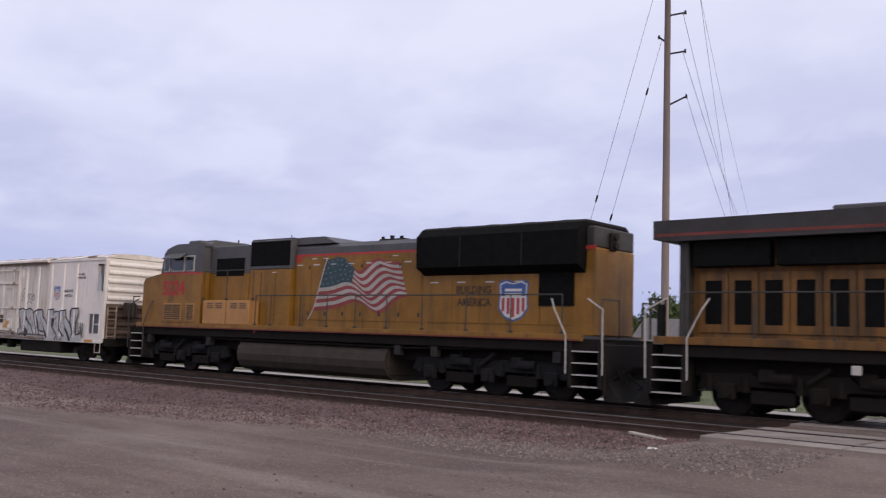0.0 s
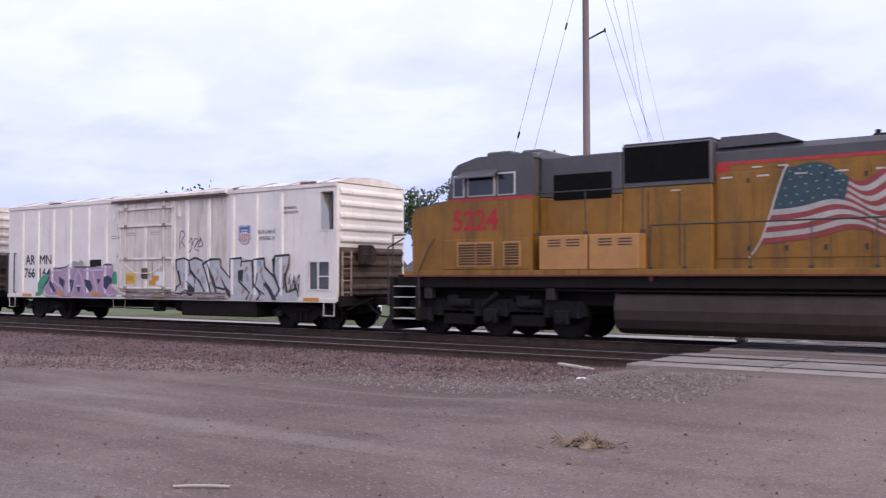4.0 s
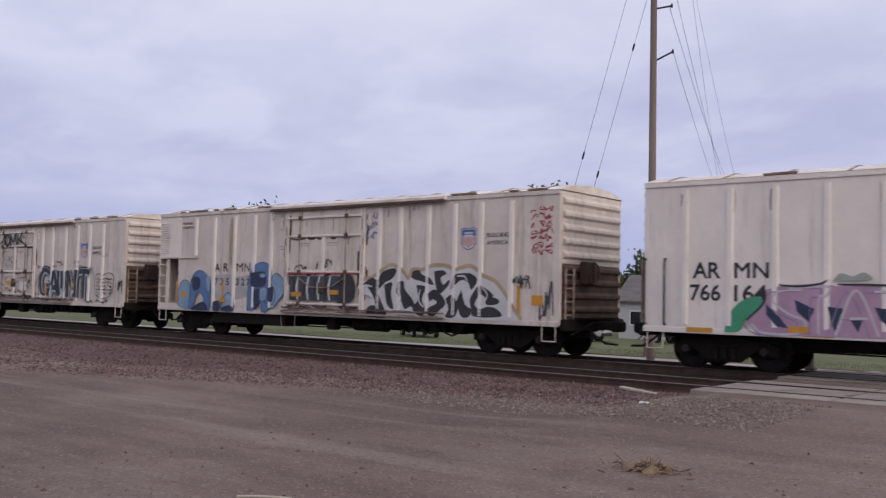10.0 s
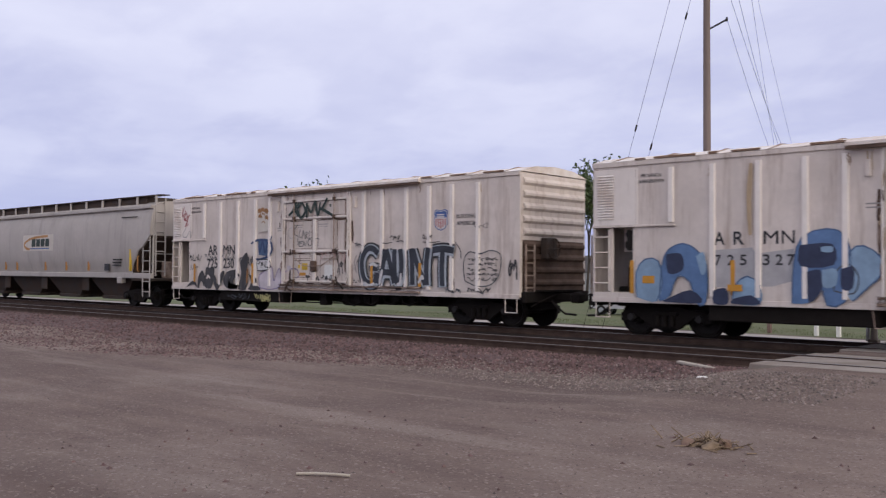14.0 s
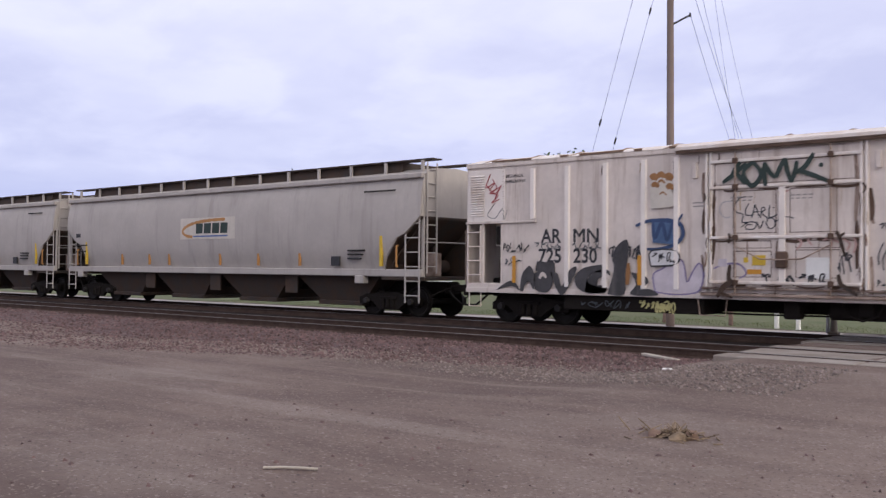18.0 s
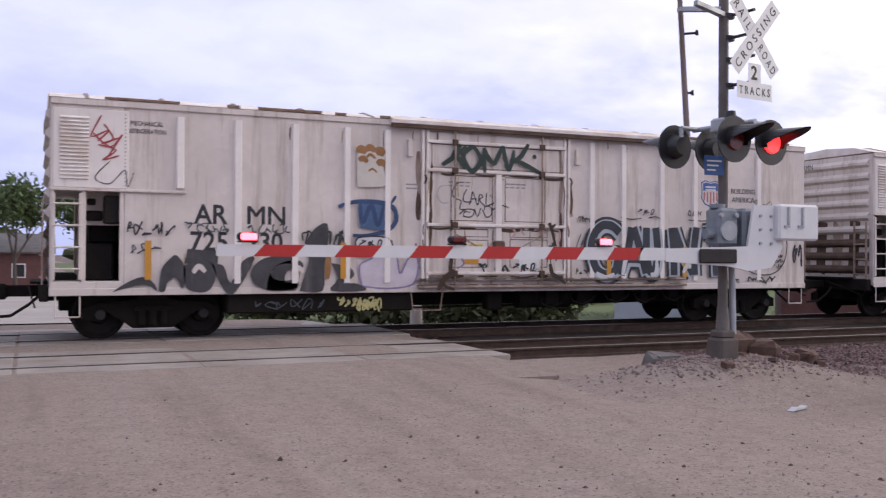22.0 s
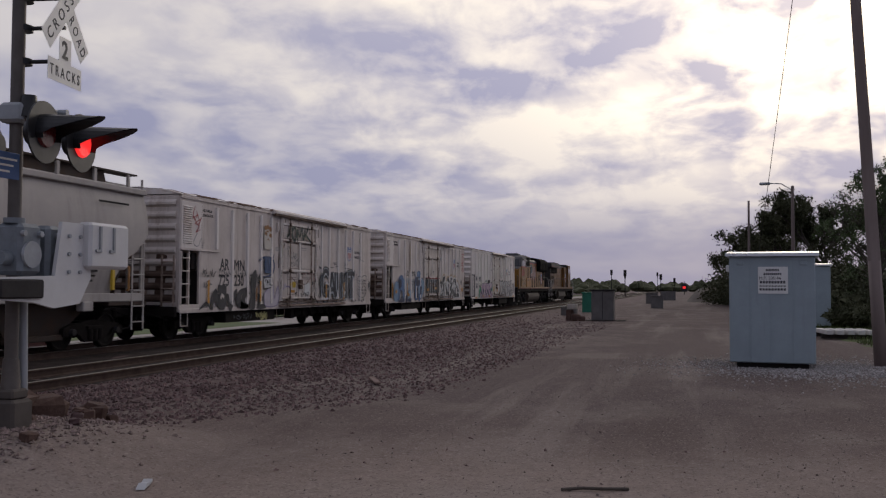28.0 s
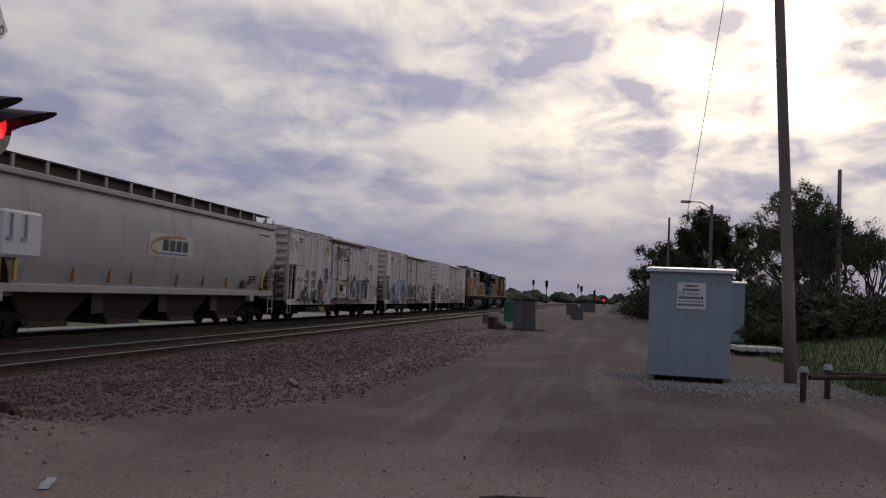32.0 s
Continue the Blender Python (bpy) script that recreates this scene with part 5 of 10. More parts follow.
    # corrugated ends
    for s in (-1, 1):
        x = half * s
        for i in range(9):
            z, hgt = 1.15 + i * 0.345, 0.11
            part("end_rib", Geo().prism([(x, z), (x + 0.075 * s, z + hgt * 0.6), (x + 0.075 * s, z + hgt * 1.2), (x, z + hgt * 2)], "y", -W + 0.12, W - 0.12), "end_rust" if z < (2.3 if s > 0 else 1.9) else paint, car)
        if vent and s < 0:
            part("end_wall", Geo().box(x, x + 0.05, -W + 0.07, W - 0.07, 1.07, 2.68), paint, car)
            for k in range(5):
                yy = -W + 0.4 + k * 0.55
                part("rust_stain", Geo().prism([(yy, 2.5 - 0.2 * (k % 2)), (yy + 0.34, 2.6), (yy + 0.4, 1.2), (yy + 0.1, 1.1)], "x", x - 0.006, x), ("end_rust", "rusty_white")[k % 2], car, "brown rust stain on the end wall")
            letters("end_mark", "ARMN", 0.2, x - 0.078, 0.9, 3.98, "letter", car, turn=(90, 0, -90), fit=0.5)
        if s > 0:
            part("end_sheet", Geo().box(x, x + 0.012, -W + 0.1, W - 0.1, 0.95, 2.42), "end_rust", car, "rusty grimed lower end sheet")
        part("end_sill", Geo().box(min(x, x + 0.16 * s), max(x, x + 0.16 * s), -W + 0.05, W - 0.05, 0.72, 1.02, 0.02), "under", car)
        ladder(car, "end_ladder", -W + 0.12, -W + 0.5, x + 0.11 * s, 0.95, 2.3 if s > 0 else 2.5, 4, "rusty_white", axis="y")
        part("end_platform", Geo().box(min(x, x + 0.3 * s), max(x, x + 0.3 * s), -1.0, 1.0, 1.02, 1.06), "under", car, "grated crossover platform")
        stirrup = Geo()
        stirrup.tube([(x - 0.1 * s, -W, 0.85), (x - 0.1 * s, -W, 0.45), (x - 0.5 * s, -W, 0.45), (x - 0.5 * s, -W, 0.85)], 0.014)
        part("sill_step", stirrup, "white_roof", car)
        coupler(car, x + 0.12 * s, s)
    # hand brake on the leading end
    hb = part("brake_housing", Geo().box(half + 0.08, half + 0.3, -0.75, -0.25, 1.9, 2.5, 0.03), "hopper_dark", car, "rusty hand brake housing")
    wheel = Geo()
    for i in range(16):
        a, b = 6.28318 * i / 16, 6.28318 * (i + 1) / 16
        wheel.cyl((half + 0.36, -0.5 + 0.28 * math.cos(a), 2.2 + 0.28 * math.sin(a)), (half + 0.36, -0.5 + 0.28 * math.cos(b), 2.2 + 0.28 * math.sin(b)), 0.02, n=6)
    for i in range(4):
        a = 1.5708 * i
        wheel.cyl((half + 0.36, -0.5, 2.2), (half + 0.36, -0.5 + 0.28 * math.cos(a), 2.2 + 0.28 * math.sin(a)), 0.015, n=6)
    part("brake_wheel", wheel, "hopper_dark", hb)
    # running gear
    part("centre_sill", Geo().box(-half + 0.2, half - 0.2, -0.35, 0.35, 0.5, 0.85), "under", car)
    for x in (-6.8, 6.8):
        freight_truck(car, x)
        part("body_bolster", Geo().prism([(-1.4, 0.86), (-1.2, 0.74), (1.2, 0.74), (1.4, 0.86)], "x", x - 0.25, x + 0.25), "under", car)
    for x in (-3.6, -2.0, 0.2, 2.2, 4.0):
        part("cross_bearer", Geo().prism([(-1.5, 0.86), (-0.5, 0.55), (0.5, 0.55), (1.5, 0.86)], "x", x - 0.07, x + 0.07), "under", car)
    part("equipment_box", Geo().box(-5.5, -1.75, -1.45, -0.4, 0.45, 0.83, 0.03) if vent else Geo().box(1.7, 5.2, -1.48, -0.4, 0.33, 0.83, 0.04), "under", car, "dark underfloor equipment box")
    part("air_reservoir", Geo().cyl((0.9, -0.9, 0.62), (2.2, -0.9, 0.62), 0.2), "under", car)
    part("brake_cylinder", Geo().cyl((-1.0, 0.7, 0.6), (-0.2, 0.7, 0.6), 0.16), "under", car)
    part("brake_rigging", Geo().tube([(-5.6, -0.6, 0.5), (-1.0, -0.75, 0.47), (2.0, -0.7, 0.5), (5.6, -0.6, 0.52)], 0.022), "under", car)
    part("door_step", Geo().tube([(-1.85, -W, 0.85), (-1.8, -W, 0.45), (-1.2, -W, 0.45), (-1.15, -W, 0.85)], 0.013), "rusty_white", car)
    if vent:
        rh = random.Random(int(abs(centre)))
        for x in (1.2, 2.0, 2.9, 3.7, 4.5):
            z = rh.uniform(0.42, 0.55)
            part("hanging_hose", Geo().tube([(x, -1.2, 0.84), (x + 0.15, -1.22, z + 0.08), (x + 0.4, -1.2, z), (x + 0.7, -1.18, z + 0.12), (x + 0.85, -1.2, 0.84)], 0.028), "under", car)
            part("brake_valve", Geo().box(x + 0.3, x + rh.uniform(0.5, 0.75), -1.15, -0.8, z + 0.05, 0.84, 0.03), "under", car)
    part("discharge_valve", Geo().box(0.0, 0.35, -1.3, -1.0, 0.42, 0.8, 0.03), "under", car)
    # runs of rust and grime below the bars, posts, hood and ribs
    rg = random.Random(int(abs(centre) * 7))
    spots = [(x + rg.uniform(-0.05, 0.05), rg.uniform(1.1, 4.0), -W - 0.0775) for x in frame_x for _ in range(5 if vent else 2)]
    spots += [(rg.uniform(dx0 + 0.1, dx1 - 0.1), rg.choice((1.12, 2.1, 3.22, 3.8)), -W - 0.0475) for _ in range(12 if vent else 5)]
    spots += [(rg.choice(ribs) + rg.choice((-0.09, 0.09)), rg.uniform(1.1, 2.2) if rg.random() < 0.6 else 4.0, -W - 0.002) for _ in range(16 if vent else 10)]
    spots += [(rg.uniform(hood0, hood1), 4.08, -W - 0.0775 if rg.random() < 0.3 else -W - 0.008) for _ in range(10)]
    for x, z, y in spots:
        l, w = rg.uniform(0.12, 0.5), rg.uniform(0.012, 0.04)
        part("grime_run", stroke([(x, z), (x + rg.uniform(-0.02, 0.02), z - l * 0.5), (x + rg.uniform(-0.03, 0.03), max(0.98, z - l))], w, y), rg.choice(("grime_run", "sp_tan", "rust_scab")), car, "thin run of rust and grime")
    if vent:
        for x in (dx0 - 0.16, dx0 + 0.1, dx1 - 0.12, dx1 + 0.16):
            for _ in range(3):
                z = rg.uniform(1.7, 4.0)
                part("rust_stain", stroke([(x + rg.uniform(-0.04, 0.04), z), (x, z - 0.4), (x + rg.uniform(-0.05, 0.05), max(1.0, z - rg.uniform(0.5, 1.1)))], rg.uniform(0.05, 0.11), -W - 0.0482 if dx0 < x < dx1 else -W - 0.003), rg.choice(("end_rust", "grime_run", "rusty_white")), car, "brown rust stain beside the door")
        for z in (1.14, 2.13, 3.24):
            x = dx0 + rg.uniform(0.0, 0.4)
            while x < dx1 - 0.3:
                l = rg.uniform(0.2, 0.7)
                part("rust_stain", stroke([(x, z), (x + l * 0.5, z - rg.uniform(0.0, 0.05)), (min(x + l, dx1), z)], rg.uniform(0.03, 0.08), -W - 0.0484), rg.choice(("end_rust", "grime_run")), car, "rust stain under a door bar")
                x += l + rg.uniform(0.05, 0.5)
    for z in (0.965, 1.085):
        x = hood0 + 0.6
        while x < hood1 - 0.3:
            l = rg.uniform(0.2, 0.9)
            part("track_grime", Geo().box(x, min(x + l, hood1), -W - 0.142, -W - 0.1, z, z + 0.012), "grime_run", car, "dark grime on the door track")
            x += l + rg.uniform(0.05, 0.5)
    for x in (-7.5, -4.9, 0.3, 2.6, 5.0, 7.3) if centre > -70 else ():
        part("reflector", Geo().box(x, x + 0.62, -W - 0.036, -W - 0.03, zb - 0.01, zb + 0.1) if not vent else Geo().box(x, x + 0.1, -W - 0.012, -W - 0.001, 1.05, 1.85), "reflector", car, "orange reflective strip")
    return car


YS = -1.551  # painted side of the refrigerator cars
r1 = reefer("refrigerator_car", -43.1, "white refrigerator car with silver and lilac spray paint, on rails", "plain")
r2 = reefer("refrigerator_car", -62.58, "grimy white refrigerator car with blue and black spray paint, on rails", "vent", stained=True)
r3 = reefer("refrigerator_car", -82.05, "grimy white refrigerator car with dark lettering and spray paint, on rails", "vent")

# lettering and emblems
for car, n1, n2, xa, xb, z, w in ((r3, "725", "230", -6.2, -5.16, 2.13, 0.68), (r1, "766", "164", -7.43, -6.4, 2.07, 0.72)):
    letters("reporting_mark", "AR", 0.5, xa + 0.06, YS - 0.004, z, "letter", car, fit=w - 0.06, offset=0.01)
    for dx in (0.0, 0.016):
        letters("reporting_mark", "MN", 0.5, xb + dx, YS - 0.004 - dx * 0.05, z, "letter", car, fit=w + 0.03)
    letters("car_number", n1, 0.5, xa, YS - 0.004, z - 0.5, "letter", car, fit=w, offset=0.01)
    letters("car_number", n2, 0.5, xb, YS - 0.004, z - 0.5, "letter", car, fit=w, offset=0.01)
for text, x, z, w in (("A", -5.3, 2.2, 0.26), ("R", -4.83, 2.2, 0.25), ("M", -4.13, 2.2, 0.33), ("N", -3.72, 2.2, 0.28), ("7", -5.28, 1.74, 0.15), ("2", -4.98, 1.74, 0.16), ("5", -4.68, 1.74, 0.16), ("3", -4.15, 1.74, 0.16), ("2", -3.86, 1.74, 0.16), ("7", -3.6, 1.74, 0.16)):
    letters("car_number" if text.isdigit() else "reporting_mark", text, 0.42 if w > 0.2 else 0.33, x, YS - 0.005, z, "letter", r2, fit=w, offset=0.0 if text in "MN" else 0.006)
for car, x, z in ((r3, 5.68, 3.05), (r2, 5.68, 3.1), (r1, 4.78, 2.86)):
    shield(car, x, z, 0.5, 0.56, YS, True)
    letters("slogan", "BUILDING", 0.17, x + 0.61, YS - 0.004, z + 0.02, "letter", car, fit=0.72)
    letters("slogan", "AMERICA", 0.17, x + 0.63, YS - 0.004, z - 0.18, "letter", car, fit=0.68)
for car, x, z in ((r3, -7.25, 3.86), (r1, 6.45, 3.58), (r2, -7.2, 3.86)):
    for i, (word, w) in enumerate((("MECHANICAL", 0.56), ("REFRIGERATION", 0.66))):
        letters("stencil", word, 0.12, x - i * 0.05, YS - 0.004, z - i * 0.14, "letter", car, fit=w)
for car in (r1, r2, r3):
    for i in range(2):
        part("small_print", Geo().box(-1.97, -1.66, YS - 0.004, YS, 2.98 - i * 0.08, 3.01 - i * 0.08), "faint_print", car, "small print bar")
        for k in range(4):
            x = -1.05 + i * 1.3 + k * 0.13
            part("small_print", Geo().box(x, x + 0.1, YS - 0.052, YS - 0.044, 3.06, 3.09), "faint_print", car)
            part("small_print", Geo().box(x, x + 0.08, YS - 0.052, YS - 0.044, 2.99, 3.015), "faint_print", car)

# spray paint on the third car
DY = YS - 0.044
YR = YS - 0.046
# block letters G A U N T: black edge, pale rim, slate face
for i, pts in enumerate([[(3.13, 2.06), (2.93, 2.21), (2.66, 2.21), (2.45, 1.98), (2.40, 1.67), (2.52, 1.28), (2.77, 1.14), (3.01, 1.23), (3.09, 1.48)],
          [(2.74, 1.60), (2.93, 1.62), (3.13, 1.60)],
          [(3.45, 2.19), (3.36, 1.70), (3.17, 1.12)],
          [(3.50, 2.19), (3.68, 1.70), (3.85, 1.16)],
          [(3.32, 1.48), (3.49, 1.49), (3.68, 1.48)],
          [(3.85, 2.19), (3.86, 1.59), (3.96, 1.20), (4.11, 1.31), (4.15, 1.75), (4.10, 2.19)],
          [(4.62, 1.12), (4.6, 1.7), (4.55, 2.2)], [(4.62, 2.18), (4.85, 1.65), (5.15, 1.14)], [(5.2, 1.12), (5.18, 1.7), (5.25, 2.22)], [(5.42, 2.14), (5.85, 2.18), (6.25, 2.12)], [(5.82, 2.1), (5.8, 1.6), (5.82, 1.1)]]):
    part("paint_outline", stroke(pts, 0.42, YR - 0.0004 * i, False), "sp_black", r3)
    part("paint_rim", stroke(pts, 0.3, YR - 0.006 - 0.0004 * i, False), "sp_steel", r3, "pale grey rim of a block letter")
    part("spray_lettering", stroke([(a - 0.015, b + 0.03) for a, b in pts], 0.19, YR - 0.012 - 0.0004 * i, False), "sp_inkblue", r3, "large spray-painted block lettering")
for pts in ([(2.5, 1.2), (2.75, 1.1), (2.98, 1.18)], [(2.75, 1.72), (2.9, 1.78), (3.1, 1.7)], [(3.2, 1.15), (3.25, 1.4), (3.32, 1.6)], [(3.95, 1.16), (4.1, 1.2), (4.12, 1.5)], [(4.85, 1.2), (5.0, 1.4), (5.05, 1.3)]):
    part("paint_accent", stroke(pts, 0.11, YR - 0.02), "sp_pale", r3)
for pts in ([(2.2, 1.95), (2.1, 1.72), (2.12, 1.5)], [(2.12, 2.05), (2.02, 1.8), (2.03, 1.6)], [(2.9, 2.42), (3.1, 2.36), (3.2, 2.34)], [(3.15, 2.44), (3.45, 2.4), (3.7, 2.43)], [(3.9, 2.44), (4.1, 2.47), (4.25, 2.42)], [(4.3, 1.7), (4.27, 1.9), (4.3, 2.05)], [(5.0, 2.42), (5.4, 2.4), (5.7, 2.43)], [(6.5, 1.9), (6.48, 2.15), (6.3, 2.38)]):
    part("marker_tag", ribbon(curve_pts(pts, 3), 0.022, YR), "sp_black", r3, "thin black shake line")
# dark green brush lettering, each letter of a few strokes
for i, pts in enumerate([[(-1.22, 3.41), (-0.96, 3.58), (-0.68, 3.81)],
          [(-0.81, 3.84), (-0.91, 3.72), (-1.02, 3.55)],
          [(-0.96, 3.66), (-0.82, 3.51), (-0.70, 3.35)],
          [(-0.56, 3.79), (-0.74, 3.63), (-0.66, 3.41), (-0.52, 3.31), (-0.35, 3.55), (-0.52, 3.80), (-0.69, 3.73)],
          [(-0.25, 3.29), (-0.28, 3.55), (-0.28, 3.80)],
          [(-0.28, 3.80), (-0.16, 3.58), (-0.03, 3.46)],
          [(-0.03, 3.46), (0.06, 3.66), (0.17, 3.86)],
          [(0.17, 3.86), (0.22, 3.58), (0.30, 3.34)],
          [(0.30, 3.34), (0.38, 3.55), (0.42, 3.79)],
          [(0.77, 3.93), (0.59, 3.66), (0.39, 3.53)],
          [(0.42, 3.59), (0.70, 3.49), (1.17, 3.28)]]):
    part("spray_lettering", stroke(pts, 0.105, DY - 0.062 - i * 0.0004), "sp_deepgreen", r3, "dark green brush lettering")
part("marker_tag", Geo().cyl((0.92, DY - 0.06, 3.67), (0.92, DY - 0.064, 3.67), 0.05, n=10), "sp_deepgreen", r3)
# thin grey bubble tag on the door's middle panel
for i, pts in enumerate([[(-0.71, 3.08), (-0.86, 3.05), (-0.96, 2.89), (-0.92, 2.75), (-0.77, 2.69), (-0.80, 2.53), (-0.68, 2.52)],
          [(-0.64, 2.93), (-0.71, 2.81), (-0.70, 2.68), (-0.53, 2.68)],
          [(-0.51, 2.90), (-0.54, 2.75), (-0.58, 2.62)],
          [(-0.51, 2.90), (-0.45, 2.76), (-0.40, 2.61)],
          [(-0.55, 2.73), (-0.49, 2.74), (-0.41, 2.74)],
          [(-0.38, 2.61), (-0.35, 2.83), (-0.27, 2.79), (-0.35, 2.72), (-0.21, 2.58)],
          [(-0.18, 2.88), (-0.19, 2.62), (-0.01, 2.67)],
          [(-0.81, 2.41), (-0.66, 2.52), (-0.47, 2.50), (-0.53, 2.37), (-0.71, 2.38), (-0.68, 2.47), (-0.56, 2.46)],
          [(-0.47, 2.54), (-0.39, 2.38), (-0.32, 2.55)],
          [(-0.28, 2.53), (-0.19, 2.37), (-0.07, 2.43), (-0.09, 2.58), (-0.21, 2.59), (-0.24, 2.51)],
          [(-0.05, 2.52), (0.14, 2.62), (0.34, 2.58)],
          [(-0.11, 2.83), (-0.08, 2.81)]]):
    part("marker_tag", ribbon(curve_pts(pts, 4), 0.021, DY - 0.008 - i * 0.0003), "sp_slate", r3, "thin grey bubble tag")
part("marker_tag", ribbon(curve_pts([(-1.06, 3.00), (-1.25, 2.96), (-1.31, 2.78), (-1.19, 2.64), (-1.06, 2.65)], 4), 0.022, DY - 0.007), "sp_greywash", r3, "faint grey loop")
# worn dark edges of the door's recessed panels
for x0, x1, z0, z1 in ((-1.43, 1.6, 3.36, 3.83), (-1.0, -0.04, 2.28, 3.2), (0.25, 1.22, 2.28, 3.2), (-1.0, -0.14, 1.95, 2.1), (-1.0, -0.14, 1.32, 1.88), (0.37, 1.28, 1.32, 1.9), (0.37, 1.28, 1.95, 2.1)):
    part("panel_edge", Geo().box(x0, x1, DY - 0.005, DY, z0, z0 + 0.013).box(x0, x1, DY - 0.005, DY, z1, z1 + 0.016).box(x0, x0 + 0.013, DY - 0.005, DY, z0 + 0.013, z1).box(x1 - 0.013, x1, DY - 0.005, DY, z0 + 0.013, z1), "grime_run", r3, "dark worn edge of a door panel")
for x0, x1, z0, z1, tone in ((-0.57, -0.27, 1.58, 1.8, "yellow_label"), (-0.76, -0.66, 1.64, 1.75, "yellow_label"), (-0.68, -0.36, 1.39, 1.49, "reflector"), (-1.34, -1.14, 1.55, 1.72, "sp_palelilac")):
    part("placard", Geo().box(x0, x1, DY - 0.012, DY - 0.001, z0, z1), tone, r3, "small weathered placard")
for i, (pts, w) in enumerate([([(-1.05, 2.28), (-1.02, 2.17), (-1.06, 2.06)], 0.07),
          ([(-1.02, 1.59), (-1.05, 1.31), (-1.02, 1.12)], 0.10),
          ([(-0.96, 1.26), (-1.18, 1.09), (-1.32, 0.87)], 0.12),
          ([(-1.27, 1.01), (-1.13, 0.93), (-0.96, 0.87)], 0.07),
          ([(1.26, 2.28), (1.32, 2.11), (1.41, 1.78)], 0.08),
          ([(1.22, 2.25), (1.32, 2.19), (1.41, 2.25)], 0.06),
          ([(1.28, 1.40), (1.33, 1.20), (1.47, 1.12)], 0.10),
          ([(1.41, 1.15), (1.53, 1.06), (1.66, 0.98)], 0.08),
          ([(1.75, 3.25), (1.81, 3.16), (1.77, 3.05)], 0.04),
          ([(-1.63, 3.19), (-1.60, 3.11), (-1.63, 3.00)], 0.05)]):
    part("grease_smear", stroke(pts, w, DY - 0.125 - i * 0.0004 if pts[0][1] > 1.0 else DY - 0.14), "hopper_dark", r3, "dark grease smear at the door gear")
for i, pts in enumerate([[(0.67, 2.22), (0.64, 2.11), (0.72, 2.00)], [(0.39, 2.17), (0.50, 2.06), (0.39, 1.92)], [(0.94, 2.11), (1.08, 2.14), (1.25, 2.06)], [(1.03, 2.20), (1.11, 2.06), (1.08, 1.95)], [(1.33, 2.14), (1.47, 2.03), (1.41, 1.89)], [(1.55, 2.17), (1.59, 2.00), (1.54, 1.84)], [(0.03, 3.19), (0.09, 3.16), (0.23, 3.17)]]):
    part("faint_writing", stroke(pts, 0.05, DY - 0.009 - i * 0.0003), "sp_faintred", r3, "faded red strokes of lost writing")
# black shadowy piece low on the side
for pts in [[(-7.55, 0.88), (-7.32, 1.04), (-7.04, 1.15), (-6.85, 1.05), (-6.78, 0.89), (-6.93, 0.99), (-7.15, 0.99)],
          [(-6.76, 0.89), (-6.71, 1.28), (-6.57, 1.47), (-6.44, 1.54), (-6.29, 1.29), (-6.33, 0.93), (-6.46, 1.14), (-6.6, 1.05), (-6.65, 0.89)],
          [(-6.32, 1.35), (-6.03, 1.44), (-5.77, 1.36), (-5.76, 1.06), (-5.92, 0.87), (-6.23, 0.91), (-6.31, 1.11)],
          [(-5.83, 1.39), (-5.6, 1.35), (-5.47, 1.03), (-5.25, 1.44), (-5.02, 1.49), (-5.37, 0.87), (-5.57, 0.87)],
          [(-4.25, 1.59), (-4.83, 1.5), (-5.09, 1.25), (-4.99, 0.98), (-4.63, 0.87), (-4.22, 0.93), (-4.22, 1.08), (-4.57, 1.07), (-4.73, 1.22), (-4.54, 1.38), (-4.22, 1.41)]]:
    blob(r3, pts, YR, "sp_coal", label="black spray-painted form", n=3)
for pts in [[(-4.8, 0.9), (-4.73, 1.21), (-4.49, 1.42), (-4.16, 1.45), (-4.1, 1.31), (-4.4, 1.25), (-4.43, 1.04), (-4.22, 1.05), (-4.25, 0.88)],
          [(-4.16, 0.87), (-3.98, 1.46), (-4.04, 1.78), (-3.86, 2.07), (-3.62, 2.17), (-3.6, 1.76), (-3.68, 1.35), (-3.7, 0.87)],
          [(-3.54, 1.41), (-3.16, 1.32), (-3.07, 1.15), (-3.3, 1.0), (-3.02, 1.01), (-2.82, 0.87), (-3.54, 0.87), (-3.39, 1.11)]]:
    blob(r3, pts, YR, "sp_coal", label="black spray-painted form", n=3)
part("paint_fill", flat([(-6.3, 1.4), (-5.7, 1.38), (-5.7, 1.62), (-6.25, 1.66)], YR + 0.03, 0.002), "sp_coal", r3)
for x, z in ((-6.05, 1.22), (-4.2, 1.2)):
    part("paint_accent", stroke([(x - 0.1, z), (x, z + 0.12), (x + 0.12, z + 0.02)], 0.1, YR - 0.006), "white_dirty", r3)
part("paint_fill", stroke([(-3.62, 1.1), (-3.6, 1.35), (-3.58, 1.62)], 0.12, YR - 0.014), "sp_brown", r3)
# rust patch over a navy loop
blob(r3, [(-3.0, 2.9), (-3.02, 3.25), (-2.98, 3.62), (-2.75, 3.7), (-2.45, 3.6), (-2.47, 3.3), (-2.42, 2.95)], YS - 0.0445, "panel_cream", label="pale scabbed paint patch")
for x, z, w in ((-2.93, 3.6, 0.16), (-2.75, 3.64, 0.14), (-2.55, 3.58, 0.18), (-2.9, 3.42, 0.12), (-2.52, 3.36, 0.14), (-2.74, 3.5, 0.06), (-2.7, 3.22, 0.04)):
    part("rust_patch", stroke([(x - 0.08, z), (x, z + 0.05), (x + 0.1, z - 0.02)], w, YS - 0.049), "sp_brown", r3, "brown rust scab")
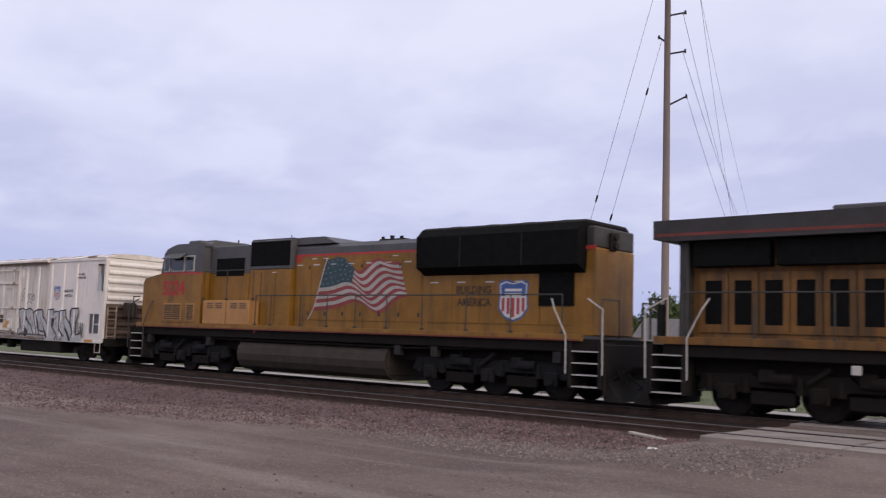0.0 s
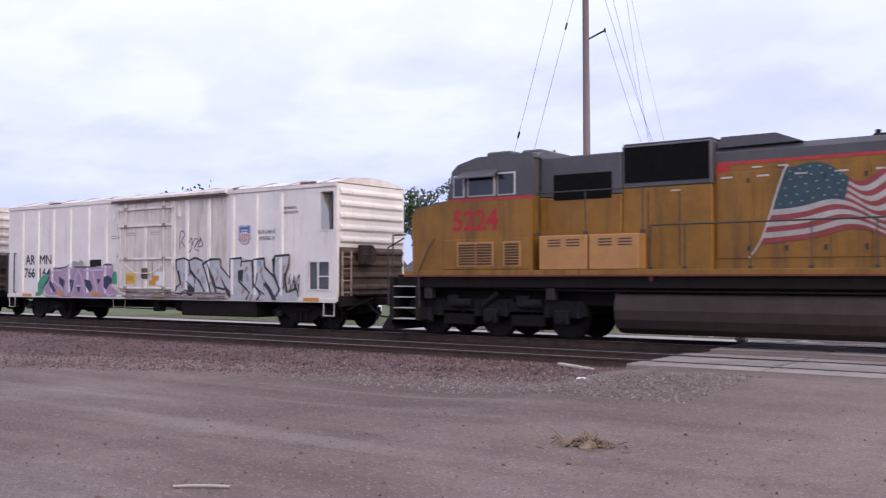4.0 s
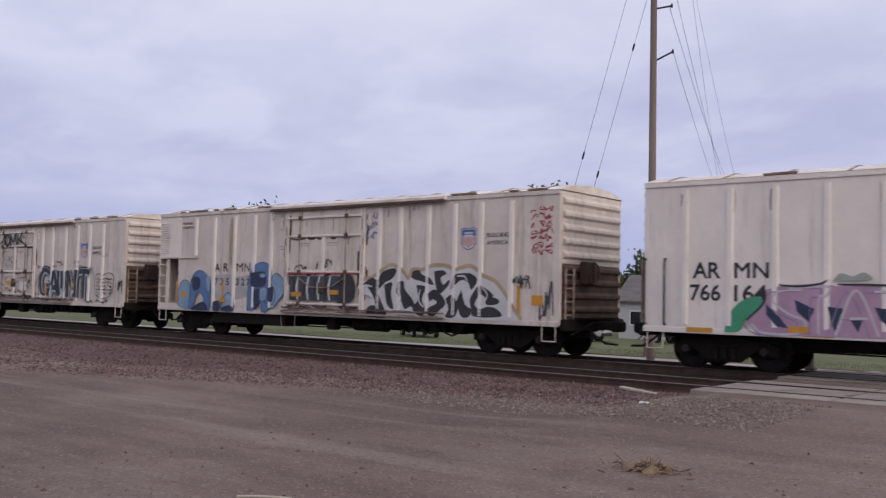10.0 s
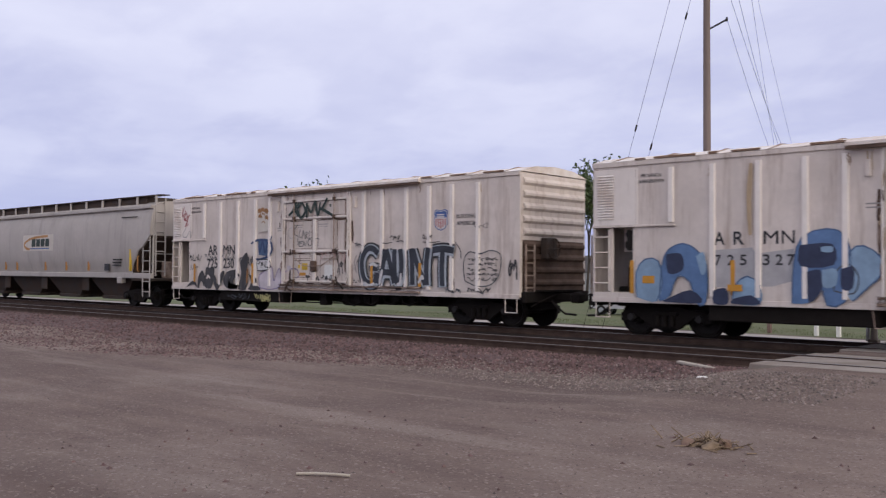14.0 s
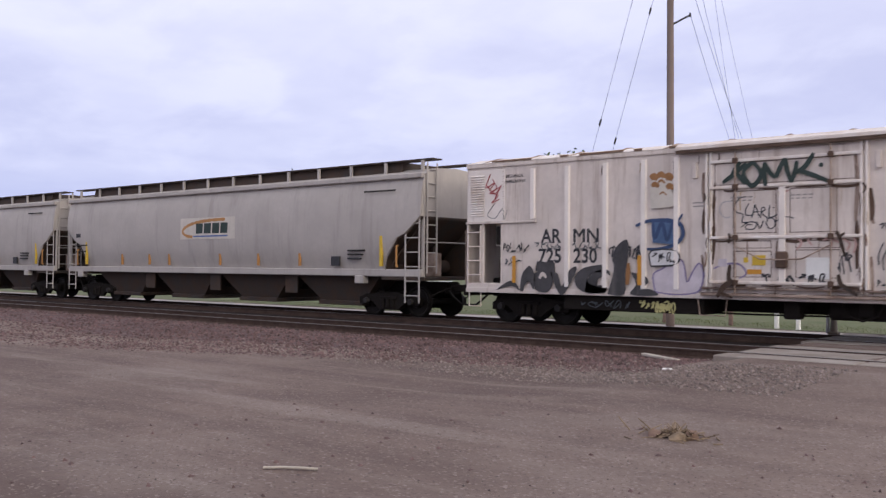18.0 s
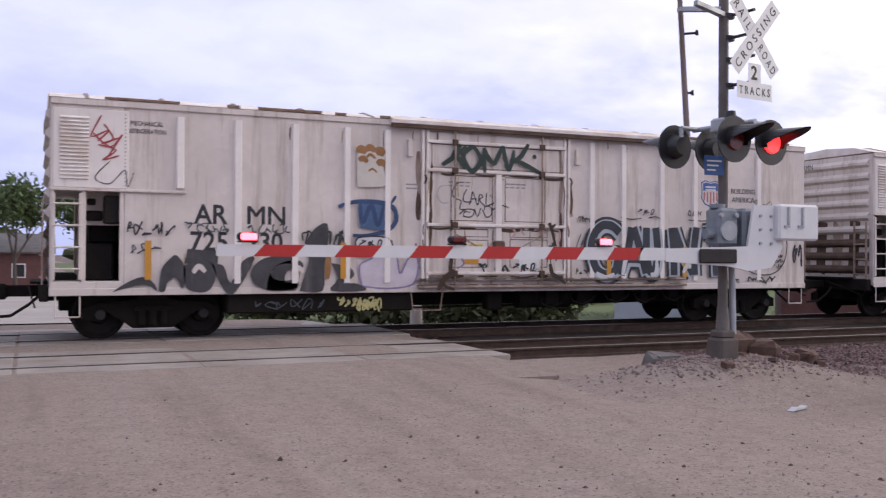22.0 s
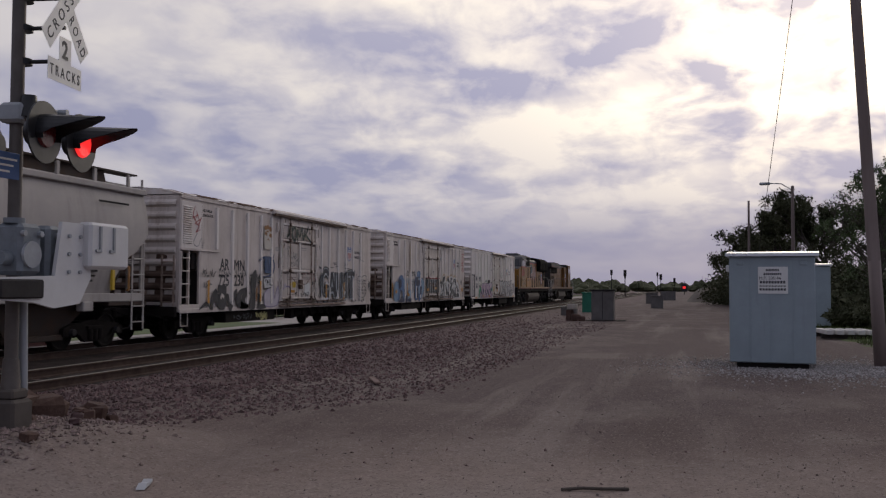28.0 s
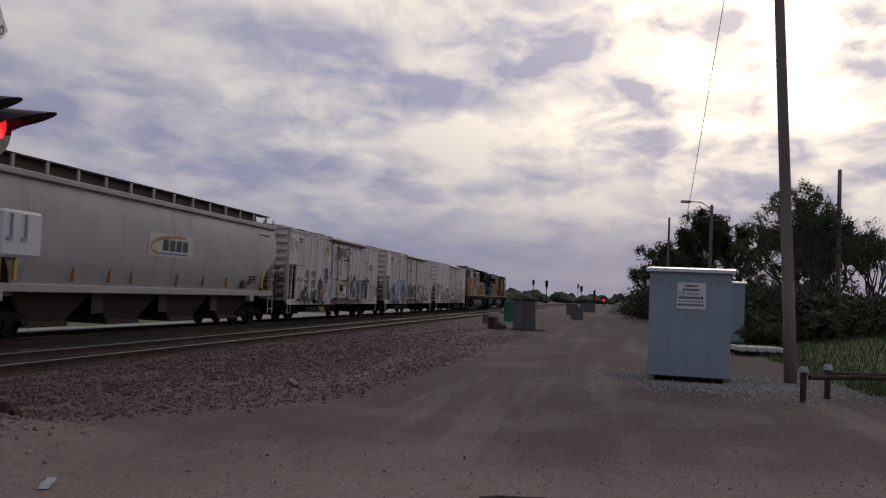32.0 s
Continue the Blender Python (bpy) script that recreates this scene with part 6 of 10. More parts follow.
blob(r3, [(-2.95, 2.1), (-2.95, 2.6), (-2.4, 2.6), (-2.4, 2.1)], YR, "sp_navysoft", label="navy sprayed patch")
for pts, w in (([(-3.4, 2.5), (-3.1, 2.6), (-2.8, 2.62), (-2.5, 2.6), (-2.25, 2.5), (-2.2, 2.25), (-2.4, 2.05), (-2.8, 1.95), (-3.1, 1.95)], 0.1), ([(-2.95, 2.6), (-2.9, 2.2), (-2.72, 2.55), (-2.58, 2.15), (-2.45, 2.58)], 0.09), ([(-2.3, 2.6), (-2.2, 2.75)], 0.06)):
    part("marker_tag", stroke(pts, w, YR - 0.006), "sp_navy", r3, "navy sprayed loops")
blob(r3, [(-3.0, 1.55), (-3.0, 1.9), (-2.35, 1.9), (-2.35, 1.6)], YR - 0.004, "sp_halo", "sp_black", 0.03)
scribble(r3, -2.95, -2.4, 1.62, 1.86, YR - 0.012, "sp_black", 5, 0.025, 36, "small black scrawl")
# lilac cloud outline reaching onto the door
blob(r3, [(-2.9, 0.95), (-2.95, 1.35), (-2.7, 1.5), (-2.45, 1.7), (-2.2, 1.65), (-2.1, 1.2), (-1.95, 1.45), (-1.8, 1.62), (-1.7, 1.4), (-1.75, 1.1), (-1.9, 0.95), (-2.4, 0.9)], YR + 0.02, "sp_palelilac", "sp_lilacline", 0.035, "pale lilac cloud with a thin violet outline")
part("marker_tag", stroke([(-1.45, 1.5), (-1.2, 1.6), (-0.85, 1.6), (-0.7, 1.4), (-0.85, 1.3)], 0.045, DY - 0.008), "sp_lilacline", r3)
for pts in ([(-7.75, 4.0), (-7.92, 3.62), (-7.62, 3.75), (-7.8, 3.55)], [(-7.7, 3.85), (-7.55, 3.6), (-7.75, 3.5), (-7.45, 3.62)], [(-7.9, 3.7), (-7.6, 3.45), (-7.4, 3.68), (-7.62, 3.3)], [(-7.8, 3.48), (-7.5, 3.4), (-7.72, 3.22), (-7.45, 3.3)]):
    part("marker_tag", ribbon(curve_pts(pts, 4), 0.026, YS - 0.026), "sp_red", r3, "thin red marker tag")
part("marker_tag", ribbon(curve_pts([(-7.6, 3.2), (-7.85, 2.9), (-7.6, 2.8), (-7.35, 3.05), (-7.3, 2.75), (-7.2, 3.0)], 5), 0.016, YS - 0.026), "sp_slate", r3, "thin grey marker loop")
scribble(r3, -7.3, -6.5, 1.9, 2.15, YR, "sp_black", 6, 0.026, 32, "thin black marker tag")
scribble(r3, -6.3, -5.5, 1.95, 2.15, YR, "sp_slate", 6, 0.022, 132, "thin grey marker tag")
scribble(r3, -5.2, -4.35, 1.95, 2.15, YR, "sp_slate", 7, 0.024, 133, "thin grey marker tag")
scribble(r3, -4.1, -3.2, 1.7, 2.05, YR, "sp_black", 9, 0.03, 134, "spiky black marker tag")
scribble(r3, -7.35, -6.7, 1.55, 1.75, YR, "sp_slate", 3, 0.022, 37, "thin grey marker tag")
for i in range(5):
    scribble(r3, 6.75, 7.85, 1.85 - i * 0.14, 1.95 - i * 0.14, YR, "sp_black", 9, 0.02, 60 + i, "row of small black marker writing")
part("marker_tag", ribbon(curve_pts([(6.65, 1.3), (6.6, 1.8), (6.8, 2.1), (7.2, 2.05), (7.6, 2.14), (7.95, 2.0), (7.9, 1.5), (7.6, 1.2), (7.1, 1.15), (6.65, 1.3)], 5), 0.028, YR), "sp_slate", r3, "thin bubble round the writing")
scribble(r3, 6.75, 7.6, 0.92, 1.12, YR, "sp_black", 5, 0.03, 66, "short black marker tag")
scribble(r3, 5.9, 6.5, 0.95, 1.1, YR, "sp_slate", 4, 0.022, 67, "short grey marker tag")
for x, z in ((2.02, 2.3), (3.62, 2.48), (5.0, 2.5), (1.98, 1.16)):
    scribble(r3, x, x + 0.42, z, z + 0.15, YR, "sp_black", 4, 0.022, int(x * 10), "tiny black marker note")
scribble(r3, 8.2, 8.5, 1.3, 1.9, YR + 0.04, "sp_black", 4, 0.045, 68, "black zigzag tag")
scribble(r3, 6.95, 7.5, 2.75, 2.95, YR, "sp_slate", 3, 0.016, 69, "faint thin tag")
scribble(r3, -0.38, 0.36, 1.17, 1.4, DY - 0.012, "sp_black", 6, 0.034, 35, "row of black marker letters")
scribble(r3, 0.46, 1.08, 1.17, 1.4, DY - 0.012, "sp_black", 5, 0.034, 36, "row of black marker letters")
scribble(r3, 1.2, 1.5, 1.4, 2.0, DY - 0.008, "sp_black", 3, 0.03, 38, "black brush marks")
for z, w in ((0.55, 0.9), (0.5, 0.5)):
    scribble(r3, -3.35 + (0.9 - w), -2.45, z - 0.06, z + 0.2, -1.462, "sp_yellow", 6, 0.035, int(z * 100), "pale yellow tag on the equipment box")
scribble(r3, -5.0, -3.6, 0.5, 0.72, -1.46, "sp_slate", 6, 0.02, 39, "dull grey tag on the equipment box")
for x in (-7.0, -3.35, 2.78, 4.85):
    part("reflector", Geo().box(x, x + 0.11, YR - 0.018, YR - 0.015, 1.1, 1.8), "reflector", r3, "orange reflective strip")

# spray paint on the second car: black and silver swirls in a tan halo
top = [(1.5, 1.62), (1.75, 1.9), (2.2, 1.98), (2.6, 2.2), (2.95, 2.34), (3.3, 2.2), (3.6, 1.95), (3.75, 2.2), (4.1, 2.2), (4.5, 2.32), (5.0, 2.3), (5.25, 2.2), (5.8, 2.3), (6.2, 2.05), (6.6, 1.9), (6.9, 1.6), (7.2, 1.2), (7.45, 0.92)]
part("paint_halo", stroke([(a, b + 0.03) for a, b in top], 0.17, YR, False), "sp_tan", r2, "tan sprayed halo")
part("paint_ground", flat(curve_pts(top, 3) + [(2.1, 0.9), (1.95, 1.1), (2.2, 1.45)], YR - 0.002, 0.002), "sp_pale", r2, "silver ground of a sprayed piece")
for pts in [[(1.77, 1.8), (2.14, 2.02), (2.41, 1.96), (2.56, 2.17), (2.94, 2.3), (3.14, 2.24), (2.98, 2.0), (2.71, 1.89), (2.45, 1.68), (2.2, 1.6), (2.07, 1.81)],
          [(2.01, 1.74), (2.32, 1.82), (2.52, 1.4), (2.79, 0.91), (2.2, 0.89), (2.01, 1.11), (2.32, 1.19), (2.26, 1.46)],
          [(2.01, 0.88), (1.98, 1.1), (2.2, 1.22), (2.52, 1.12), (2.6, 0.9)],
          [(3.2, 1.9), (3.41, 1.93), (3.48, 1.69), (3.76, 1.42), (3.9, 1.15), (3.69, 1.22), (3.48, 1.14), (3.31, 1.42), (3.14, 1.62)],
          [(2.67, 1.82), (2.98, 1.89), (2.94, 1.55), (3.05, 1.13), (2.79, 1.27)]]:
    blob(r2, pts, YR - 0.006, "sp_black", label="black sprayed swirl", n=3)
for pts in [[(3.69, 2.04), (3.76, 2.21), (4.0, 2.24), (4.11, 2.11), (4.37, 2.04), (4.54, 1.84), (4.31, 1.87), (4.04, 1.94), (3.86, 1.97)],
          [(4.54, 2.21), (4.84, 2.24), (4.98, 2.14), (4.78, 2.04), (4.87, 1.84), (5.07, 1.98), (5.07, 1.84), (4.72, 1.57), (4.6, 1.84)],
          [(3.9, 1.83), (4.25, 1.77), (4.11, 1.43), (4.25, 1.16), (4.11, 0.94), (3.76, 1.15), (3.97, 1.43)],
          [(4.31, 1.57), (4.54, 1.71), (4.84, 1.54), (4.96, 1.31), (4.72, 1.11), (4.49, 0.95), (4.25, 1.1), (4.43, 1.23), (4.66, 1.34), (4.52, 1.44), (4.4, 1.37)],
          [(4.96, 1.45), (5.19, 1.58), (5.41, 1.32), (5.3, 0.98), (4.96, 0.97), (5.07, 1.18)]]:
    blob(r2, pts, YR - 0.006, "sp_black", label="black sprayed swirl", n=3)
for pts in [[(5.3, 2.14), (5.79, 2.16), (6.04, 1.98), (5.85, 1.72), (5.74, 1.91), (5.52, 1.98), (5.3, 1.85), (5.13, 1.71), (5.19, 1.98)],
          [(5.52, 1.72), (5.63, 1.33), (5.85, 1.2), (5.79, 1.0), (5.52, 0.99), (5.36, 1.39)],
          [(5.79, 1.46), (6.07, 1.82), (6.38, 1.73), (6.58, 1.57), (6.38, 1.47), (6.17, 1.6), (5.96, 1.34), (6.17, 1.21), (6.38, 1.28), (6.69, 1.23), (6.84, 1.03), (5.96, 1.0), (5.85, 1.2)],
          [(6.33, 1.57), (6.74, 1.48), (6.71, 1.35), (6.35, 1.33)]]:
    blob(r2, pts, YR - 0.006, "sp_black", label="black sprayed swirl", n=3)
for pts in ([(2.6, 1.75), (2.62, 1.45), (2.78, 1.2)], [(3.2, 1.7), (3.32, 1.45), (3.2, 1.2)], [(4.05, 1.7), (4.0, 1.4), (4.2, 1.2)], [(5.35, 2.08), (5.6, 2.08), (5.7, 1.95)], [(6.2, 1.8), (6.38, 1.6), (6.3, 1.4)], [(5.3, 1.55), (5.35, 1.4)], [(1.9, 1.82), (2.2, 1.76)]):
    part("paint_accent", stroke(pts, 0.045, YR - 0.016), "sp_pale", r2)
# washed blue creature shapes, a silver wash behind the number
part("paint_ground", flat([(-5.41, 2.07), (-4.4, 2.13), (-4.3, 1.99), (-3.46, 2.09), (-3.46, 1.4), (-3.93, 1.27), (-5.41, 1.23)], YS - 0.002, 0.002), "sp_greywash", r2, "greyed silver sprayed wash")
for i, pts in enumerate([[(-6.67, 0.87), (-6.62, 1.68), (-6.44, 2.1), (-6.06, 2.24), (-5.72, 2.09), (-5.46, 1.73), (-5.48, 0.89), (-5.72, 0.87), (-5.87, 1.35), (-6.2, 1.48), (-6.39, 1.02)],
          [(-7.28, 0.96), (-7.31, 1.57), (-7.05, 1.88), (-6.7, 1.83), (-6.59, 1.31), (-6.75, 0.87)],
          [(-3.48, 0.91), (-3.44, 1.82), (-3.26, 2.34), (-2.74, 2.5), (-2.33, 2.32), (-2.26, 1.66), (-2.37, 0.98), (-2.74, 0.89), (-2.84, 1.23), (-3.12, 0.94)],
          [(-2.37, 1.25), (-2.29, 1.99), (-1.99, 2.13), (-1.65, 1.88), (-1.65, 1.55), (-1.92, 1.28), (-2.22, 0.99)],
          [(-4.84, 0.87), (-4.79, 1.26), (-4.5, 1.49), (-4.2, 1.29), (-4.2, 0.87)]]):
    blob(r2, pts, YR - 0.0005 * i, ("sp_blue", "sp_skyblue", "sp_blue", "sp_skyblue", "sp_skyblue")[i], None, label="blue sprayed creature shape")
    part("paint_outline", ribbon(curve_pts(pts, 4)[::2], 0.03, YR - 0.005), "sp_navysoft", r2)
for pts in [[(-3.32, 2.16), (-2.63, 2.18), (-2.6, 1.74), (-3.3, 1.72)],
          [(-6.49, 1.99), (-6.1, 2.0), (-6.06, 1.63), (-6.44, 1.54)],
          [(-2.46, 1.65), (-2.2, 1.69), (-2.22, 1.26), (-2.44, 1.25)],
          [(-3.16, 1.59), (-2.88, 1.63), (-2.84, 1.23), (-3.12, 0.94)],
          [(-6.49, 0.93), (-5.87, 1.16), (-5.58, 0.87), (-6.54, 0.87)],
          [(-4.84, 0.97), (-4.4, 1.07), (-4.2, 0.87), (-4.84, 0.87)],
          [(-5.29, 1.16), (-4.99, 1.21), (-4.94, 0.87), (-5.29, 0.87)]]:
    blob(r2, pts, YR - 0.007, "sp_deepnavy", label="dark navy sprayed hollow", n=3)
for pts in [[(-2.86, 2.12), (-2.63, 2.13), (-2.63, 2.01), (-2.84, 2.02)],
          [(-7.16, 1.43), (-7.05, 1.59), (-6.75, 1.53), (-6.7, 1.3), (-7.05, 1.13)],
          [(-5.72, 1.94), (-5.53, 2.03), (-5.46, 1.66), (-5.58, 1.51)],
          [(-2.84, 1.63), (-2.54, 1.65), (-2.56, 1.31), (-2.82, 1.28)],
          [(-2.22, 1.93), (-1.99, 2.03), (-1.92, 1.87), (-2.14, 1.73)]]:
    blob(r2, pts, YR - 0.011, "sp_skyblue", label="pale blue sprayed light", n=3)
blob(r2, [(-2.6, 1.2), (-2.55, 1.6), (-2.3, 1.75), (-2.1, 1.5), (-2.2, 1.15)], YR, "sp_tan", "sp_slate", 0.03)
part("reflector", Geo().box(-7.12, -6.8, YR - 0.02, YR - 0.016, 1.3, 1.48), "reflector", r2, "orange placard")
part("reflector", Geo().box(-4.95, -4.6, YR - 0.02, YR - 0.016, 1.15, 1.3), "reflector", r2, "orange placard")
# black band across the lower door with pale uprights
part("paint_line", Geo().box(-1.45, 1.62, DY - 0.066, DY - 0.062, 2.12, 2.17), "sp_red", r2, "thin red line over the black band")
part("paint_ground", Geo().box(-1.35, 1.25, DY - 0.062, DY - 0.058, 1.3, 2.06), "sp_slate", r2, "black spray paint across the lower door")
blob(r2, [(0.8, 1.25), (0.75, 1.7), (0.95, 2.1), (1.35, 2.1), (1.55, 1.7), (1.4, 1.3)], DY - 0.064, "sp_black")
for i in range(9):
    x = -1.2 + i * 0.24
    part("paint_accent", stroke([(x, 1.32), (x + 0.06 * (-1) ** i, 1.7), (x + 0.02, 2.05)], 0.09, DY - 0.068), "sp_pale" if i % 2 else "sp_black", r2)
part("reflector", Geo().box(-1.25, -0.8, DY - 0.075, DY - 0.071, 1.42, 1.56), "reflector", r2, "orange placard")
part("reflector", Geo().box(0.45, 0.85, DY - 0.075, DY - 0.071, 1.5, 1.64), "reflector", r2, "orange placard")
for i in range(7):
    scribble(r2, 7.72, 8.36, 2.62 + i * 0.18, 2.8 + i * 0.18, YS - 0.004, "sp_red", 3, 0.028, 41 + i, "stacked red marker tag")
for i in range(3):
    scribble(r2, 1.85, 2.3, 3.15 + i * 0.28, 3.4 + i * 0.28, YS - 0.004, "sp_blue", 3, 0.03, 140 + i, "faded blue marker tag")
scribble(r2, 7.2, 7.75, 1.75, 2.15, YR, "sp_black", 5, 0.03, 43, "black marker tag")
scribble(r2, 8.0, 8.4, 1.0, 2.0, YR + 0.04, "sp_slate", 3, 0.04, 44, "grey sprayed squiggle")
scribble(r2, -0.2, 0.5, 2.3, 2.6, DY - 0.01, "sp_slate", 4, 0.035, 45, "dark marker scrawl on the door")
scribble(r2, -1.2, -0.6, 2.25, 2.4, DY - 0.01, "sp_slate", 3, 0.03, 46, "dark marker scrawl on the door")
part("rust_patch", stroke([(-4.4, 4.0), (-4.45, 3.2), (-4.42, 2.4)], 0.12, YS - 0.0445), "sp_tan", r2, "tan rust run")
part("rust_patch", Geo().box(0.05, 0.95, DY - 0.006, DY - 0.003, 2.5, 3.1), "stained_white", r2, "tan stained door panel")
part("card_board", Geo().box(7.75, 8.1, YS - 0.012, YS, 1.35, 1.6), "reflector", r2, "orange placard")

# spray paint on the first car: lilac piece with navy hollows
part("paint_ground", flat([(-6.1, 1.16), (-5.71, 1.53), (-5.67, 1.83), (-5.28, 1.93), (-4.42, 1.97), (-4.25, 1.91), (-3.82, 1.96), (-2.59, 1.95), (-2.33, 1.91), (-2.29, 2.0), (-1.84, 2.03), (-1.84, 1.66), (-2.01, 1.33), (-1.65, 1.14), (-1.64, 0.88), (-5.88, 0.87)], YR, 0.002), "sp_lilac", r1, "lilac spray-painted piece")
for pts in [[(-5.67, 1.53), (-5.37, 1.23), (-5.21, 1.02), (-5.45, 1.05), (-5.67, 1.3)],
          [(-5.07, 1.62), (-4.66, 1.44), (-4.77, 1.16), (-5.02, 1.37)],
          [(-4.4, 1.49), (-4.06, 1.46), (-4.25, 0.97), (-4.35, 1.24)],
          [(-3.49, 1.5), (-3.12, 1.45), (-2.96, 1.19), (-3.13, 1.04), (-3.39, 1.25)],
          [(-2.73, 1.5), (-2.5, 1.52), (-2.65, 1.3)],
          [(-2.34, 1.59), (-2.06, 1.64), (-1.83, 1.5), (-2.01, 1.33), (-2.18, 1.12), (-2.36, 1.26)],
          [(-3.95, 1.23), (-3.72, 1.24), (-3.8, 0.98)]]:
    part("paint_fill", flat(pts, YR - 0.008, 0.002), "sp_deepnavy", r1, "dark navy hollow of the lilac piece")
for i, pts in enumerate([[(-4.98, 1.8), (-5.45, 1.77), (-5.61, 1.57), (-5.28, 1.3), (-4.92, 1.14), (-5.07, 0.89), (-5.8, 0.87), (-6.06, 1.06)],
          [(-5.28, 1.83), (-4.46, 1.87), (-4.51, 1.67), (-4.64, 1.63), (-4.65, 0.88)],
          [(-4.31, 0.88), (-3.91, 1.81), (-3.48, 0.89)],
          [(-4.03, 1.23), (-3.69, 1.24)],
          [(-3.56, 1.78), (-2.4, 1.81)],
          [(-3.04, 1.77), (-2.73, 0.89)],
          [(-1.86, 1.89), (-2.25, 1.84), (-2.44, 1.33), (-2.18, 0.93), (-1.69, 0.99)]]):
    part("paint_accent", stroke([(a + 0.07, b + 0.03) for a, b in pts], 0.05, YR - 0.012 - 0.0003 * i, False), "sp_palelilac", r1)
    part("paint_outline", ribbon(curve_pts([(a - 0.1, b) for a, b in pts], 3), 0.022, YR - 0.012 - 0.0003 * i), "sp_lilacline", r1)
for pts in ([(-5.4, 1.93), (-5.0, 1.9), (-4.55, 1.96), (-4.4, 2.04)], [(-4.2, 1.95), (-3.7, 1.95), (-3.2, 1.94), (-2.7, 1.97)], [(-2.35, 1.97), (-2.2, 2.03), (-1.85, 2.02)], [(-5.7, 1.85), (-5.72, 1.55), (-6.1, 1.16)]):
    part("paint_outline", stroke(pts, 0.045, YR - 0.018), "sp_black", r1)
blob(r1, [(-6.6, 0.88), (-6.5, 1.25), (-6.25, 1.55), (-5.9, 1.68), (-5.75, 1.6), (-5.8, 1.4), (-6.1, 1.2), (-6.25, 0.92)], YR - 0.004, "sp_green", label="green spray-painted leaf shape")
blob(r1, [(-4.3, 2.02), (-4.15, 2.18), (-3.9, 2.12), (-3.7, 2.2), (-3.55, 2.05)], YS - 0.045, "faint_green")
blob(r1, [(-1.84, 1.35), (-1.8, 1.72), (-1.62, 1.74), (-1.58, 1.4)], YS - 0.05, "sp_green")
# silver piece with black outline, drips of red
part("paint_ground", flat([(1.55, 1.06), (1.62, 1.25), (1.81, 1.28), (1.73, 1.66), (1.62, 1.81), (1.6, 2.13), (1.98, 2.19), (2.24, 2.1), (2.54, 2.19), (2.87, 2.1), (3.26, 2.13), (3.72, 2.13), (3.77, 1.89), (4.18, 1.55), (4.18, 2.13), (4.7, 2.16), (5.19, 2.07), (5.7, 2.13), (5.72, 1.87), (6.11, 1.63), (6.08, 2.1), (6.75, 2.22), (6.73, 1.93), (6.57, 1.58), (6.68, 1.14), (7.05, 1.23), (7.14, 1.0), (7.07, 0.87), (4.78, 0.87), (3.1, 0.89), (1.55, 0.93)], YR, 0.002), "sp_silver", r1, "silver ground of a sprayed piece")
for i, pts in enumerate([[(1.62, 1.81), (1.6, 2.13), (1.98, 2.19), (2.24, 2.1), (2.29, 1.82), (2.54, 1.6)],
          [(1.71, 1.78), (1.83, 1.34), (1.62, 1.25), (1.55, 1.06), (1.85, 1.03), (2.11, 1.16), (2.17, 1.03)],
          [(2.11, 1.44), (2.5, 1.18), (2.54, 1.54), (2.24, 1.78)],
          [(2.24, 2.1), (2.54, 2.19), (2.87, 2.1), (2.9, 1.98), (3.13, 2.07)],
          [(2.54, 1.6), (2.77, 1.42), (3.03, 1.05), (3.29, 1.05), (3.1, 1.61), (2.9, 1.98)],
          [(3.13, 2.07), (3.26, 2.13), (3.72, 2.13), (3.75, 1.89), (4.18, 1.55), (4.18, 2.13), (4.7, 2.16), (4.68, 1.89)]]):
    part("paint_outline", ribbon(pts, 0.062, YR - 0.01 - 0.0003 * i), "sp_black", r1, "black outline of the silver piece")
for i, pts in enumerate([[(3.13, 1.98), (3.39, 1.36), (3.56, 1.06), (3.57, 1.24), (3.95, 1.18)],
          [(4.68, 2.04), (5.19, 2.07), (5.22, 1.38), (5.54, 1.03), (5.37, 0.87)],
          [(4.56, 1.74), (4.59, 1.44), (5.07, 1.08), (4.9, 0.87)],
          [(5.23, 2.1), (5.7, 2.13), (5.72, 1.87), (6.11, 1.57), (6.36, 1.22), (6.11, 0.87)],
          [(5.4, 1.68), (5.31, 1.26), (5.71, 1.03), (5.68, 1.39), (6.16, 0.87)],
          [(6.11, 2.1), (6.16, 2.19), (6.75, 2.22), (6.73, 1.93), (6.56, 1.57), (6.68, 1.11), (7.05, 1.23), (7.13, 1.0)],
          [(6.08, 2.1), (6.11, 1.63), (6.36, 1.13)]]):
    part("paint_outline", ribbon(pts, 0.062, YR - 0.01 - 0.0003 * i), "sp_black", r1, "black outline of the silver piece")
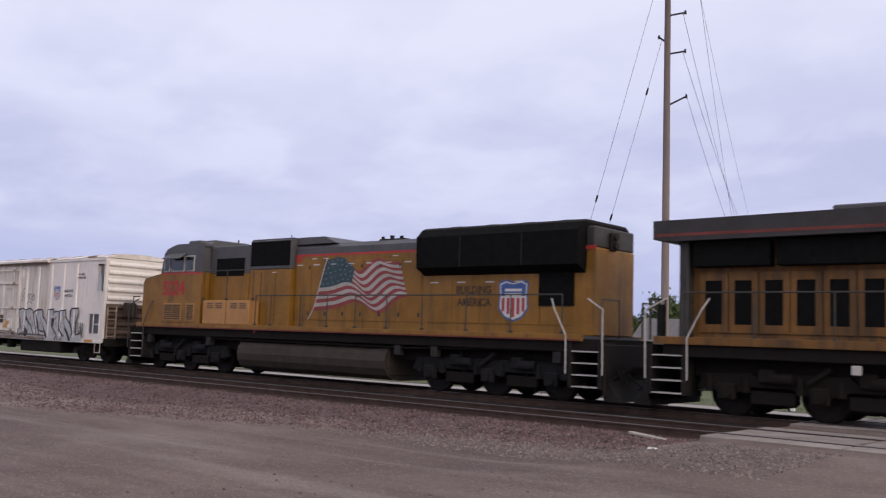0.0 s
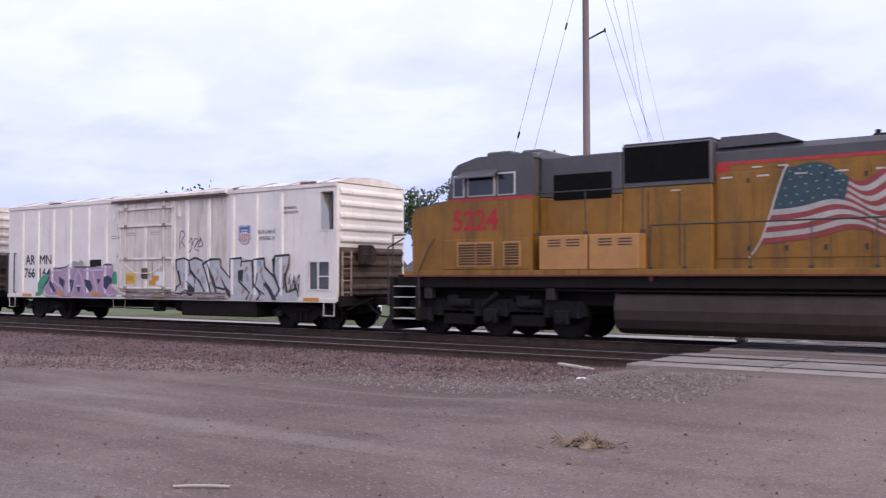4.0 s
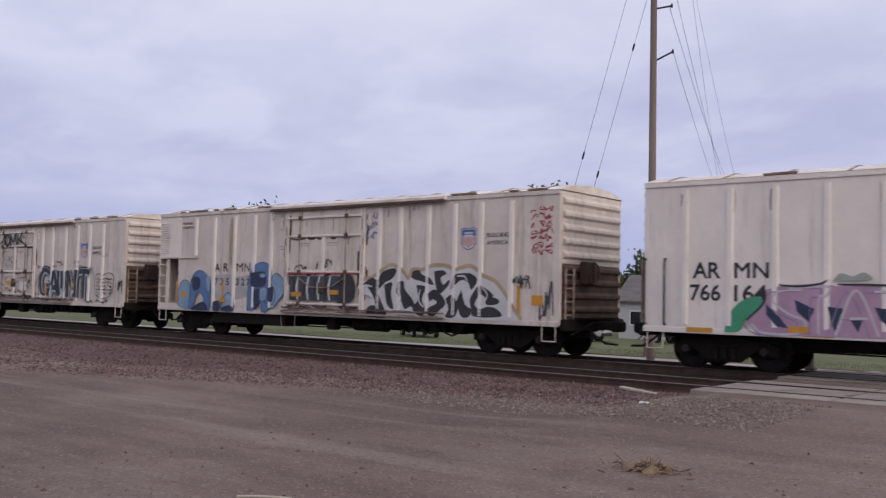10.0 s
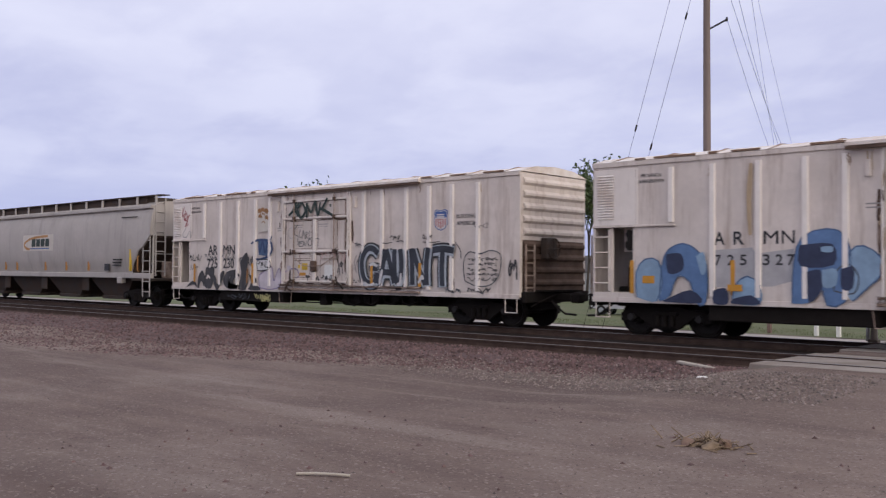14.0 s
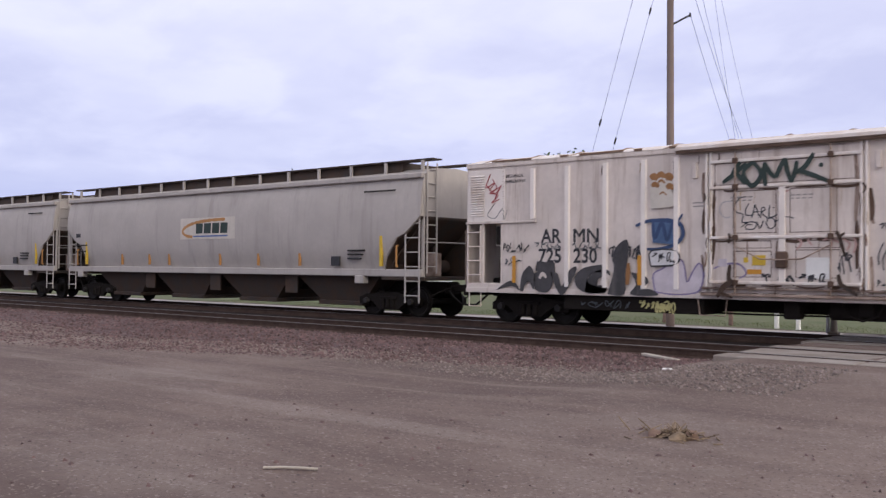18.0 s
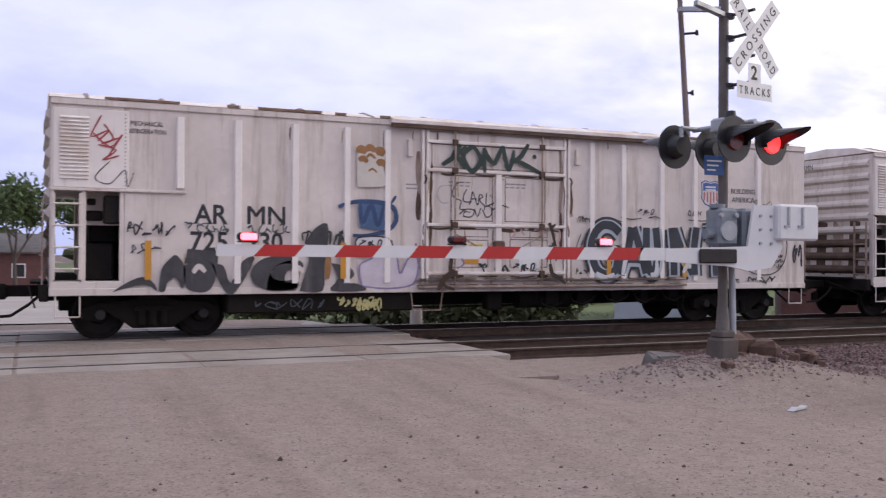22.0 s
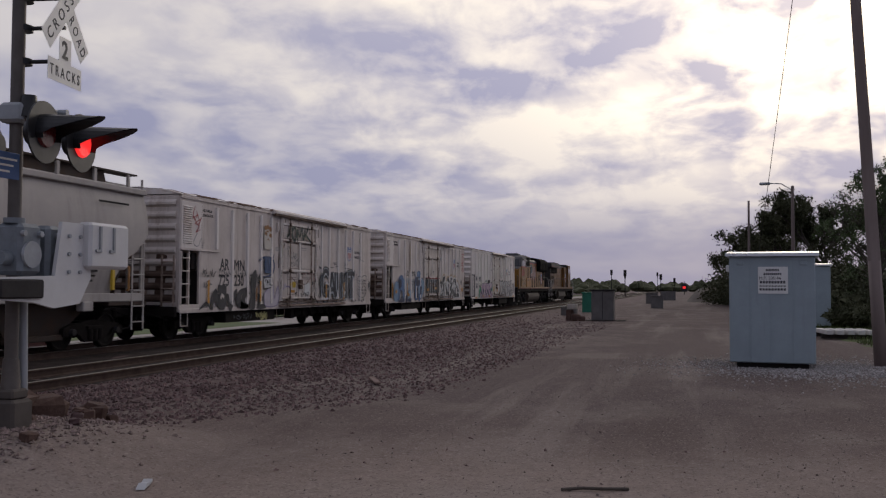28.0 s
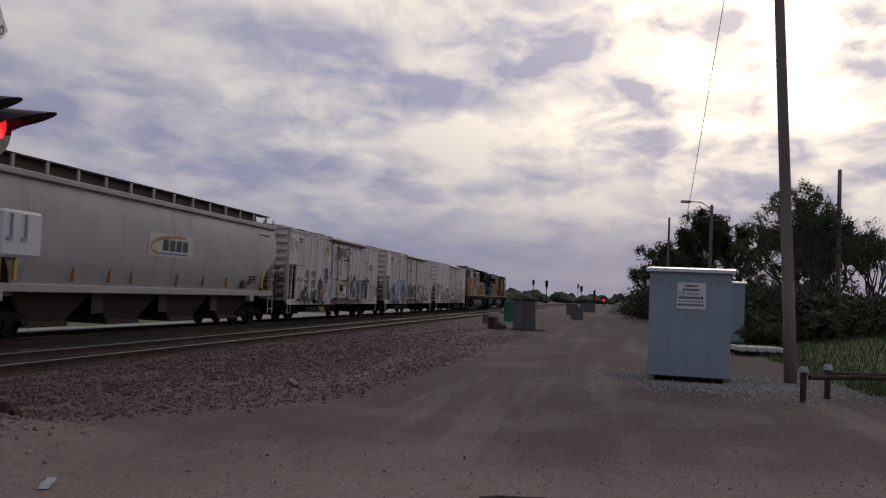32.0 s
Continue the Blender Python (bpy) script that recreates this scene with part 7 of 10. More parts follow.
for pts in [[(2.08, 1.38), (2.54, 1.16), (2.41, 1.01), (2.29, 0.87), (2.11, 1.06)],
          [(3.1, 2.04), (3.42, 1.55), (3.57, 1.18), (3.36, 1.36), (3.13, 1.79)],
          [(3.72, 1.61), (4.02, 1.25), (4.27, 1.07), (4.16, 0.91), (4.02, 1.06)],
          [(4.54, 1.77), (4.79, 1.8), (4.75, 1.41), (4.62, 1.47)],
          [(5.68, 1.51), (5.99, 1.21), (6.23, 0.87), (6.05, 0.87), (5.82, 1.21)],
          [(6.02, 2.1), (6.16, 2.19), (6.14, 1.69), (6.38, 1.19), (6.11, 1.57)],
          [(5.13, 2.04), (5.31, 1.8), (5.29, 1.32), (5.19, 1.2), (5.16, 1.68)],
          [(1.64, 1.78), (1.75, 1.79), (1.86, 1.39), (1.77, 1.34)]]:
    part("paint_fill", flat(pts, YR - 0.005, 0.002), "sp_black", r1, "black shadow of the silver piece")
for x, z in [(2.27, 1.69), (2.67, 1.76), (3.23, 1.33), (3.56, 1.52), (1.91, 1.31), (4.9, 1.8), (5.57, 1.78), (6.52, 1.84), (4.78, 1.14), (5.13, 0.96)]:
    part("paint_accent", stroke([(x - 0.04, z - 0.1), (x, z), (x + 0.06, z + 0.08)], 0.1, YR - 0.003), "sp_dullred", r1, "dull red fade")
for x, z in ((2.0, 1.6), (2.9, 1.5), (3.6, 1.75), (4.95, 1.55), (5.62, 1.55), (6.45, 1.65), (5.5, 1.95)):
    part("paint_accent", stroke([(x - 0.03, z + 0.12), (x, z), (x + 0.05, z - 0.12)], 0.11, YR - 0.0035), "sp_greyblue", r1, "grey-blue fade")
for pts in ([(1.72, 2.45), (1.75, 3.05), (1.98, 2.95), (1.8, 2.75), (2.05, 2.5)], [(2.1, 2.9), (2.15, 2.65), (2.3, 2.85), (2.3, 2.5), (2.15, 2.35)], [(2.35, 2.6), (2.45, 2.8), (2.6, 2.75), (2.45, 2.5), (2.65, 2.4)], [(2.5, 2.6), (2.75, 2.8), (2.62, 2.55), (2.85, 2.6), (2.7, 2.85)]):
    part("marker_tag", ribbon(curve_pts(pts, 5), 0.035, YS - 0.006), "sp_slate", r1, "thin black marker tag")
scribble(r1, 6.45, 7.15, 1.05, 1.7, YR, "sp_black", 6, 0.03, 58, "small black marker scrawl")
part("vent_plate", Geo().box(-3.15, -2.55, YS - 0.05, YS, 1.97, 2.2, 0.01), "black", r1, "black vent plate")
for x, z in ((-1.0, 1.45), (0.35, 1.45), (0.2, 1.3)):
    part("hazard_label", Geo().box(x, x + 0.36, YS - 0.056, YS - 0.044, z, z + 0.17), "reflector", r1, "orange hazard label")
for x in (-5.2, -3.0):
    part("reflector", Geo().box(x, x + 0.42, YR - 0.024, YR - 0.02, 0.93, 1.06), "reflector", r1, "orange reflective strip")


# ---- covered hoppers ----
def hopper_car(centre):
    car = thing("covered_hopper", pose(centre, TRACK_FAR, 0), "pale grey covered grain hopper with grimy, shade-darkened ends, on rails", "railway wagon", "covered hopper wagons")
    TRAIN.append((car, centre))
    half, W = 9.95, 1.57
    L = half - 1.3
    # bulging side sheets between the end slopes
    side = [(1.57 - 0.21 * abs((z - 2.78) / 1.38) ** 2.6, z) for z in (1.4 + 0.23 * i for i in range(13))]
    prof = [(-y, z) for y, z in side] + side[::-1]
    body = Geo()
    n = len(prof)
    notch = [(0.0, 2.95), (0.55, 2.5), (0.94, 2.33), (1.34, 1.76), (1.42, 1.4)]
    xs = [-half + d for d, z in notch] + [half - d for d, z in reversed(notch)]
    cut = [z for d, z in notch] + [z for d, z in reversed(notch)]
    for i in range(9):
        a, b = xs[i], xs[i + 1]
        va, vb = [(a, y, max(z, cut[i])) for y, z in prof], [(b, y, max(z, cut[i + 1])) for y, z in prof]
        body.add(va + vb, [(k, (k + 1) % n, n + (k + 1) % n, n + k) for k in range(n)])
    body.add([(xs[0], y, max(z, cut[0])) for y, z in prof], [tuple(range(n))])
    body.add([(xs[9], y, max(z, cut[9])) for y, z in prof], [tuple(reversed(range(n)))])
    part("body", welded(body, "body", 35), "hopper", car)
    part("side_sill", Geo().box(-half, half, -1.5, -1.34, 1.2, 1.42, 0.02).box(-half, half, 1.34, 1.5, 1.2, 1.42, 0.02), "hopper", car)
    part("top_chord", Geo().box(-half, half, -1.52, -1.36, 4.05, 4.2, 0.02).box(-half, half, 1.36, 1.52, 4.05, 4.2, 0.02), "hopper", car)
    part("roof", Geo().prism([(-1.4, 4.16), (-0.9, 4.36), (0, 4.42), (0.9, 4.36), (1.4, 4.16)], "x", -half, half), "hopper", car)
    # trough widened and dark: its colour carries the shaded band below the boards
    part("hatch", Geo().prism([(-1.05, 4.3), (-0.98, 4.6), (0.98, 4.6), (1.05, 4.3)], "x", -half + 1.2, half - 1.2), "hopper_dark", car, "trough hatch along the roof with shade in its dark colour")
    walk_board = Geo().box(-half - 0.1, half + 0.1, -1.15, -0.72, 4.6, 4.64).box(-half - 0.1, half + 0.1, 0.72, 1.15, 4.6, 4.64)
    part("running_board", walk_board, "hopper_dark", car, "dark grated running board")
    for i in range(14):
        x = -half + 0.3 + i * (2 * half - 0.6) / 13
        for y in (-1.15, 1.09):
            part("board_bracket", Geo().box(x - 0.05, x + 0.05, y, y + 0.06, 4.2, 4.6), "hopper", car)
    # discharge hoppers
    for i in range(4):
        xc = -6.15 + i * 4.1
        g = Geo()
        top, bot = [(xc - 1.95, 1.25), (xc + 1.95, 1.25)], [(xc - 0.95, 0.42), (xc + 0.95, 0.42)]
        vs = [(top[0][0], -1.2, 1.25), (top[1][0], -1.2, 1.25), (top[1][0], 1.2, 1.25), (top[0][0], 1.2, 1.25),
              (bot[0][0], -0.95, 0.42), (bot[1][0], -0.95, 0.42), (bot[1][0], 0.95, 0.42), (bot[0][0], 0.95, 0.42)]
        g.add(vs, [(0, 1, 5, 4), (1, 2, 6, 5), (2, 3, 7, 6), (3, 0, 4, 7), (7, 6, 5, 4), (3, 2, 1, 0)])
        # underside shade is in the dark colour, not only grime
        part("discharge_hopper", g, "hopper_dark", car, "grimy sloping discharge hopper with underside shade in its colour")
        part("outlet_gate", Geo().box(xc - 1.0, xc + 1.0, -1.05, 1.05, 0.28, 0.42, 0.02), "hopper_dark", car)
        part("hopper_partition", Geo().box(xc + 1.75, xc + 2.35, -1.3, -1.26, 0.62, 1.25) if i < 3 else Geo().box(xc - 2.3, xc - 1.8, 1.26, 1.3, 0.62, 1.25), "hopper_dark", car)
    part("centre_sill", Geo().box(-half + 0.1, half - 0.1, -0.3, 0.3, 0.72, 1.05), "under", car)
    for s in (-1, 1):
        x = half * s
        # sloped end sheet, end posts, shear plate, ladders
        # dark tone holds the shade of the open end as well as rust
        part("end_slope", Geo().prism([(L * s, 1.35), (L * s, 1.55), (x - 0.02 * s, 2.98), (x - 0.02 * s, 2.86), ((L - 0.4) * s, 1.2)], "y", -1.3, 1.3), "hopper_dark", car, "rusty end slope sheet darkened for the shade inside")
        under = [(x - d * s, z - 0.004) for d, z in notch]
        # cover added under the slope to darken its shaded underside
        part("end_lining", Geo().prism(under + [(px_, pz - 0.05) for px_, pz in reversed(under)], "y", -1.5, 1.5), "hopper_dark", car, "rusty cover added to darken the shaded end slope underside")
        # plate added so no sky shows through the end
        part("end_bulkhead", Geo().box(min((L - 0.4) * s, x - 0.1 * s), max((L - 0.4) * s, x - 0.1 * s), 0.85, 0.95, 1.2, 2.9), "hopper_dark", car, "dark plate added to close the see-through end")
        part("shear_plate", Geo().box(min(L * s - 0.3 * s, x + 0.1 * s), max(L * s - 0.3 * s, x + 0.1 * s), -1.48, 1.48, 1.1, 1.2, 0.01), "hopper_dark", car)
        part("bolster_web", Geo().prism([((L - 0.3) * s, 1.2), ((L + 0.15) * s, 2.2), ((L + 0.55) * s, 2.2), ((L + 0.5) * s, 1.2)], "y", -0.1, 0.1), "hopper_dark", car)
        for y in (-1.42, 1.36):
            part("end_post", Geo().box(x - 0.05 - 0.03 * s, x + 0.05 - 0.03 * s, y, y + 0.06, 1.15, 4.1, 0.008), "hopper", car)
        ladder(car, "corner_ladder", x - 0.62 * s, x - 0.08 * s, -1.5, 0.45, 2.95, 6, "hopper")
        ladder(car, "end_ladder", -1.32, -0.9, x + 0.06 * s, 1.3, 4.5, 8, "hopper", axis="y")
        part("end_handrail", Geo().tube([(x, -1.4, 2.2), (x + 0.03 * s, 0, 2.2), (x, 1.4, 2.2)], 0.02), "hopper", car)
        part("air_tank", Geo().cyl(((L + 0.5) * s, -0.5, 1.5), ((L + 0.5) * s, 0.5, 1.5), 0.2), "hopper_dark", car)
        part("brake_box", Geo().box(min((L + .75) * s, (L + 1.1) * s), max((L + .75) * s, (L + 1.1) * s), -0.7, -0.35, 1.2, 1.9, 0.03), "rusty_white", car)
        part("jack_pad", Geo().box(8.2 * s - 0.95, 8.2 * s - 0.55, -1.52, -1.3, 0.98, 1.22, 0.02), "hopper", car)
        coupler(car, x + 0.05 * s, s)
        freight_truck(car, 8.3 * s)
        part("grab_iron", Geo().tube([(x - 0.9 * s, -1.52, 1.5), (x - 0.9 * s, -1.58, 1.5), (x - 0.9 * s, -1.58, 2.1), (x - 0.9 * s, -1.52, 2.1)], 0.03), "yellow_faded", car)
        part("reflector", Geo().box(x - 1.55 * s - 0.05, x - 1.55 * s + 0.05, -1.57, -1.5, 1.5, 2.4), "yellow_label", car, "tall yellow reflective strip")
    ys = -1.576
    # owner's panel as plain shapes
    part("logo_panel", Geo().box(-1.75, 1.45, ys - 0.003, ys, 2.42, 3.18), "panel_cream", car, "cream owner's panel")
    part("logo_arc", ribbon(curve_pts([(0.9, 3.1), (0.0, 3.08), (-0.9, 3.0), (-1.45, 2.85), (-1.6, 2.7), (-1.4, 2.56), (-1.0, 2.5)], 6), 0.1, ys - 0.006), "yellow_faded", car, "dull orange arc")
    for i in range(4):
        x = -0.8 + i * 0.48
        part("logo_bar", flat([(x, 2.62), (x + 0.4, 2.62), (x + 0.42, 2.98), (x + 0.02, 2.98)], ys - 0.006), "sp_deepgreen", car, "dark green mark")
    part("small_print", Geo().box(-0.95, 1.05, ys - 0.006, ys - 0.003, 2.5, 2.55), "blue_mark", car, "small print bar")
    for x, z, w in ((-9.2, 2.6, 0.35), (-9.2, 2.25, 0.9), (-9.2, 2.0, 0.8), (7.0, 1.95, 0.7), (7.0, 1.83, 0.6), (7.0, 1.71, 0.5), (7.7, 3.7, 1.3)):
        part("small_print", Geo().box(x, x + w, ys - 0.003, ys + 0.12 if z < 2.2 else ys, z, z + (0.16 if z > 2.5 and w < 0.5 else 0.05)), "letter" if w < 0.6 else "truckgrey", car, "small print bar")
    part("data_plate", Geo().box(6.25, 6.6, -1.55, -1.49, 1.5, 1.8), "letter", car, "black data plate")
    for x in (-5.8, -2.6, 0.5, 4.7, -3.9, 2.6):
        part("reflector", Geo().box(x, x + 0.07, -1.53, -1.46, 1.5, 1.9), "yellow_faded", car, "dull orange reflective strip")
    return car


hopper_car(-102.28)
hopper_car(-123.4)

# ---- locomotives ----
def loco_truck(loco, xc, mat, r=0.53, pitch=2.05):
    """Three-axle bogie with cast frame, journals, brake cylinders and springs."""
    for dx in (-pitch, 0, pitch):
        wheelset(loco, xc + dx, r)
    for s in (-1, 1):
        g = Geo()
        prof = [(-2.75, 0.62), (-2.6, 0.95), (-1.5, 0.98), (-1.3, 0.86), (-0.75, 0.86), (-0.6, 0.98), (0.6, 0.98), (0.75, 0.86), (1.3, 0.86), (1.5, 0.98), (2.6, 0.95), (2.75, 0.62),
                (2.4, 0.56), (1.75, 0.56), (1.5, 0.68), (0.6, 0.68), (0.35, 0.56), (-0.35, 0.56), (-0.6, 0.68), (-1.5, 0.68), (-1.75, 0.56), (-2.4, 0.56)]
        g.prism([(xc + a, b) for a, b in prof], "y", 1.0 * s, 1.16 * s)
        part("truck_frame", g, mat, loco, "cast truck side frame")
        for dx in (-pitch, 0, pitch):
            jb = Geo().box(xc + dx - 0.2, xc + dx + 0.2, min(1.1 * s, 1.28 * s), max(1.1 * s, 1.28 * s), 0.36, 0.74, 0.04)
            jb.cyl((xc + dx, 1.26 * s, 0.53), (xc + dx, 1.33 * s, 0.53), 0.14, 0.12, n=14)
            part("journal_box", jb, mat, loco)
            for sp in (-0.42, 0.42):
                part("spring", Geo().cyl((xc + dx + sp, 1.14 * s, 0.55), (xc + dx + sp, 1.14 * s, 0.9), 0.1, n=10), mat, loco)
        for dx in (-1.05, 1.05):
            part("brake_cylinder", Geo().cyl((xc + dx, 1.2 * s, 0.88), (xc + dx + 0.5, 1.2 * s, 0.88), 0.13, n=12).box(xc + dx - 0.25, xc + dx + 0.1, min(1.16 * s, 1.3 * s), max(1.16 * s, 1.3 * s), 0.78, 1.08, 0.03), mat, loco)
            part("sand_pipe", Geo().tube([(xc + dx, 1.1 * s, 1.2), (xc + dx + 0.1, 1.12 * s, 0.7), (xc + dx + 0.3, 0.9 * s, 0.2)], 0.025), mat, loco)
        part("shock_strut", Geo().cyl((xc - 0.25, 1.24 * s, 0.8), (xc + 0.25, 1.24 * s, 1.15), 0.06, n=10), mat, loco)
    part("truck_bolster", Geo().box(xc - 2.5, xc + 2.5, -0.9, 0.9, 0.62, 0.9, 0.04), "under", loco)
    for dx in (-pitch + 0.62, 0.62, pitch - 0.62):
        part("traction_motor", Geo().box(xc + dx - 0.48, xc + dx + 0.42, -0.6, 0.6, 0.2, 0.85, 0.08), "under", loco)
    for dx in (-1.05, 1.05):
        part("brake_rigging", Geo().box(xc + dx - 0.5, xc + dx + 0.5, -1.12, -1.02, 0.3, 0.6, 0.03), "under", loco)


def railing(loco, xs, y, z0, z1, mat, r=0.02):
    """Walkway handrail: one long rail on posts."""
    part("handrail", Geo().cyl((xs[0], y, z1), (xs[-1], y, z1), r, n=8), mat, loco)
    for x in xs:
        part("handrail_post", Geo().cyl((x, y, z0), (x, y, z1), r * 0.9, n=6).box(x - 0.05, x + 0.05, y - 0.03, y + 0.03, z0, z0 + 0.08), mat, loco)


def end_steps(loco, x, d, mat):
    """Corner steps cut into the platform end, both sides; d points outwards."""
    for s in (-1, 1):
        st = part("step_well", Geo().box(min(x, x - 0.1 * d), max(x, x - 0.1 * d), min(0.75 * s, 1.5 * s), max(0.75 * s, 1.5 * s), 0.4, 1.55), mat, loco, "dark step well")
        part("step_side", Geo().box(min(x - .95 * d, x - 0.85 * d), max(x - .95 * d, x - 0.85 * d), min(0.75 * s, 1.5 * s), max(0.75 * s, 1.5 * s), 0.4, 1.55), mat, loco)
        for i in range(4):
            z = 0.42 + i * 0.29
            part("step_tread", Geo().box(min(x - 0.1 * d, x - 0.85 * d), max(x - 0.1 * d, x - 0.85 * d), min(1.05 * s, 1.5 * s), max(1.05 * s, 1.5 * s), z, z + 0.03, 0.005), "handrail", st, "pale edged step tread")
        for a, b in ((0.05, 0.05), (-1.0, -1.0)):
            part("step_grab", Geo().tube([(x + a * d, 1.53 * s, 0.75), (x + b * d, 1.55 * s, 1.7), (x + b * d - 0.35 * d * (1 if a < 0 else 0), 1.55 * s, 2.35), (x + b * d - 0.5 * d, 1.45 * s, 2.62)], 0.02), "handrail_dark" if x == -10.1 else "handrail", loco, "dark grab rail" if x == -10.1 else "white grab rail")


def pilot(loco, x, d):
    part("pilot_plate", Geo().box(min(x, x + 0.08 * d), max(x, x + 0.08 * d), -1.45, 1.45, 0.25, 1.5, 0.02), "black", loco)
    part("plow", Geo().prism([(x, 0.12), (x + 0.45 * d, 0.12), (x + 0.1 * d, 0.62), (x, 0.62)], "y", -1.35, 1.35), "black", loco)
    coupler(loco, x + 0.05 * d, d)
    hoses = Geo()
    for y in (-0.9, -0.75, -0.6, 0.6, 0.75, 0.9):
        hoses.tube([(x + 0.08 * d, y, 0.95), (x + 0.2 * d, y, 0.75), (x + 0.28 * d, y, 0.5)], 0.025)
    part("hose_set", hoses, "black", loco)


def freight_diesel():
    """Long-hood freight diesel seen from its long side; cab towards -x."""
    c = -22.5
    loco = thing("diesel_locomotive", pose(c, TRACK_FAR, 0), "yellow and grey diesel locomotive with a waving flag decal, on rails", "locomotive", "locomotives")
    TRAIN.append((loco, c))
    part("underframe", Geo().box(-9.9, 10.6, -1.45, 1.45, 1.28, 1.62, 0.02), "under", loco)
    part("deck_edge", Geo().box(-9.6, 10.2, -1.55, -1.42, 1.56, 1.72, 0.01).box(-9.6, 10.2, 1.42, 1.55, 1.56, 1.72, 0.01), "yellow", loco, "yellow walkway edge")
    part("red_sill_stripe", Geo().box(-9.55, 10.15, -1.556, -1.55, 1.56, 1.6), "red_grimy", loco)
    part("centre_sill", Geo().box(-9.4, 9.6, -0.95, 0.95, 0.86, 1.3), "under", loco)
    part("deck", Geo().box(-9.6, 10.2, -1.42, 1.42, 1.62, 1.7), "locogrey", loco)
    # nose and cab
    nose = Geo().prism([(-9.35, 1.7), (-9.38, 3.2), (-9.28, 3.36), (-8.25, 3.52), (-8.2, 3.52), (-8.2, 1.7)], "y", -1.48, 1.48)
    part("nose", nose, "yellow", loco, "yellow short nose")
    part("nose_top", Geo().prism([(-9.33, 3.33), (-9.25, 3.41), (-8.22, 3.56), (-8.22, 3.5)], "y", -1.44, 1.44), "locogrey", loco)
    part("cab_lower", Geo().prism([(-8.22, 1.7), (-8.22, 3.42), (-8.2, 3.56), (-5.62, 3.56), (-5.62, 1.7)], "y", -1.52, 1.52), "yellow", loco, "yellow cab side")
    up = Geo()
    up.prism([(-8.2, 3.56), (-8.12, 3.95), (-8.04, 4.3), (-7.86, 4.46), (-7.25, 4.62), (-5.62, 4.62), (-5.62, 3.56)], "y", -1.5, 1.5)
    part("cab_upper", up, "locogrey", loco, "grey upper cab and roof")
    part("cab_roof", Geo().prism([(-1.5, 4.5), (-1.1, 4.68), (1.1, 4.68), (1.5, 4.5)], "x", -7.35, -5.55), "locogrey", loco)
    part("red_cab_stripe", Geo().box(-8.1, -5.6, -1.526, -1.52, 3.5, 3.57), "red_paint", loco)
    for x0, x1 in ((-7.95, -7.68), (-7.5, -6.75), (-6.6, -6.15)):
        wf = part("cab_window_frame", Geo().box(x0 - 0.04, x1 + 0.04, -1.53, -1.49, 3.6, 4.18, 0.01), "handrail", loco, "pale window frame")
        part("cab_glass", Geo().box(x0, x1, -1.538, -1.528, 3.64, 4.14), "glass", wf)
    part("sunshade", Geo().prism([(-1.5, 4.28), (-1.85, 4.08), (-1.85, 4.05), (-1.5, 4.22)], "x", -7.7, -6.6), "locogrey", loco)
    part("windscreen", Geo().prism([(-8.215, 3.6), (-8.135, 3.95), (-8.06, 4.24), (-8.03, 4.22), (-8.09, 3.92), (-8.17, 3.6)], "y", -1.3, 1.3), "glass", loco)
    part("air_conditioner", Geo().box(-7.3, -6.55, -1.0, 0.1, 4.6, 4.8, 0.04), "locogrey", loco)
    part("roof_hatch", Geo().box(-6.25, -5.65, -1.0, 0.6, 4.6, 4.77, 0.04), "locogrey", loco)
    part("aerial", Geo().cyl((-6.0, 0.3, 4.7), (-6.0, 0.3, 4.9), 0.03, n=8), "black", loco)
    letters("road_number", "5224", 0.72, -8.02, -1.527, 2.76, "letter_red", loco, width=0.98, offset=0.022)
    # louvred battery and sand boxes along the walkway
    lp = part("cab_skirt_box", Geo().box(-8.3, -5.75, -1.54, -1.5, 1.74, 2.52, 0.015), "yellow", loco, "yellow louvred skirt panel")
    for x0, x1 in ((-7.8, -7.3), (-7.25, -6.8), (-6.4, -6.0)):
        for i in range(8):
            part("louvre", Geo().prism([(-1.54, 1.86 + i * .07), (-1.57, 1.87 + i * .07), (-1.57, 1.88 + i * .07), (-1.54, 1.91 + i * .07)], "x", x0, x1), "letter_brown", lp)
        part("louvre_frame", Geo().box(x0 - 0.06, x1 + 0.06, -1.546, -1.54, 1.82, 2.45), "yellow_faded", lp, "faded yellow louvre frame")
    for x0, x1 in ((-5.42, -4.1), (-4.08, -2.8)):
        bx = part("battery_box", Geo().box(x0, x1 - 0.02, -1.56, -0.95, 1.72, 2.55, 0.02), "yellow_faded", loco, "faded yellow battery box")
        for k in range(2):
            for i in range(3):
                part("slot", Geo().box(x0 + 0.25 + k * 0.5, x0 + 0.6 + k * 0.5, -1.566, -1.56, 2.28 + i * 0.07, 2.31 + i * 0.07), "letter", bx)
    # hood sections, low grey roof band over yellow doors
    part("electrical_hood", Geo().box(-5.6, -3.4, -1.2, 1.2, 1.7, 3.5, 0.02), "yellow", loco)
    part("electrical_hood_top", Geo().box(-5.6, -3.4, -1.18, 1.18, 3.5, 4.5, 0.03), "locogrey", loco)
    part("side_screen", Geo().box(-5.2, -3.65, -1.215, -1.18, 3.42, 4.05, 0.01), "screen", loco, "black intake screen")
    part("blower_hood", Geo().box(-3.4, -1.25, -1.15, 1.15, 1.7, 3.62, 0.02), "yellow", loco)
    part("filter_hood", Geo().box(-3.4, -1.25, -1.16, 1.16, 3.62, 4.62, 0.03), "locogrey", loco)
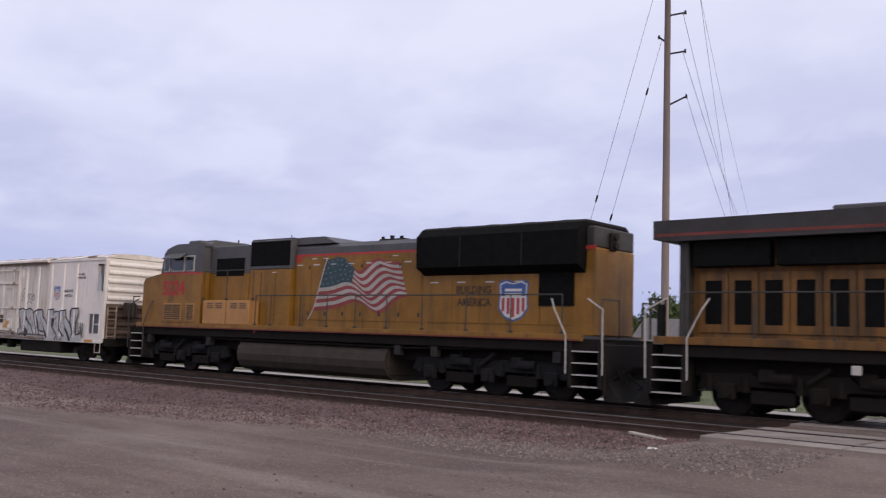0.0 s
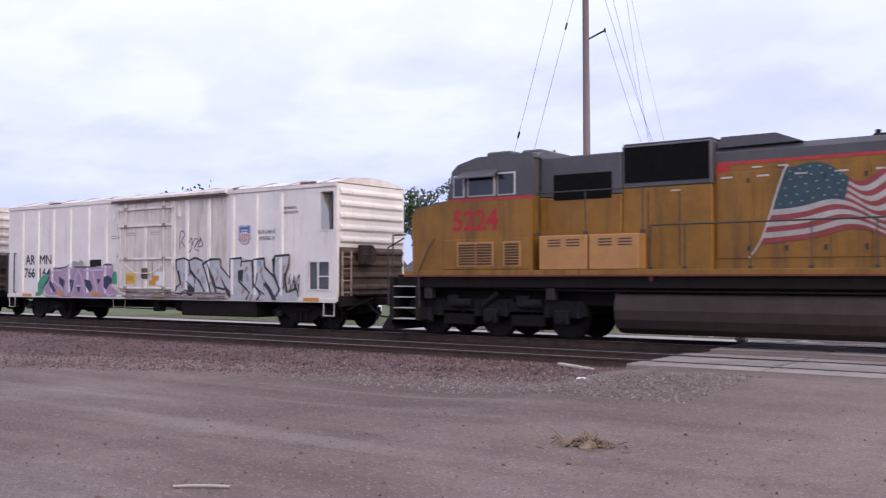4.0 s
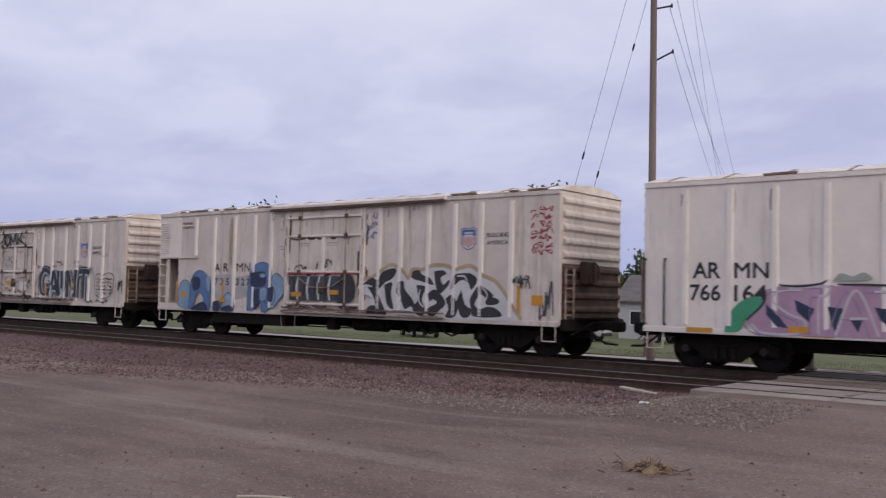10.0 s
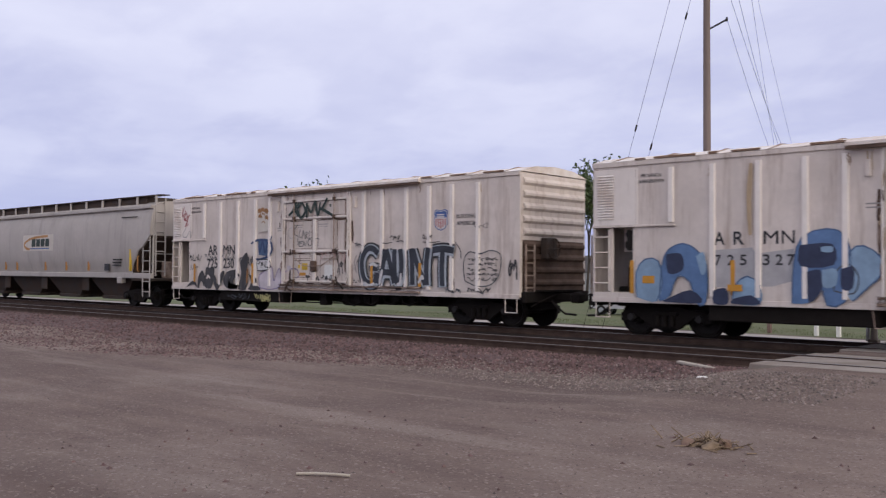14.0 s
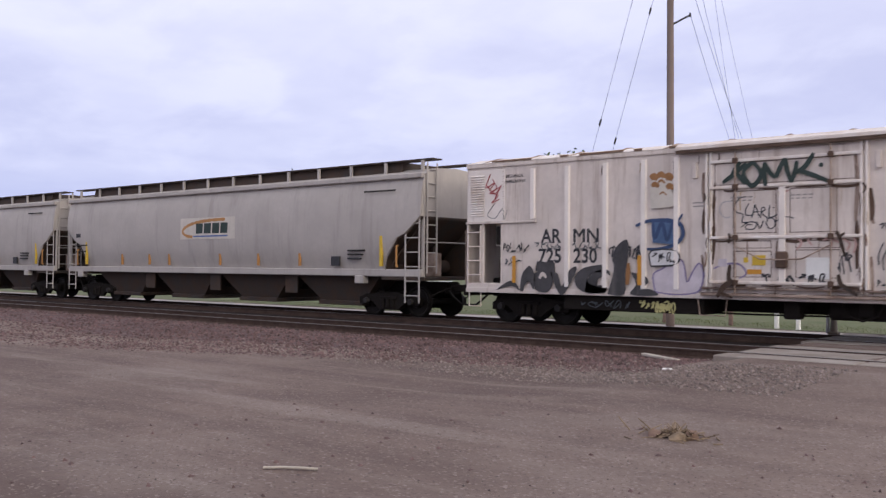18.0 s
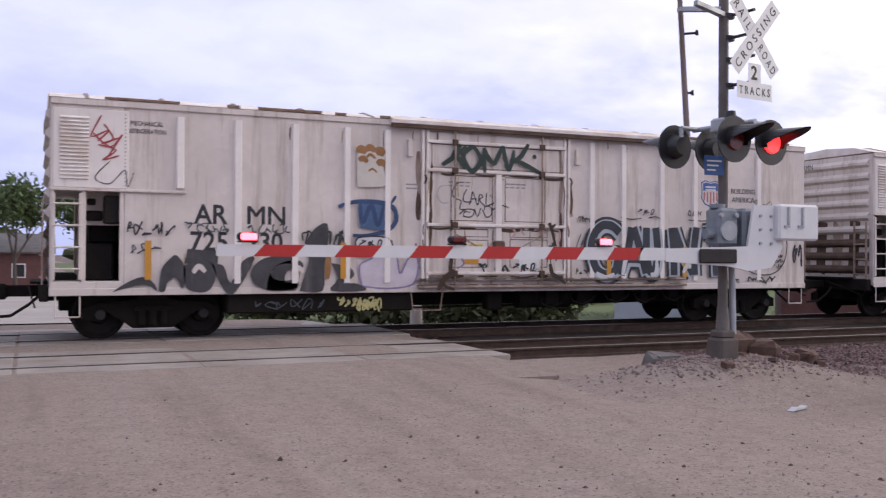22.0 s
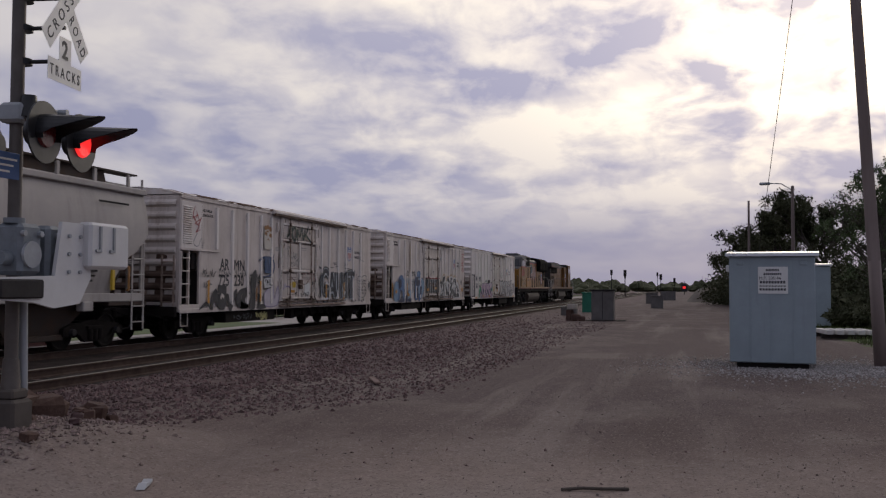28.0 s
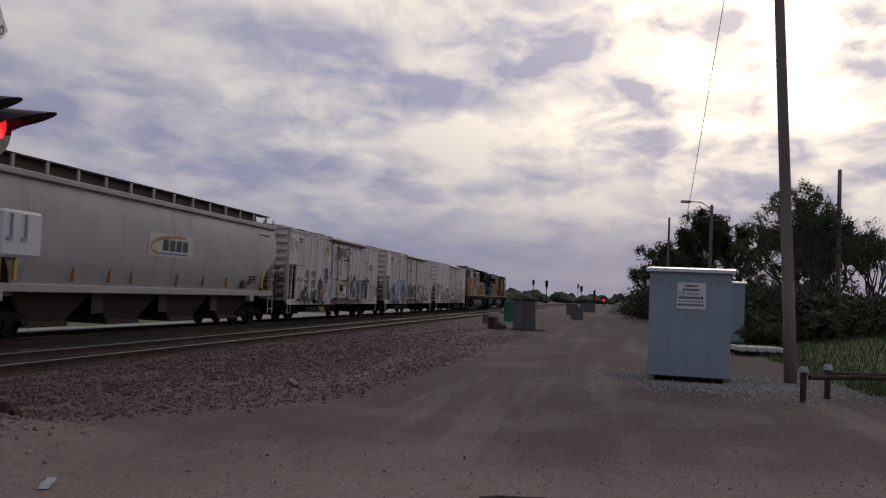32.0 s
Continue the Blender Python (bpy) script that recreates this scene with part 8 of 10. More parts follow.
    for y in (-1.175, 1.16):
        part("inertial_filter", Geo().box(-3.33, -1.3, y, y + 0.015, 3.74, 4.57), "screen", loco, "black air filter screen")
    part("filter_roof", Geo().box(-3.4, -1.25, -1.1, 1.1, 4.62, 4.67, 0.02), "locogrey", loco)
    part("engine_hood", Geo().box(-1.25, 4.45, -0.97, 0.97, 1.7, 4.08, 0.02), "yellow", loco)
    part("engine_hood_top", Geo().prism([(-0.97, 4.08), (-0.97, 4.3), (-0.8, 4.44), (0.8, 4.44), (0.97, 4.3), (0.97, 4.08)], "x", -1.25, 4.45), "locogrey", loco)
    part("dynamic_brake_hatch", Geo().prism([(-1.2, 4.42), (-1.1, 4.66), (0.1, 4.66), (0.65, 4.44)], "y", -0.95, 0.95), "locogrey", loco)
    part("red_hood_stripe", Geo().box(-1.2, 4.45, -0.976, -0.97, 4.02, 4.09), "red_paint", loco)
    part("red_chevron", flat([(-1.2, 3.72), (-0.75, 3.62), (-0.95, 3.95), (-0.8, 4.08), (-1.2, 4.08)], -0.978), "red_paint", loco)
    part("exhaust_stack", Geo().box(1.9, 3.0, -0.3, 0.3, 4.44, 4.56, 0.03).cyl((2.0, -0.2, 4.52), (2.0, -0.2, 4.64), 0.06, n=8).cyl((2.4, -0.2, 4.52), (2.4, -0.2, 4.66), 0.07, n=8).cyl((2.8, -0.2, 4.52), (2.8, -0.2, 4.64), 0.06, n=8), "black", loco)
    for i in range(7):
        x = -1.2 + i * 0.8
        part("hood_door", Geo().box(x + 0.02, x + 0.78, -0.99, -0.97, 1.95, 3.85, 0.008), "yellow", loco)
        part("door_latch", Geo().box(x + 0.68, x + 0.74, -1.005, -0.99, 2.1, 2.22).box(x + 0.68, x + 0.74, -1.005, -0.99, 3.6, 3.7), "letter", loco)
        part("grab_bar", Geo().box(x + 0.1, x + 0.36, -1.0, -0.985, 3.72, 3.76), "handrail", loco)
    for x in (-2.2, -0.4, 0.15, 3.2):
        part("white_dash", Geo().box(x, x + 0.22, -1.16 if x < -1.3 else -1.0, -1.15 if x < -1.3 else -0.989, 3.5 if x < -1.3 else 3.92, 3.53 if x < -1.3 else 3.95), "handrail", loco)
    for x in (-2.75, -2.0):
        part("door_seam", Geo().box(x - 0.012, x + 0.012, -1.156, -1.15, 1.8, 3.55), "letter_brown", loco)
    # flared radiator section
    part("radiator_base", Geo().box(4.45, 10.15, -0.98, 0.98, 1.7, 3.45, 0.02), "yellow", loco)
    part("radiator_flare", Geo().prism([(-0.98, 3.3), (-1.38, 3.5), (-1.4, 4.38), (-1.15, 4.62), (1.15, 4.62), (1.4, 4.38), (1.38, 3.5), (0.98, 3.3)], "x", 4.5, 9.95), "screen", loco, "black flared radiator housing")
    part("radiator_roof", Geo().prism([(-1.18, 4.6), (-1.0, 4.68), (1.0, 4.68), (1.18, 4.6)], "x", 4.5, 9.95), "black", loco)
    for i in range(4):
        part("radiator_fan", Geo().cyl((5.3 + i * 1.25, 0, 4.66), (5.3 + i * 1.25, 0, 4.76), 0.58, 0.55, n=20), "black", loco)
    for x in (6.1, 8.2):
        part("radiator_screen_rib", Geo().box(x, x + 0.04, -1.41, -1.38, 3.5, 4.36), "black", loco)
    part("rear_intake", Geo().box(8.55, 9.62, -1.03, -0.98, 2.45, 3.44), "screen", loco, "black rear intake screen")
    part("rear_hood", Geo().box(9.95, 10.25, -0.98, 0.98, 1.7, 3.95, 0.03), "yellow", loco)
    part("rear_hood_top", Geo().box(9.95, 10.23, -1.0, 1.0, 3.95, 4.5, 0.04), "soot_grey", loco)
    part("red_rear_stripe", Geo().box(9.95, 10.25, -1.004, -0.985, 3.9, 4.0), "red_paint", loco)
    part("rear_lamp", Geo().box(10.25, 10.33, -0.35, -0.05, 3.9, 4.4, 0.03).cyl((10.29, -0.2, 4.28), (10.41, -0.2, 4.28), 0.1, n=12).cyl((10.29, -0.2, 4.04), (10.41, -0.2, 4.04), 0.1, n=12), "black", loco)
    for i in range(5):
        x = 4.6 + i * 1.0
        part("hood_door", Geo().box(x + 0.03, x + 0.95, -1.0, -0.98, 1.95, 3.2, 0.008), "yellow", loco)
        part("grab_bar", Geo().box(x + 0.15, x + 0.45, -1.01, -0.995, 3.08, 3.12), "handrail", loco)
    letters("slogan", "BUILDING", 0.3, 5.72, -1.006, 2.78, "letter_brown", loco, width=0.92, offset=0.008)
    letters("slogan", "AMERICA", 0.3, 5.78, -1.006, 2.44, "letter_brown", loco, width=0.94, offset=0.008)
    shield(loco, 7.72, 2.6, 0.92, 1.02, -1.006)
    # waving flag decal
    def flag_xz(u, v):
        dip = 0.72 - 0.26 * v
        wave = -0.3 * math.exp(-((u - dip) / 0.12) ** 2) + 0.13 * math.exp(-((u - dip + 0.27) / 0.13) ** 2) + 0.12 * math.exp(-((u - dip - 0.24) / 0.1) ** 2)
        x = (1 - u) * (-0.23 + 0.54 * v) + u * (3.86 - 0.34 * v)
        return x, (1 - u) * (2.25 + 1.6 * v) + u * (2.58 + 1.16 * v) + wave

    n = 30

    def band(u0, u1, v0, v1, y):
        g = Geo()
        for i in range(int(u0 * n), int(u1 * n)):
            q = [flag_xz(i / n, v0), flag_xz((i + 1) / n, v0), flag_xz((i + 1) / n, v1), flag_xz(i / n, v1)]
            g.add([(a, y, b) for a, b in q], [(0, 1, 2, 3)])
        return g

    for k in range(13):
        part("flag_stripe", band(0.4 if k < 7 else 0.0, 1.0, 1 - (k + 1) / 13, 1 - k / 13, -1.0), "flag_white" if k % 2 else "flag_red", loco, "white flag stripe" if k % 2 else "red flag stripe")
    part("flag_canton", band(0.0, 0.4, 6 / 13, 1.0, -1.0), "flag_blue", loco, "dark blue flag corner")
    for i in range(6):
        for k in range(5):
            a, b = flag_xz(0.035 + i * 0.063 + (k % 2) * 0.02, 0.95 - k * 0.105)
            part("flag_star", Geo().prism([(a - .022, b), (a, b - .022), (a + .022, b), (a, b + .022)], "y", -1.0, -1.004), "star_mark", loco)
    part("flag_pole", stroke([(-0.5, 1.95), (-0.2, 2.4), (0.2, 3.6), (0.35, 3.95)], 0.035, -1.003, False), "handrail", loco, "painted white flag pole")
    # tank, pipes, trucks, ends
    tank = Geo().prism([(-1.28, 1.15), (-1.4, 0.98), (-1.44, 0.78), (-1.4, 0.56), (-1.28, 0.36), (-1.05, 0.24), (-0.7, 0.2), (0.7, 0.2), (1.05, 0.24), (1.28, 0.36), (1.4, 0.56), (1.44, 0.78), (1.4, 0.98), (1.28, 1.15)], "x", -3.5, 3.45)
    part("fuel_tank", tank, "tank", loco, "dusty brown fuel tank")
    for x in (-3.5, 3.45):
        part("tank_band", Geo().box(x - 0.04, x + 0.04, -1.3, 1.3, 0.36, 1.18, 0.02), "tank", loco)
    part("main_reservoir", Geo().cyl((-0.6, -1.25, 1.4), (3.3, -1.25, 1.4), 0.17, n=14), "under", loco, "long air reservoir")
    part("piping", Geo().tube([(-9, -1.3, 1.3), (-4, -1.36, 1.22), (4, -1.36, 1.2), (9, -1.3, 1.3)], 0.03), "under", loco)
    loco_truck(loco, -7.05, "under_grey")
    loco_truck(loco, 7.08, "under_grey")
    for x in (-8.9, -5.2, 3.9, 5.3, 9.4):
        part("underframe_gusset", Geo().box(x - 0.12, x + 0.12, -1.42, -1.2, 0.98, 1.3, 0.02), "truckgrey", loco)
    end_steps(loco, 10.75, 1, "black")
    end_steps(loco, -10.1, -1, "black")
    pilot(loco, 10.75, 1)
    pilot(loco, -10.1, -1)
    part("front_platform", Geo().box(-10.1, -9.3, -1.0, 1.0, 1.5, 1.62), "under", loco)
    part("rear_platform", Geo().box(10.5, 10.75, -1.0, 1.0, 1.5, 1.62), "under", loco)
    railing(loco, [-2.55, -1.75, -0.3, 0.95, 2.2, 3.5, 4.9, 6.5, 8.0, 9.6], -1.5, 1.7, 2.72, "handrail_dark")
    railing(loco, [-5.5, -4.2, -2.75], -1.48, 2.55, 3.6, "handrail_dark", 0.018)
    railing(loco, [-2.55, 2.0, 6.0, 9.6], 1.5, 1.7, 2.72, "handrail_dark")
    for k in (-1, 1):
        part("end_railing", Geo().tube([(10.72, 1.45 * k, 1.65), (10.72, 1.45 * k, 2.6), (10.72, 0.6 * k, 2.6), (10.72, 0.6 * k, 1.65)], 0.022), "handrail_dark", loco)
    part("front_railing", Geo().tube([(-10.05, -1.45, 1.65), (-10.05, -1.45, 2.7), (-9.6, -1.45, 2.7)], 0.022), "handrail_dark", loco)
    part("marker_lamp", Geo().cyl((-2.55, -1.42, 1.5), (-2.55, -1.5, 1.5), 0.06, n=10), "lens_off", loco)
    return loco


def wide_radiator_diesel():
    """Second diesel with a wide flat radiator wing at its rear; cab towards +x."""
    c = 0.25
    loco = thing("diesel_locomotive", pose(c, TRACK_FAR, 0), "yellow diesel locomotive with a wide dark radiator wing, on rails", "locomotive", "locomotives")
    TRAIN.append((loco, c))
    part("underframe", Geo().box(-10.4, 10.4, -1.45, 1.45, 1.28, 1.62, 0.02), "under", loco)
    part("deck_edge", Geo().box(-10.6, 10.3, -1.55, -1.42, 1.56, 1.74, 0.01).box(-10.6, 10.3, 1.42, 1.55, 1.56, 1.74, 0.01), "yellow_sooty", loco, "yellow walkway edge")
    part("centre_sill", Geo().box(-10.0, 9.6, -0.95, 0.95, 0.86, 1.3), "under", loco)
    part("deck", Geo().box(-10.6, 10.3, -1.42, 1.42, 1.62, 1.7), "soot_grey", loco)
    part("rear_hood", Geo().box(-10.0, -4.0, -0.98, 0.98, 1.7, 3.98, 0.02), "yellow_sooty", loco)
    wing = Geo().prism([(-10.65, 4.0), (-10.65, 4.44), (-3.4, 4.5), (-3.4, 3.98), (-10.2, 3.95)], "y", -1.5, 1.5)
    part("radiator_wing", wing, "soot_grey", loco, "wide dark radiator wing")
    part("red_wing_stripe", Geo().box(-10.6, -3.4, -1.506, -1.5, 4.06, 4.13), "red_grimy", loco)
    part("wing_top", Geo().box(-6.6, -3.5, -1.3, 1.3, 4.48, 4.6, 0.03), "locogrey", loco, "grey roof hatch")
    part("wing_bracket", Geo().prism([(-10.3, 3.96), (-9.95, 3.4), (-9.9, 3.96)], "y", -0.9, 0.9), "soot_grey", loco)
    part("radiator_screen", Geo().box(-9.75, -7.95, -1.3, -0.9, 3.35, 3.94, 0.02).box(-7.8, -4.1, -1.3, -0.9, 3.35, 3.94, 0.02), "screen", loco, "black radiator screens")
    part("end_post", Geo().box(-10.08, -9.85, -1.3, 1.3, 1.7, 3.95, 0.04), "soot_grey", loco)
    for x in (-9.35, -8.65, -7.95, -7.25, -6.55, -5.85, -5.15):
        door = part("hood_door", Geo().box(x - 0.33, x + 0.33, -1.02, -0.98, 1.85, 3.25, 0.01), "yellow_sooty", loco)
        part("door_louvre", Geo().box(x - 0.2, x + 0.2, -1.03, -1.01, 2.05, 3.05, 0.01), "screen", door)
    part("engine_hood", Geo().box(-4.0, 5.2, -0.97, 0.97, 1.7, 4.0, 0.02), "yellow_sooty", loco)
    part("engine_hood_top", Geo().prism([(-0.97, 4.0), (-0.9, 4.4), (0.9, 4.4), (0.97, 4.0)], "x", -3.4, 5.2), "soot_grey", loco)
    for i in range(9):
        x = -3.8 + i
        part("hood_door", Geo().box(x + 0.03, x + 0.95, -0.99, -0.97, 1.9, 3.6, 0.008), "yellow_sooty", loco)
    part("red_hood_stripe", Geo().box(-3.4, 5.2, -0.976, -0.97, 3.94, 4.01), "red_grimy", loco)
    part("cab", Geo().prism([(5.2, 1.7), (5.2, 4.5), (7.4, 4.5), (7.9, 3.5), (7.9, 1.7)], "y", -1.5, 1.5), "yellow_sooty", loco, "yellow cab")
    part("cab_roof", Geo().prism([(-1.5, 4.3), (-1.2, 4.6), (1.2, 4.6), (1.5, 4.3)], "x", 5.1, 7.5), "soot_grey", loco)
    part("cab_window", Geo().box(5.6, 6.4, -1.51, -1.49, 3.5, 4.15).box(6.6, 7.2, -1.51, -1.49, 3.5, 4.15), "glass", loco)
    part("nose", Geo().prism([(7.9, 1.7), (7.9, 3.35), (9.2, 2.95), (9.3, 1.7)], "y", -1.3, 1.3), "yellow_sooty", loco)
    part("auxiliary_cab", Geo().box(2.8, 5.2, -1.3, 1.3, 1.7, 4.2, 0.03), "yellow_sooty", loco)
    shield(loco, 4.0, 2.9, 0.9, 1.0, -1.32)
    part("fuel_tank", Geo().prism([(-1.35, 1.2), (-1.4, 0.7), (-1.1, 0.25), (1.1, 0.25), (1.4, 0.7), (1.35, 1.2)], "x", -3.2, 3.4), "tank", loco, "dusty fuel tank")
    loco_truck(loco, -6.9, "under", r=0.53)
    loco_truck(loco, 6.9, "under", r=0.53)
    end_steps(loco, -10.75, -1, "black")
    end_steps(loco, 10.5, 1, "black")
    pilot(loco, -10.75, -1)
    pilot(loco, 10.5, 1)
    railing(loco, [-9.9, -8.2, -6.5, -4.8, -3.1, -1.4, 0.3, 2.0, 3.7, 5.0], -1.5, 1.7, 2.75, "handrail_dark")
    railing(loco, [-9.9, -5.0, 0.0, 5.0], 1.5, 1.7, 2.75, "handrail_dark")
    part("end_railing", Geo().tube([(-10.72, -1.45, 1.65), (-10.72, -1.45, 2.62), (-10.72, -0.7, 2.62), (-10.72, -0.7, 1.65)], 0.03), "handrail_dark", loco)
    part("end_lamp", Geo().cyl((-10.72, -0.9, 1.75), (-10.72, -0.9, 2.5), 0.09, n=10), "black", loco)
    part("underframe_lamp", Geo().box(-6.2, -6.0, -1.46, -1.4, 1.05, 1.25, 0.02), "handrail", loco)
    return loco


freight_diesel()
wide_radiator_diesel()

# ---- crossing signals ----
def crossing_signal(m, label, arm_len, lit, short=False):
    """Flashing-light signal with crossbuck and gate. Local: mast at the origin, drivers' side -y, arm towards -x."""
    sig = thing("crossing_signal", m, label, "crossing signal", "crossing signals")
    part("foundation", Geo().box(-0.155, 0.155, -0.155, 0.155, -0.3, 0.4, 0.03).box(-0.12, 0.12, -0.12, 0.12, 0.4, 0.5, 0.02), "dark_concrete", sig, "square concrete foundation")
    top = 4.45 if short else 5.0
    part("mast", Geo().cyl((0, 0, 0.5), (0, 0, top), 0.066, n=16).cyl((0, 0, 0.5), (0, 0, 0.8), 0.095, 0.075, n=16), "mast_steel", sig, "grey steel mast")
    part("mast_conduit", Geo().cyl((0.16, -0.02, 0.45), (0.13, -0.02, 1.45), 0.045, n=10), "galv", sig)
    if short:
        part("bracket_arm", Geo().box(-0.8, 0, -0.04, 0.04, 4.36, 4.42, 0.01), "galv", sig, "flat bracket arm")
        part("track_count_sign", Geo().box(0.05, 0.42, 0.12, 0.125, 3.32, 3.5), "galv", sig, "grey back of a small sign")
    else:
        part("bell", Geo().cyl((0, 0, 4.98), (0, 0, 5.05), 0.08, 0.12, n=16).cyl((0, 0, 5.05), (0, 0, 5.25), 0.12, 0.11, n=16).cyl((0, 0, 5.25), (0, 0, 5.28), 0.13, 0.12, n=16), "truckgrey", sig, "dark bell housing")
        for dx, dy, z in ((-0.75, -0.35, 4.7), (-0.55, 0.25, 4.78)):
            part("bracket_arm", Geo().prism([(0, -0.05), (dx, dy - 0.04), (dx, dy + 0.04), (0, 0.05)], "z", z, z + 0.06), "galv", sig, "flat bracket arm")
    # crossbuck and track count sign on long clamps, turned a little to face the traffic
    skew = 0.0 if short else 7.0
    reach = 0.12 if short else 0.45
    face = pose(0, 0, 0, 0, 0, 180) if short else pose(0.06, 0, 0, 0, 0, 9)
    for z in (4.1,) if short else (4.72, 4.42, 4.12, 3.78):
        clamp = part("mast_clamp", Geo().cyl((0, 0, z - 0.03), (0, 0, z + 0.03), 0.1, n=14).cyl((0.0, -0.06, z), (0.0, -reach, z), 0.022, n=8), "signal_black", sig)
        clamp.matrix_local = face
    for k, (ang, two_words) in enumerate(((-48, True), (48, False))):
        yy = -reach - 0.012 * k
        blade = part("crossbuck_blade", Geo().box(-0.61, 0.61, yy - 0.005, yy, -0.115, 0.115, 0.003), "sign_white", sig, "white reflective crossbuck blade")
        blade.matrix_local = face @ pose(0, 0, 4.1 if short else 4.36, 0, -ang, 0)
        if two_words:
            letters("sign_word", "R A I L", 0.16, -0.56, yy - 0.0065, -0.058, "letter", blade, fit=0.42)
            letters("sign_word", "R O A D", 0.16, 0.15, yy - 0.0065, -0.058, "letter", blade, fit=0.43)
        else:
            letters("sign_word", "C R O S S I N G", 0.16, -0.55, yy - 0.0065, -0.058, "letter", blade, fit=1.1)
    if not short:
        ys = -reach
        tsign = part("track_count_sign", Geo().prism([(-0.34, -0.22), (0.34, -0.22), (0.34, 0.0), (0.12, 0.0), (0.12, 0.25), (-0.12, 0.25), (-0.12, 0.0), (-0.34, 0.0)], "y", ys - 0.005, ys), "sign_white", sig, "white inverted-T sign")
        tsign.matrix_local = face @ pose(0, 0, 3.76)
        letters("sign_word", "2", 0.25, -0.075, ys - 0.0065, 0.04, "letter", tsign, offset=0.006)
        letters("sign_word", "T R A C K S", 0.15, -0.3, ys - 0.0065, -0.165, "letter", tsign, fit=0.6)
    # two back-to-back pairs of lamps
    off, gap = (0.2, 0.33) if short else (0.54, 0.345)
    bar = Geo().cyl((0, -off, 3.24), (0, off, 3.24), 0.035, n=10).box(-0.13, 0.13, -0.13, 0.13, 3.14, 3.34, 0.03)
    for d in (-1, 1):
        bar.cyl((-gap, off * d * 0.8, 3.24), (gap, off * d * 0.8, 3.24), 0.03, n=8)
        for x in (-gap, gap):
            bar.cyl((x, off * d * 0.8, 3.24), (x, off * d * 0.8, 3.04), 0.03, n=8)
    part("lamp_crossarm", bar, "galv", sig).matrix_local = pose(0, 0, 0, 0, 0, skew)
    part("junction_ball", Geo().cyl((0, -0.14, 3.2), (0, -0.14, 3.42), 0.1, 0.07, n=14), "signal_black", sig)
    for d in (-1, 1):
        for k, x in enumerate((-gap, gap)):
            unit = part("lamp_background", Geo().cyl((0, 0, 0), (0, 0.02 * d, 0), 0.3, n=28), "signal_black", sig, "round black lamp background")
            unit.matrix_local = pose(0, 0, 0, 0, 0, skew) @ pose(x, (off - (0.05 if d < 0 and not short else 0)) * d, 2.99)
            part("lamp_housing", Geo().cyl((0, 0, 0), (0, -0.14 * d, 0), 0.17, 0.12, n=18), "signal_black", unit)
            on = lit[0 if d < 0 else 1] == k
            part("lens", Geo().cyl((0, 0.02 * d, 0), (0, 0.05 * d, 0), 0.152, 0.14, n=22), "lens_on" if on else "lens_off", unit, "lit red lens" if on else "dark red lens")
            hood = Geo()
            n = 14
            for i in range(n):
                a0, a1 = math.pi * (-0.14 + 1.28 * i / n), math.pi * (-0.14 + 1.28 * (i + 1) / n)
                ln0, ln1 = (0.09 + 0.53 * max(0.0, math.sin(q)) ** 0.85 for q in (a0, a1))
                for r in (0.165, 0.175):
                    hood.add([(r * math.cos(a0), 0.02 * d, r * math.sin(a0)), (r * math.cos(a1), 0.02 * d, r * math.sin(a1)),
                              (r * math.cos(a1), ln1 * d, r * math.sin(a1) - 0.05 * ln1), (r * math.cos(a0), ln0 * d, r * math.sin(a0) - 0.05 * ln0)], [(0, 1, 2, 3)])
            part("lamp_hood", hood, "signal_black", unit, "long black lamp hood")
    part("blue_notice", Geo().box(-0.4, -0.08, -0.11, -0.1, 2.56, 2.82, 0.004), "blue_sign", sig, "small blue notice plate")
    for i in range(3):
        part("notice_line", Geo().box(-0.36, -0.12 - 0.05 * i, -0.1125, -0.11, 2.74 - i * 0.06, 2.76 - i * 0.06), "sign_white", sig)
    # gate mechanism
    mech = part("gate_mechanism", Geo().box(-0.38, -0.06, -0.38, -0.08, 1.62, 2.12, 0.04).box(0.02, 0.26, -0.38, -0.02, 1.56, 2.12, 0.04).cyl((-0.38, -0.24, 1.78), (-0.5, -0.24, 1.78), 0.07, n=12).cyl((-0.3, -0.24, 2.12), (-0.3, -0.24, 2.17), 0.1, n=12), "mech_grey", sig, "blue-grey gate mechanism case")
    part("case_window", Geo().box(0.26, 0.28, -0.3, -0.08, 1.64, 2.04), "signal_black", mech)
    for x in (-0.36, -0.12, 0.14):
        part("case_bolt", Geo().cyl((x, -0.38, 2.02), (x, -0.42, 2.02), 0.03, n=8), "galv", mech)
    part("case_cover", Geo().cyl((-0.24, -0.38, 1.82), (-0.24, -0.41, 1.82), 0.13, n=16), "galv", mech)
    part("mounting_shelf", Geo().box(-0.6, 0.35, -0.3, 0.1, 1.42, 1.5, 0.01), "galv", sig)
    part("pivot_frame", Geo().box(-0.8, -0.2, -0.52, -0.485, 1.4, 1.58, 0.02).box(-0.7, -0.05, -0.3, -0.24, 1.4, 1.54, 0.02), "truckgrey", sig)
    yy = -0.46
    support = part("arm_support", Geo().prism([(-1.3, 1.42), (-1.3, 1.58), (0.0, 1.62), (0.1, 2.16), (0.55, 2.16), (0.58, 1.6), (0.4, 1.34), (0.0, 1.3), (-0.3, 1.36)], "y", yy - 0.02, yy + 0.02), "gate_white", sig, "white counterweight arm")
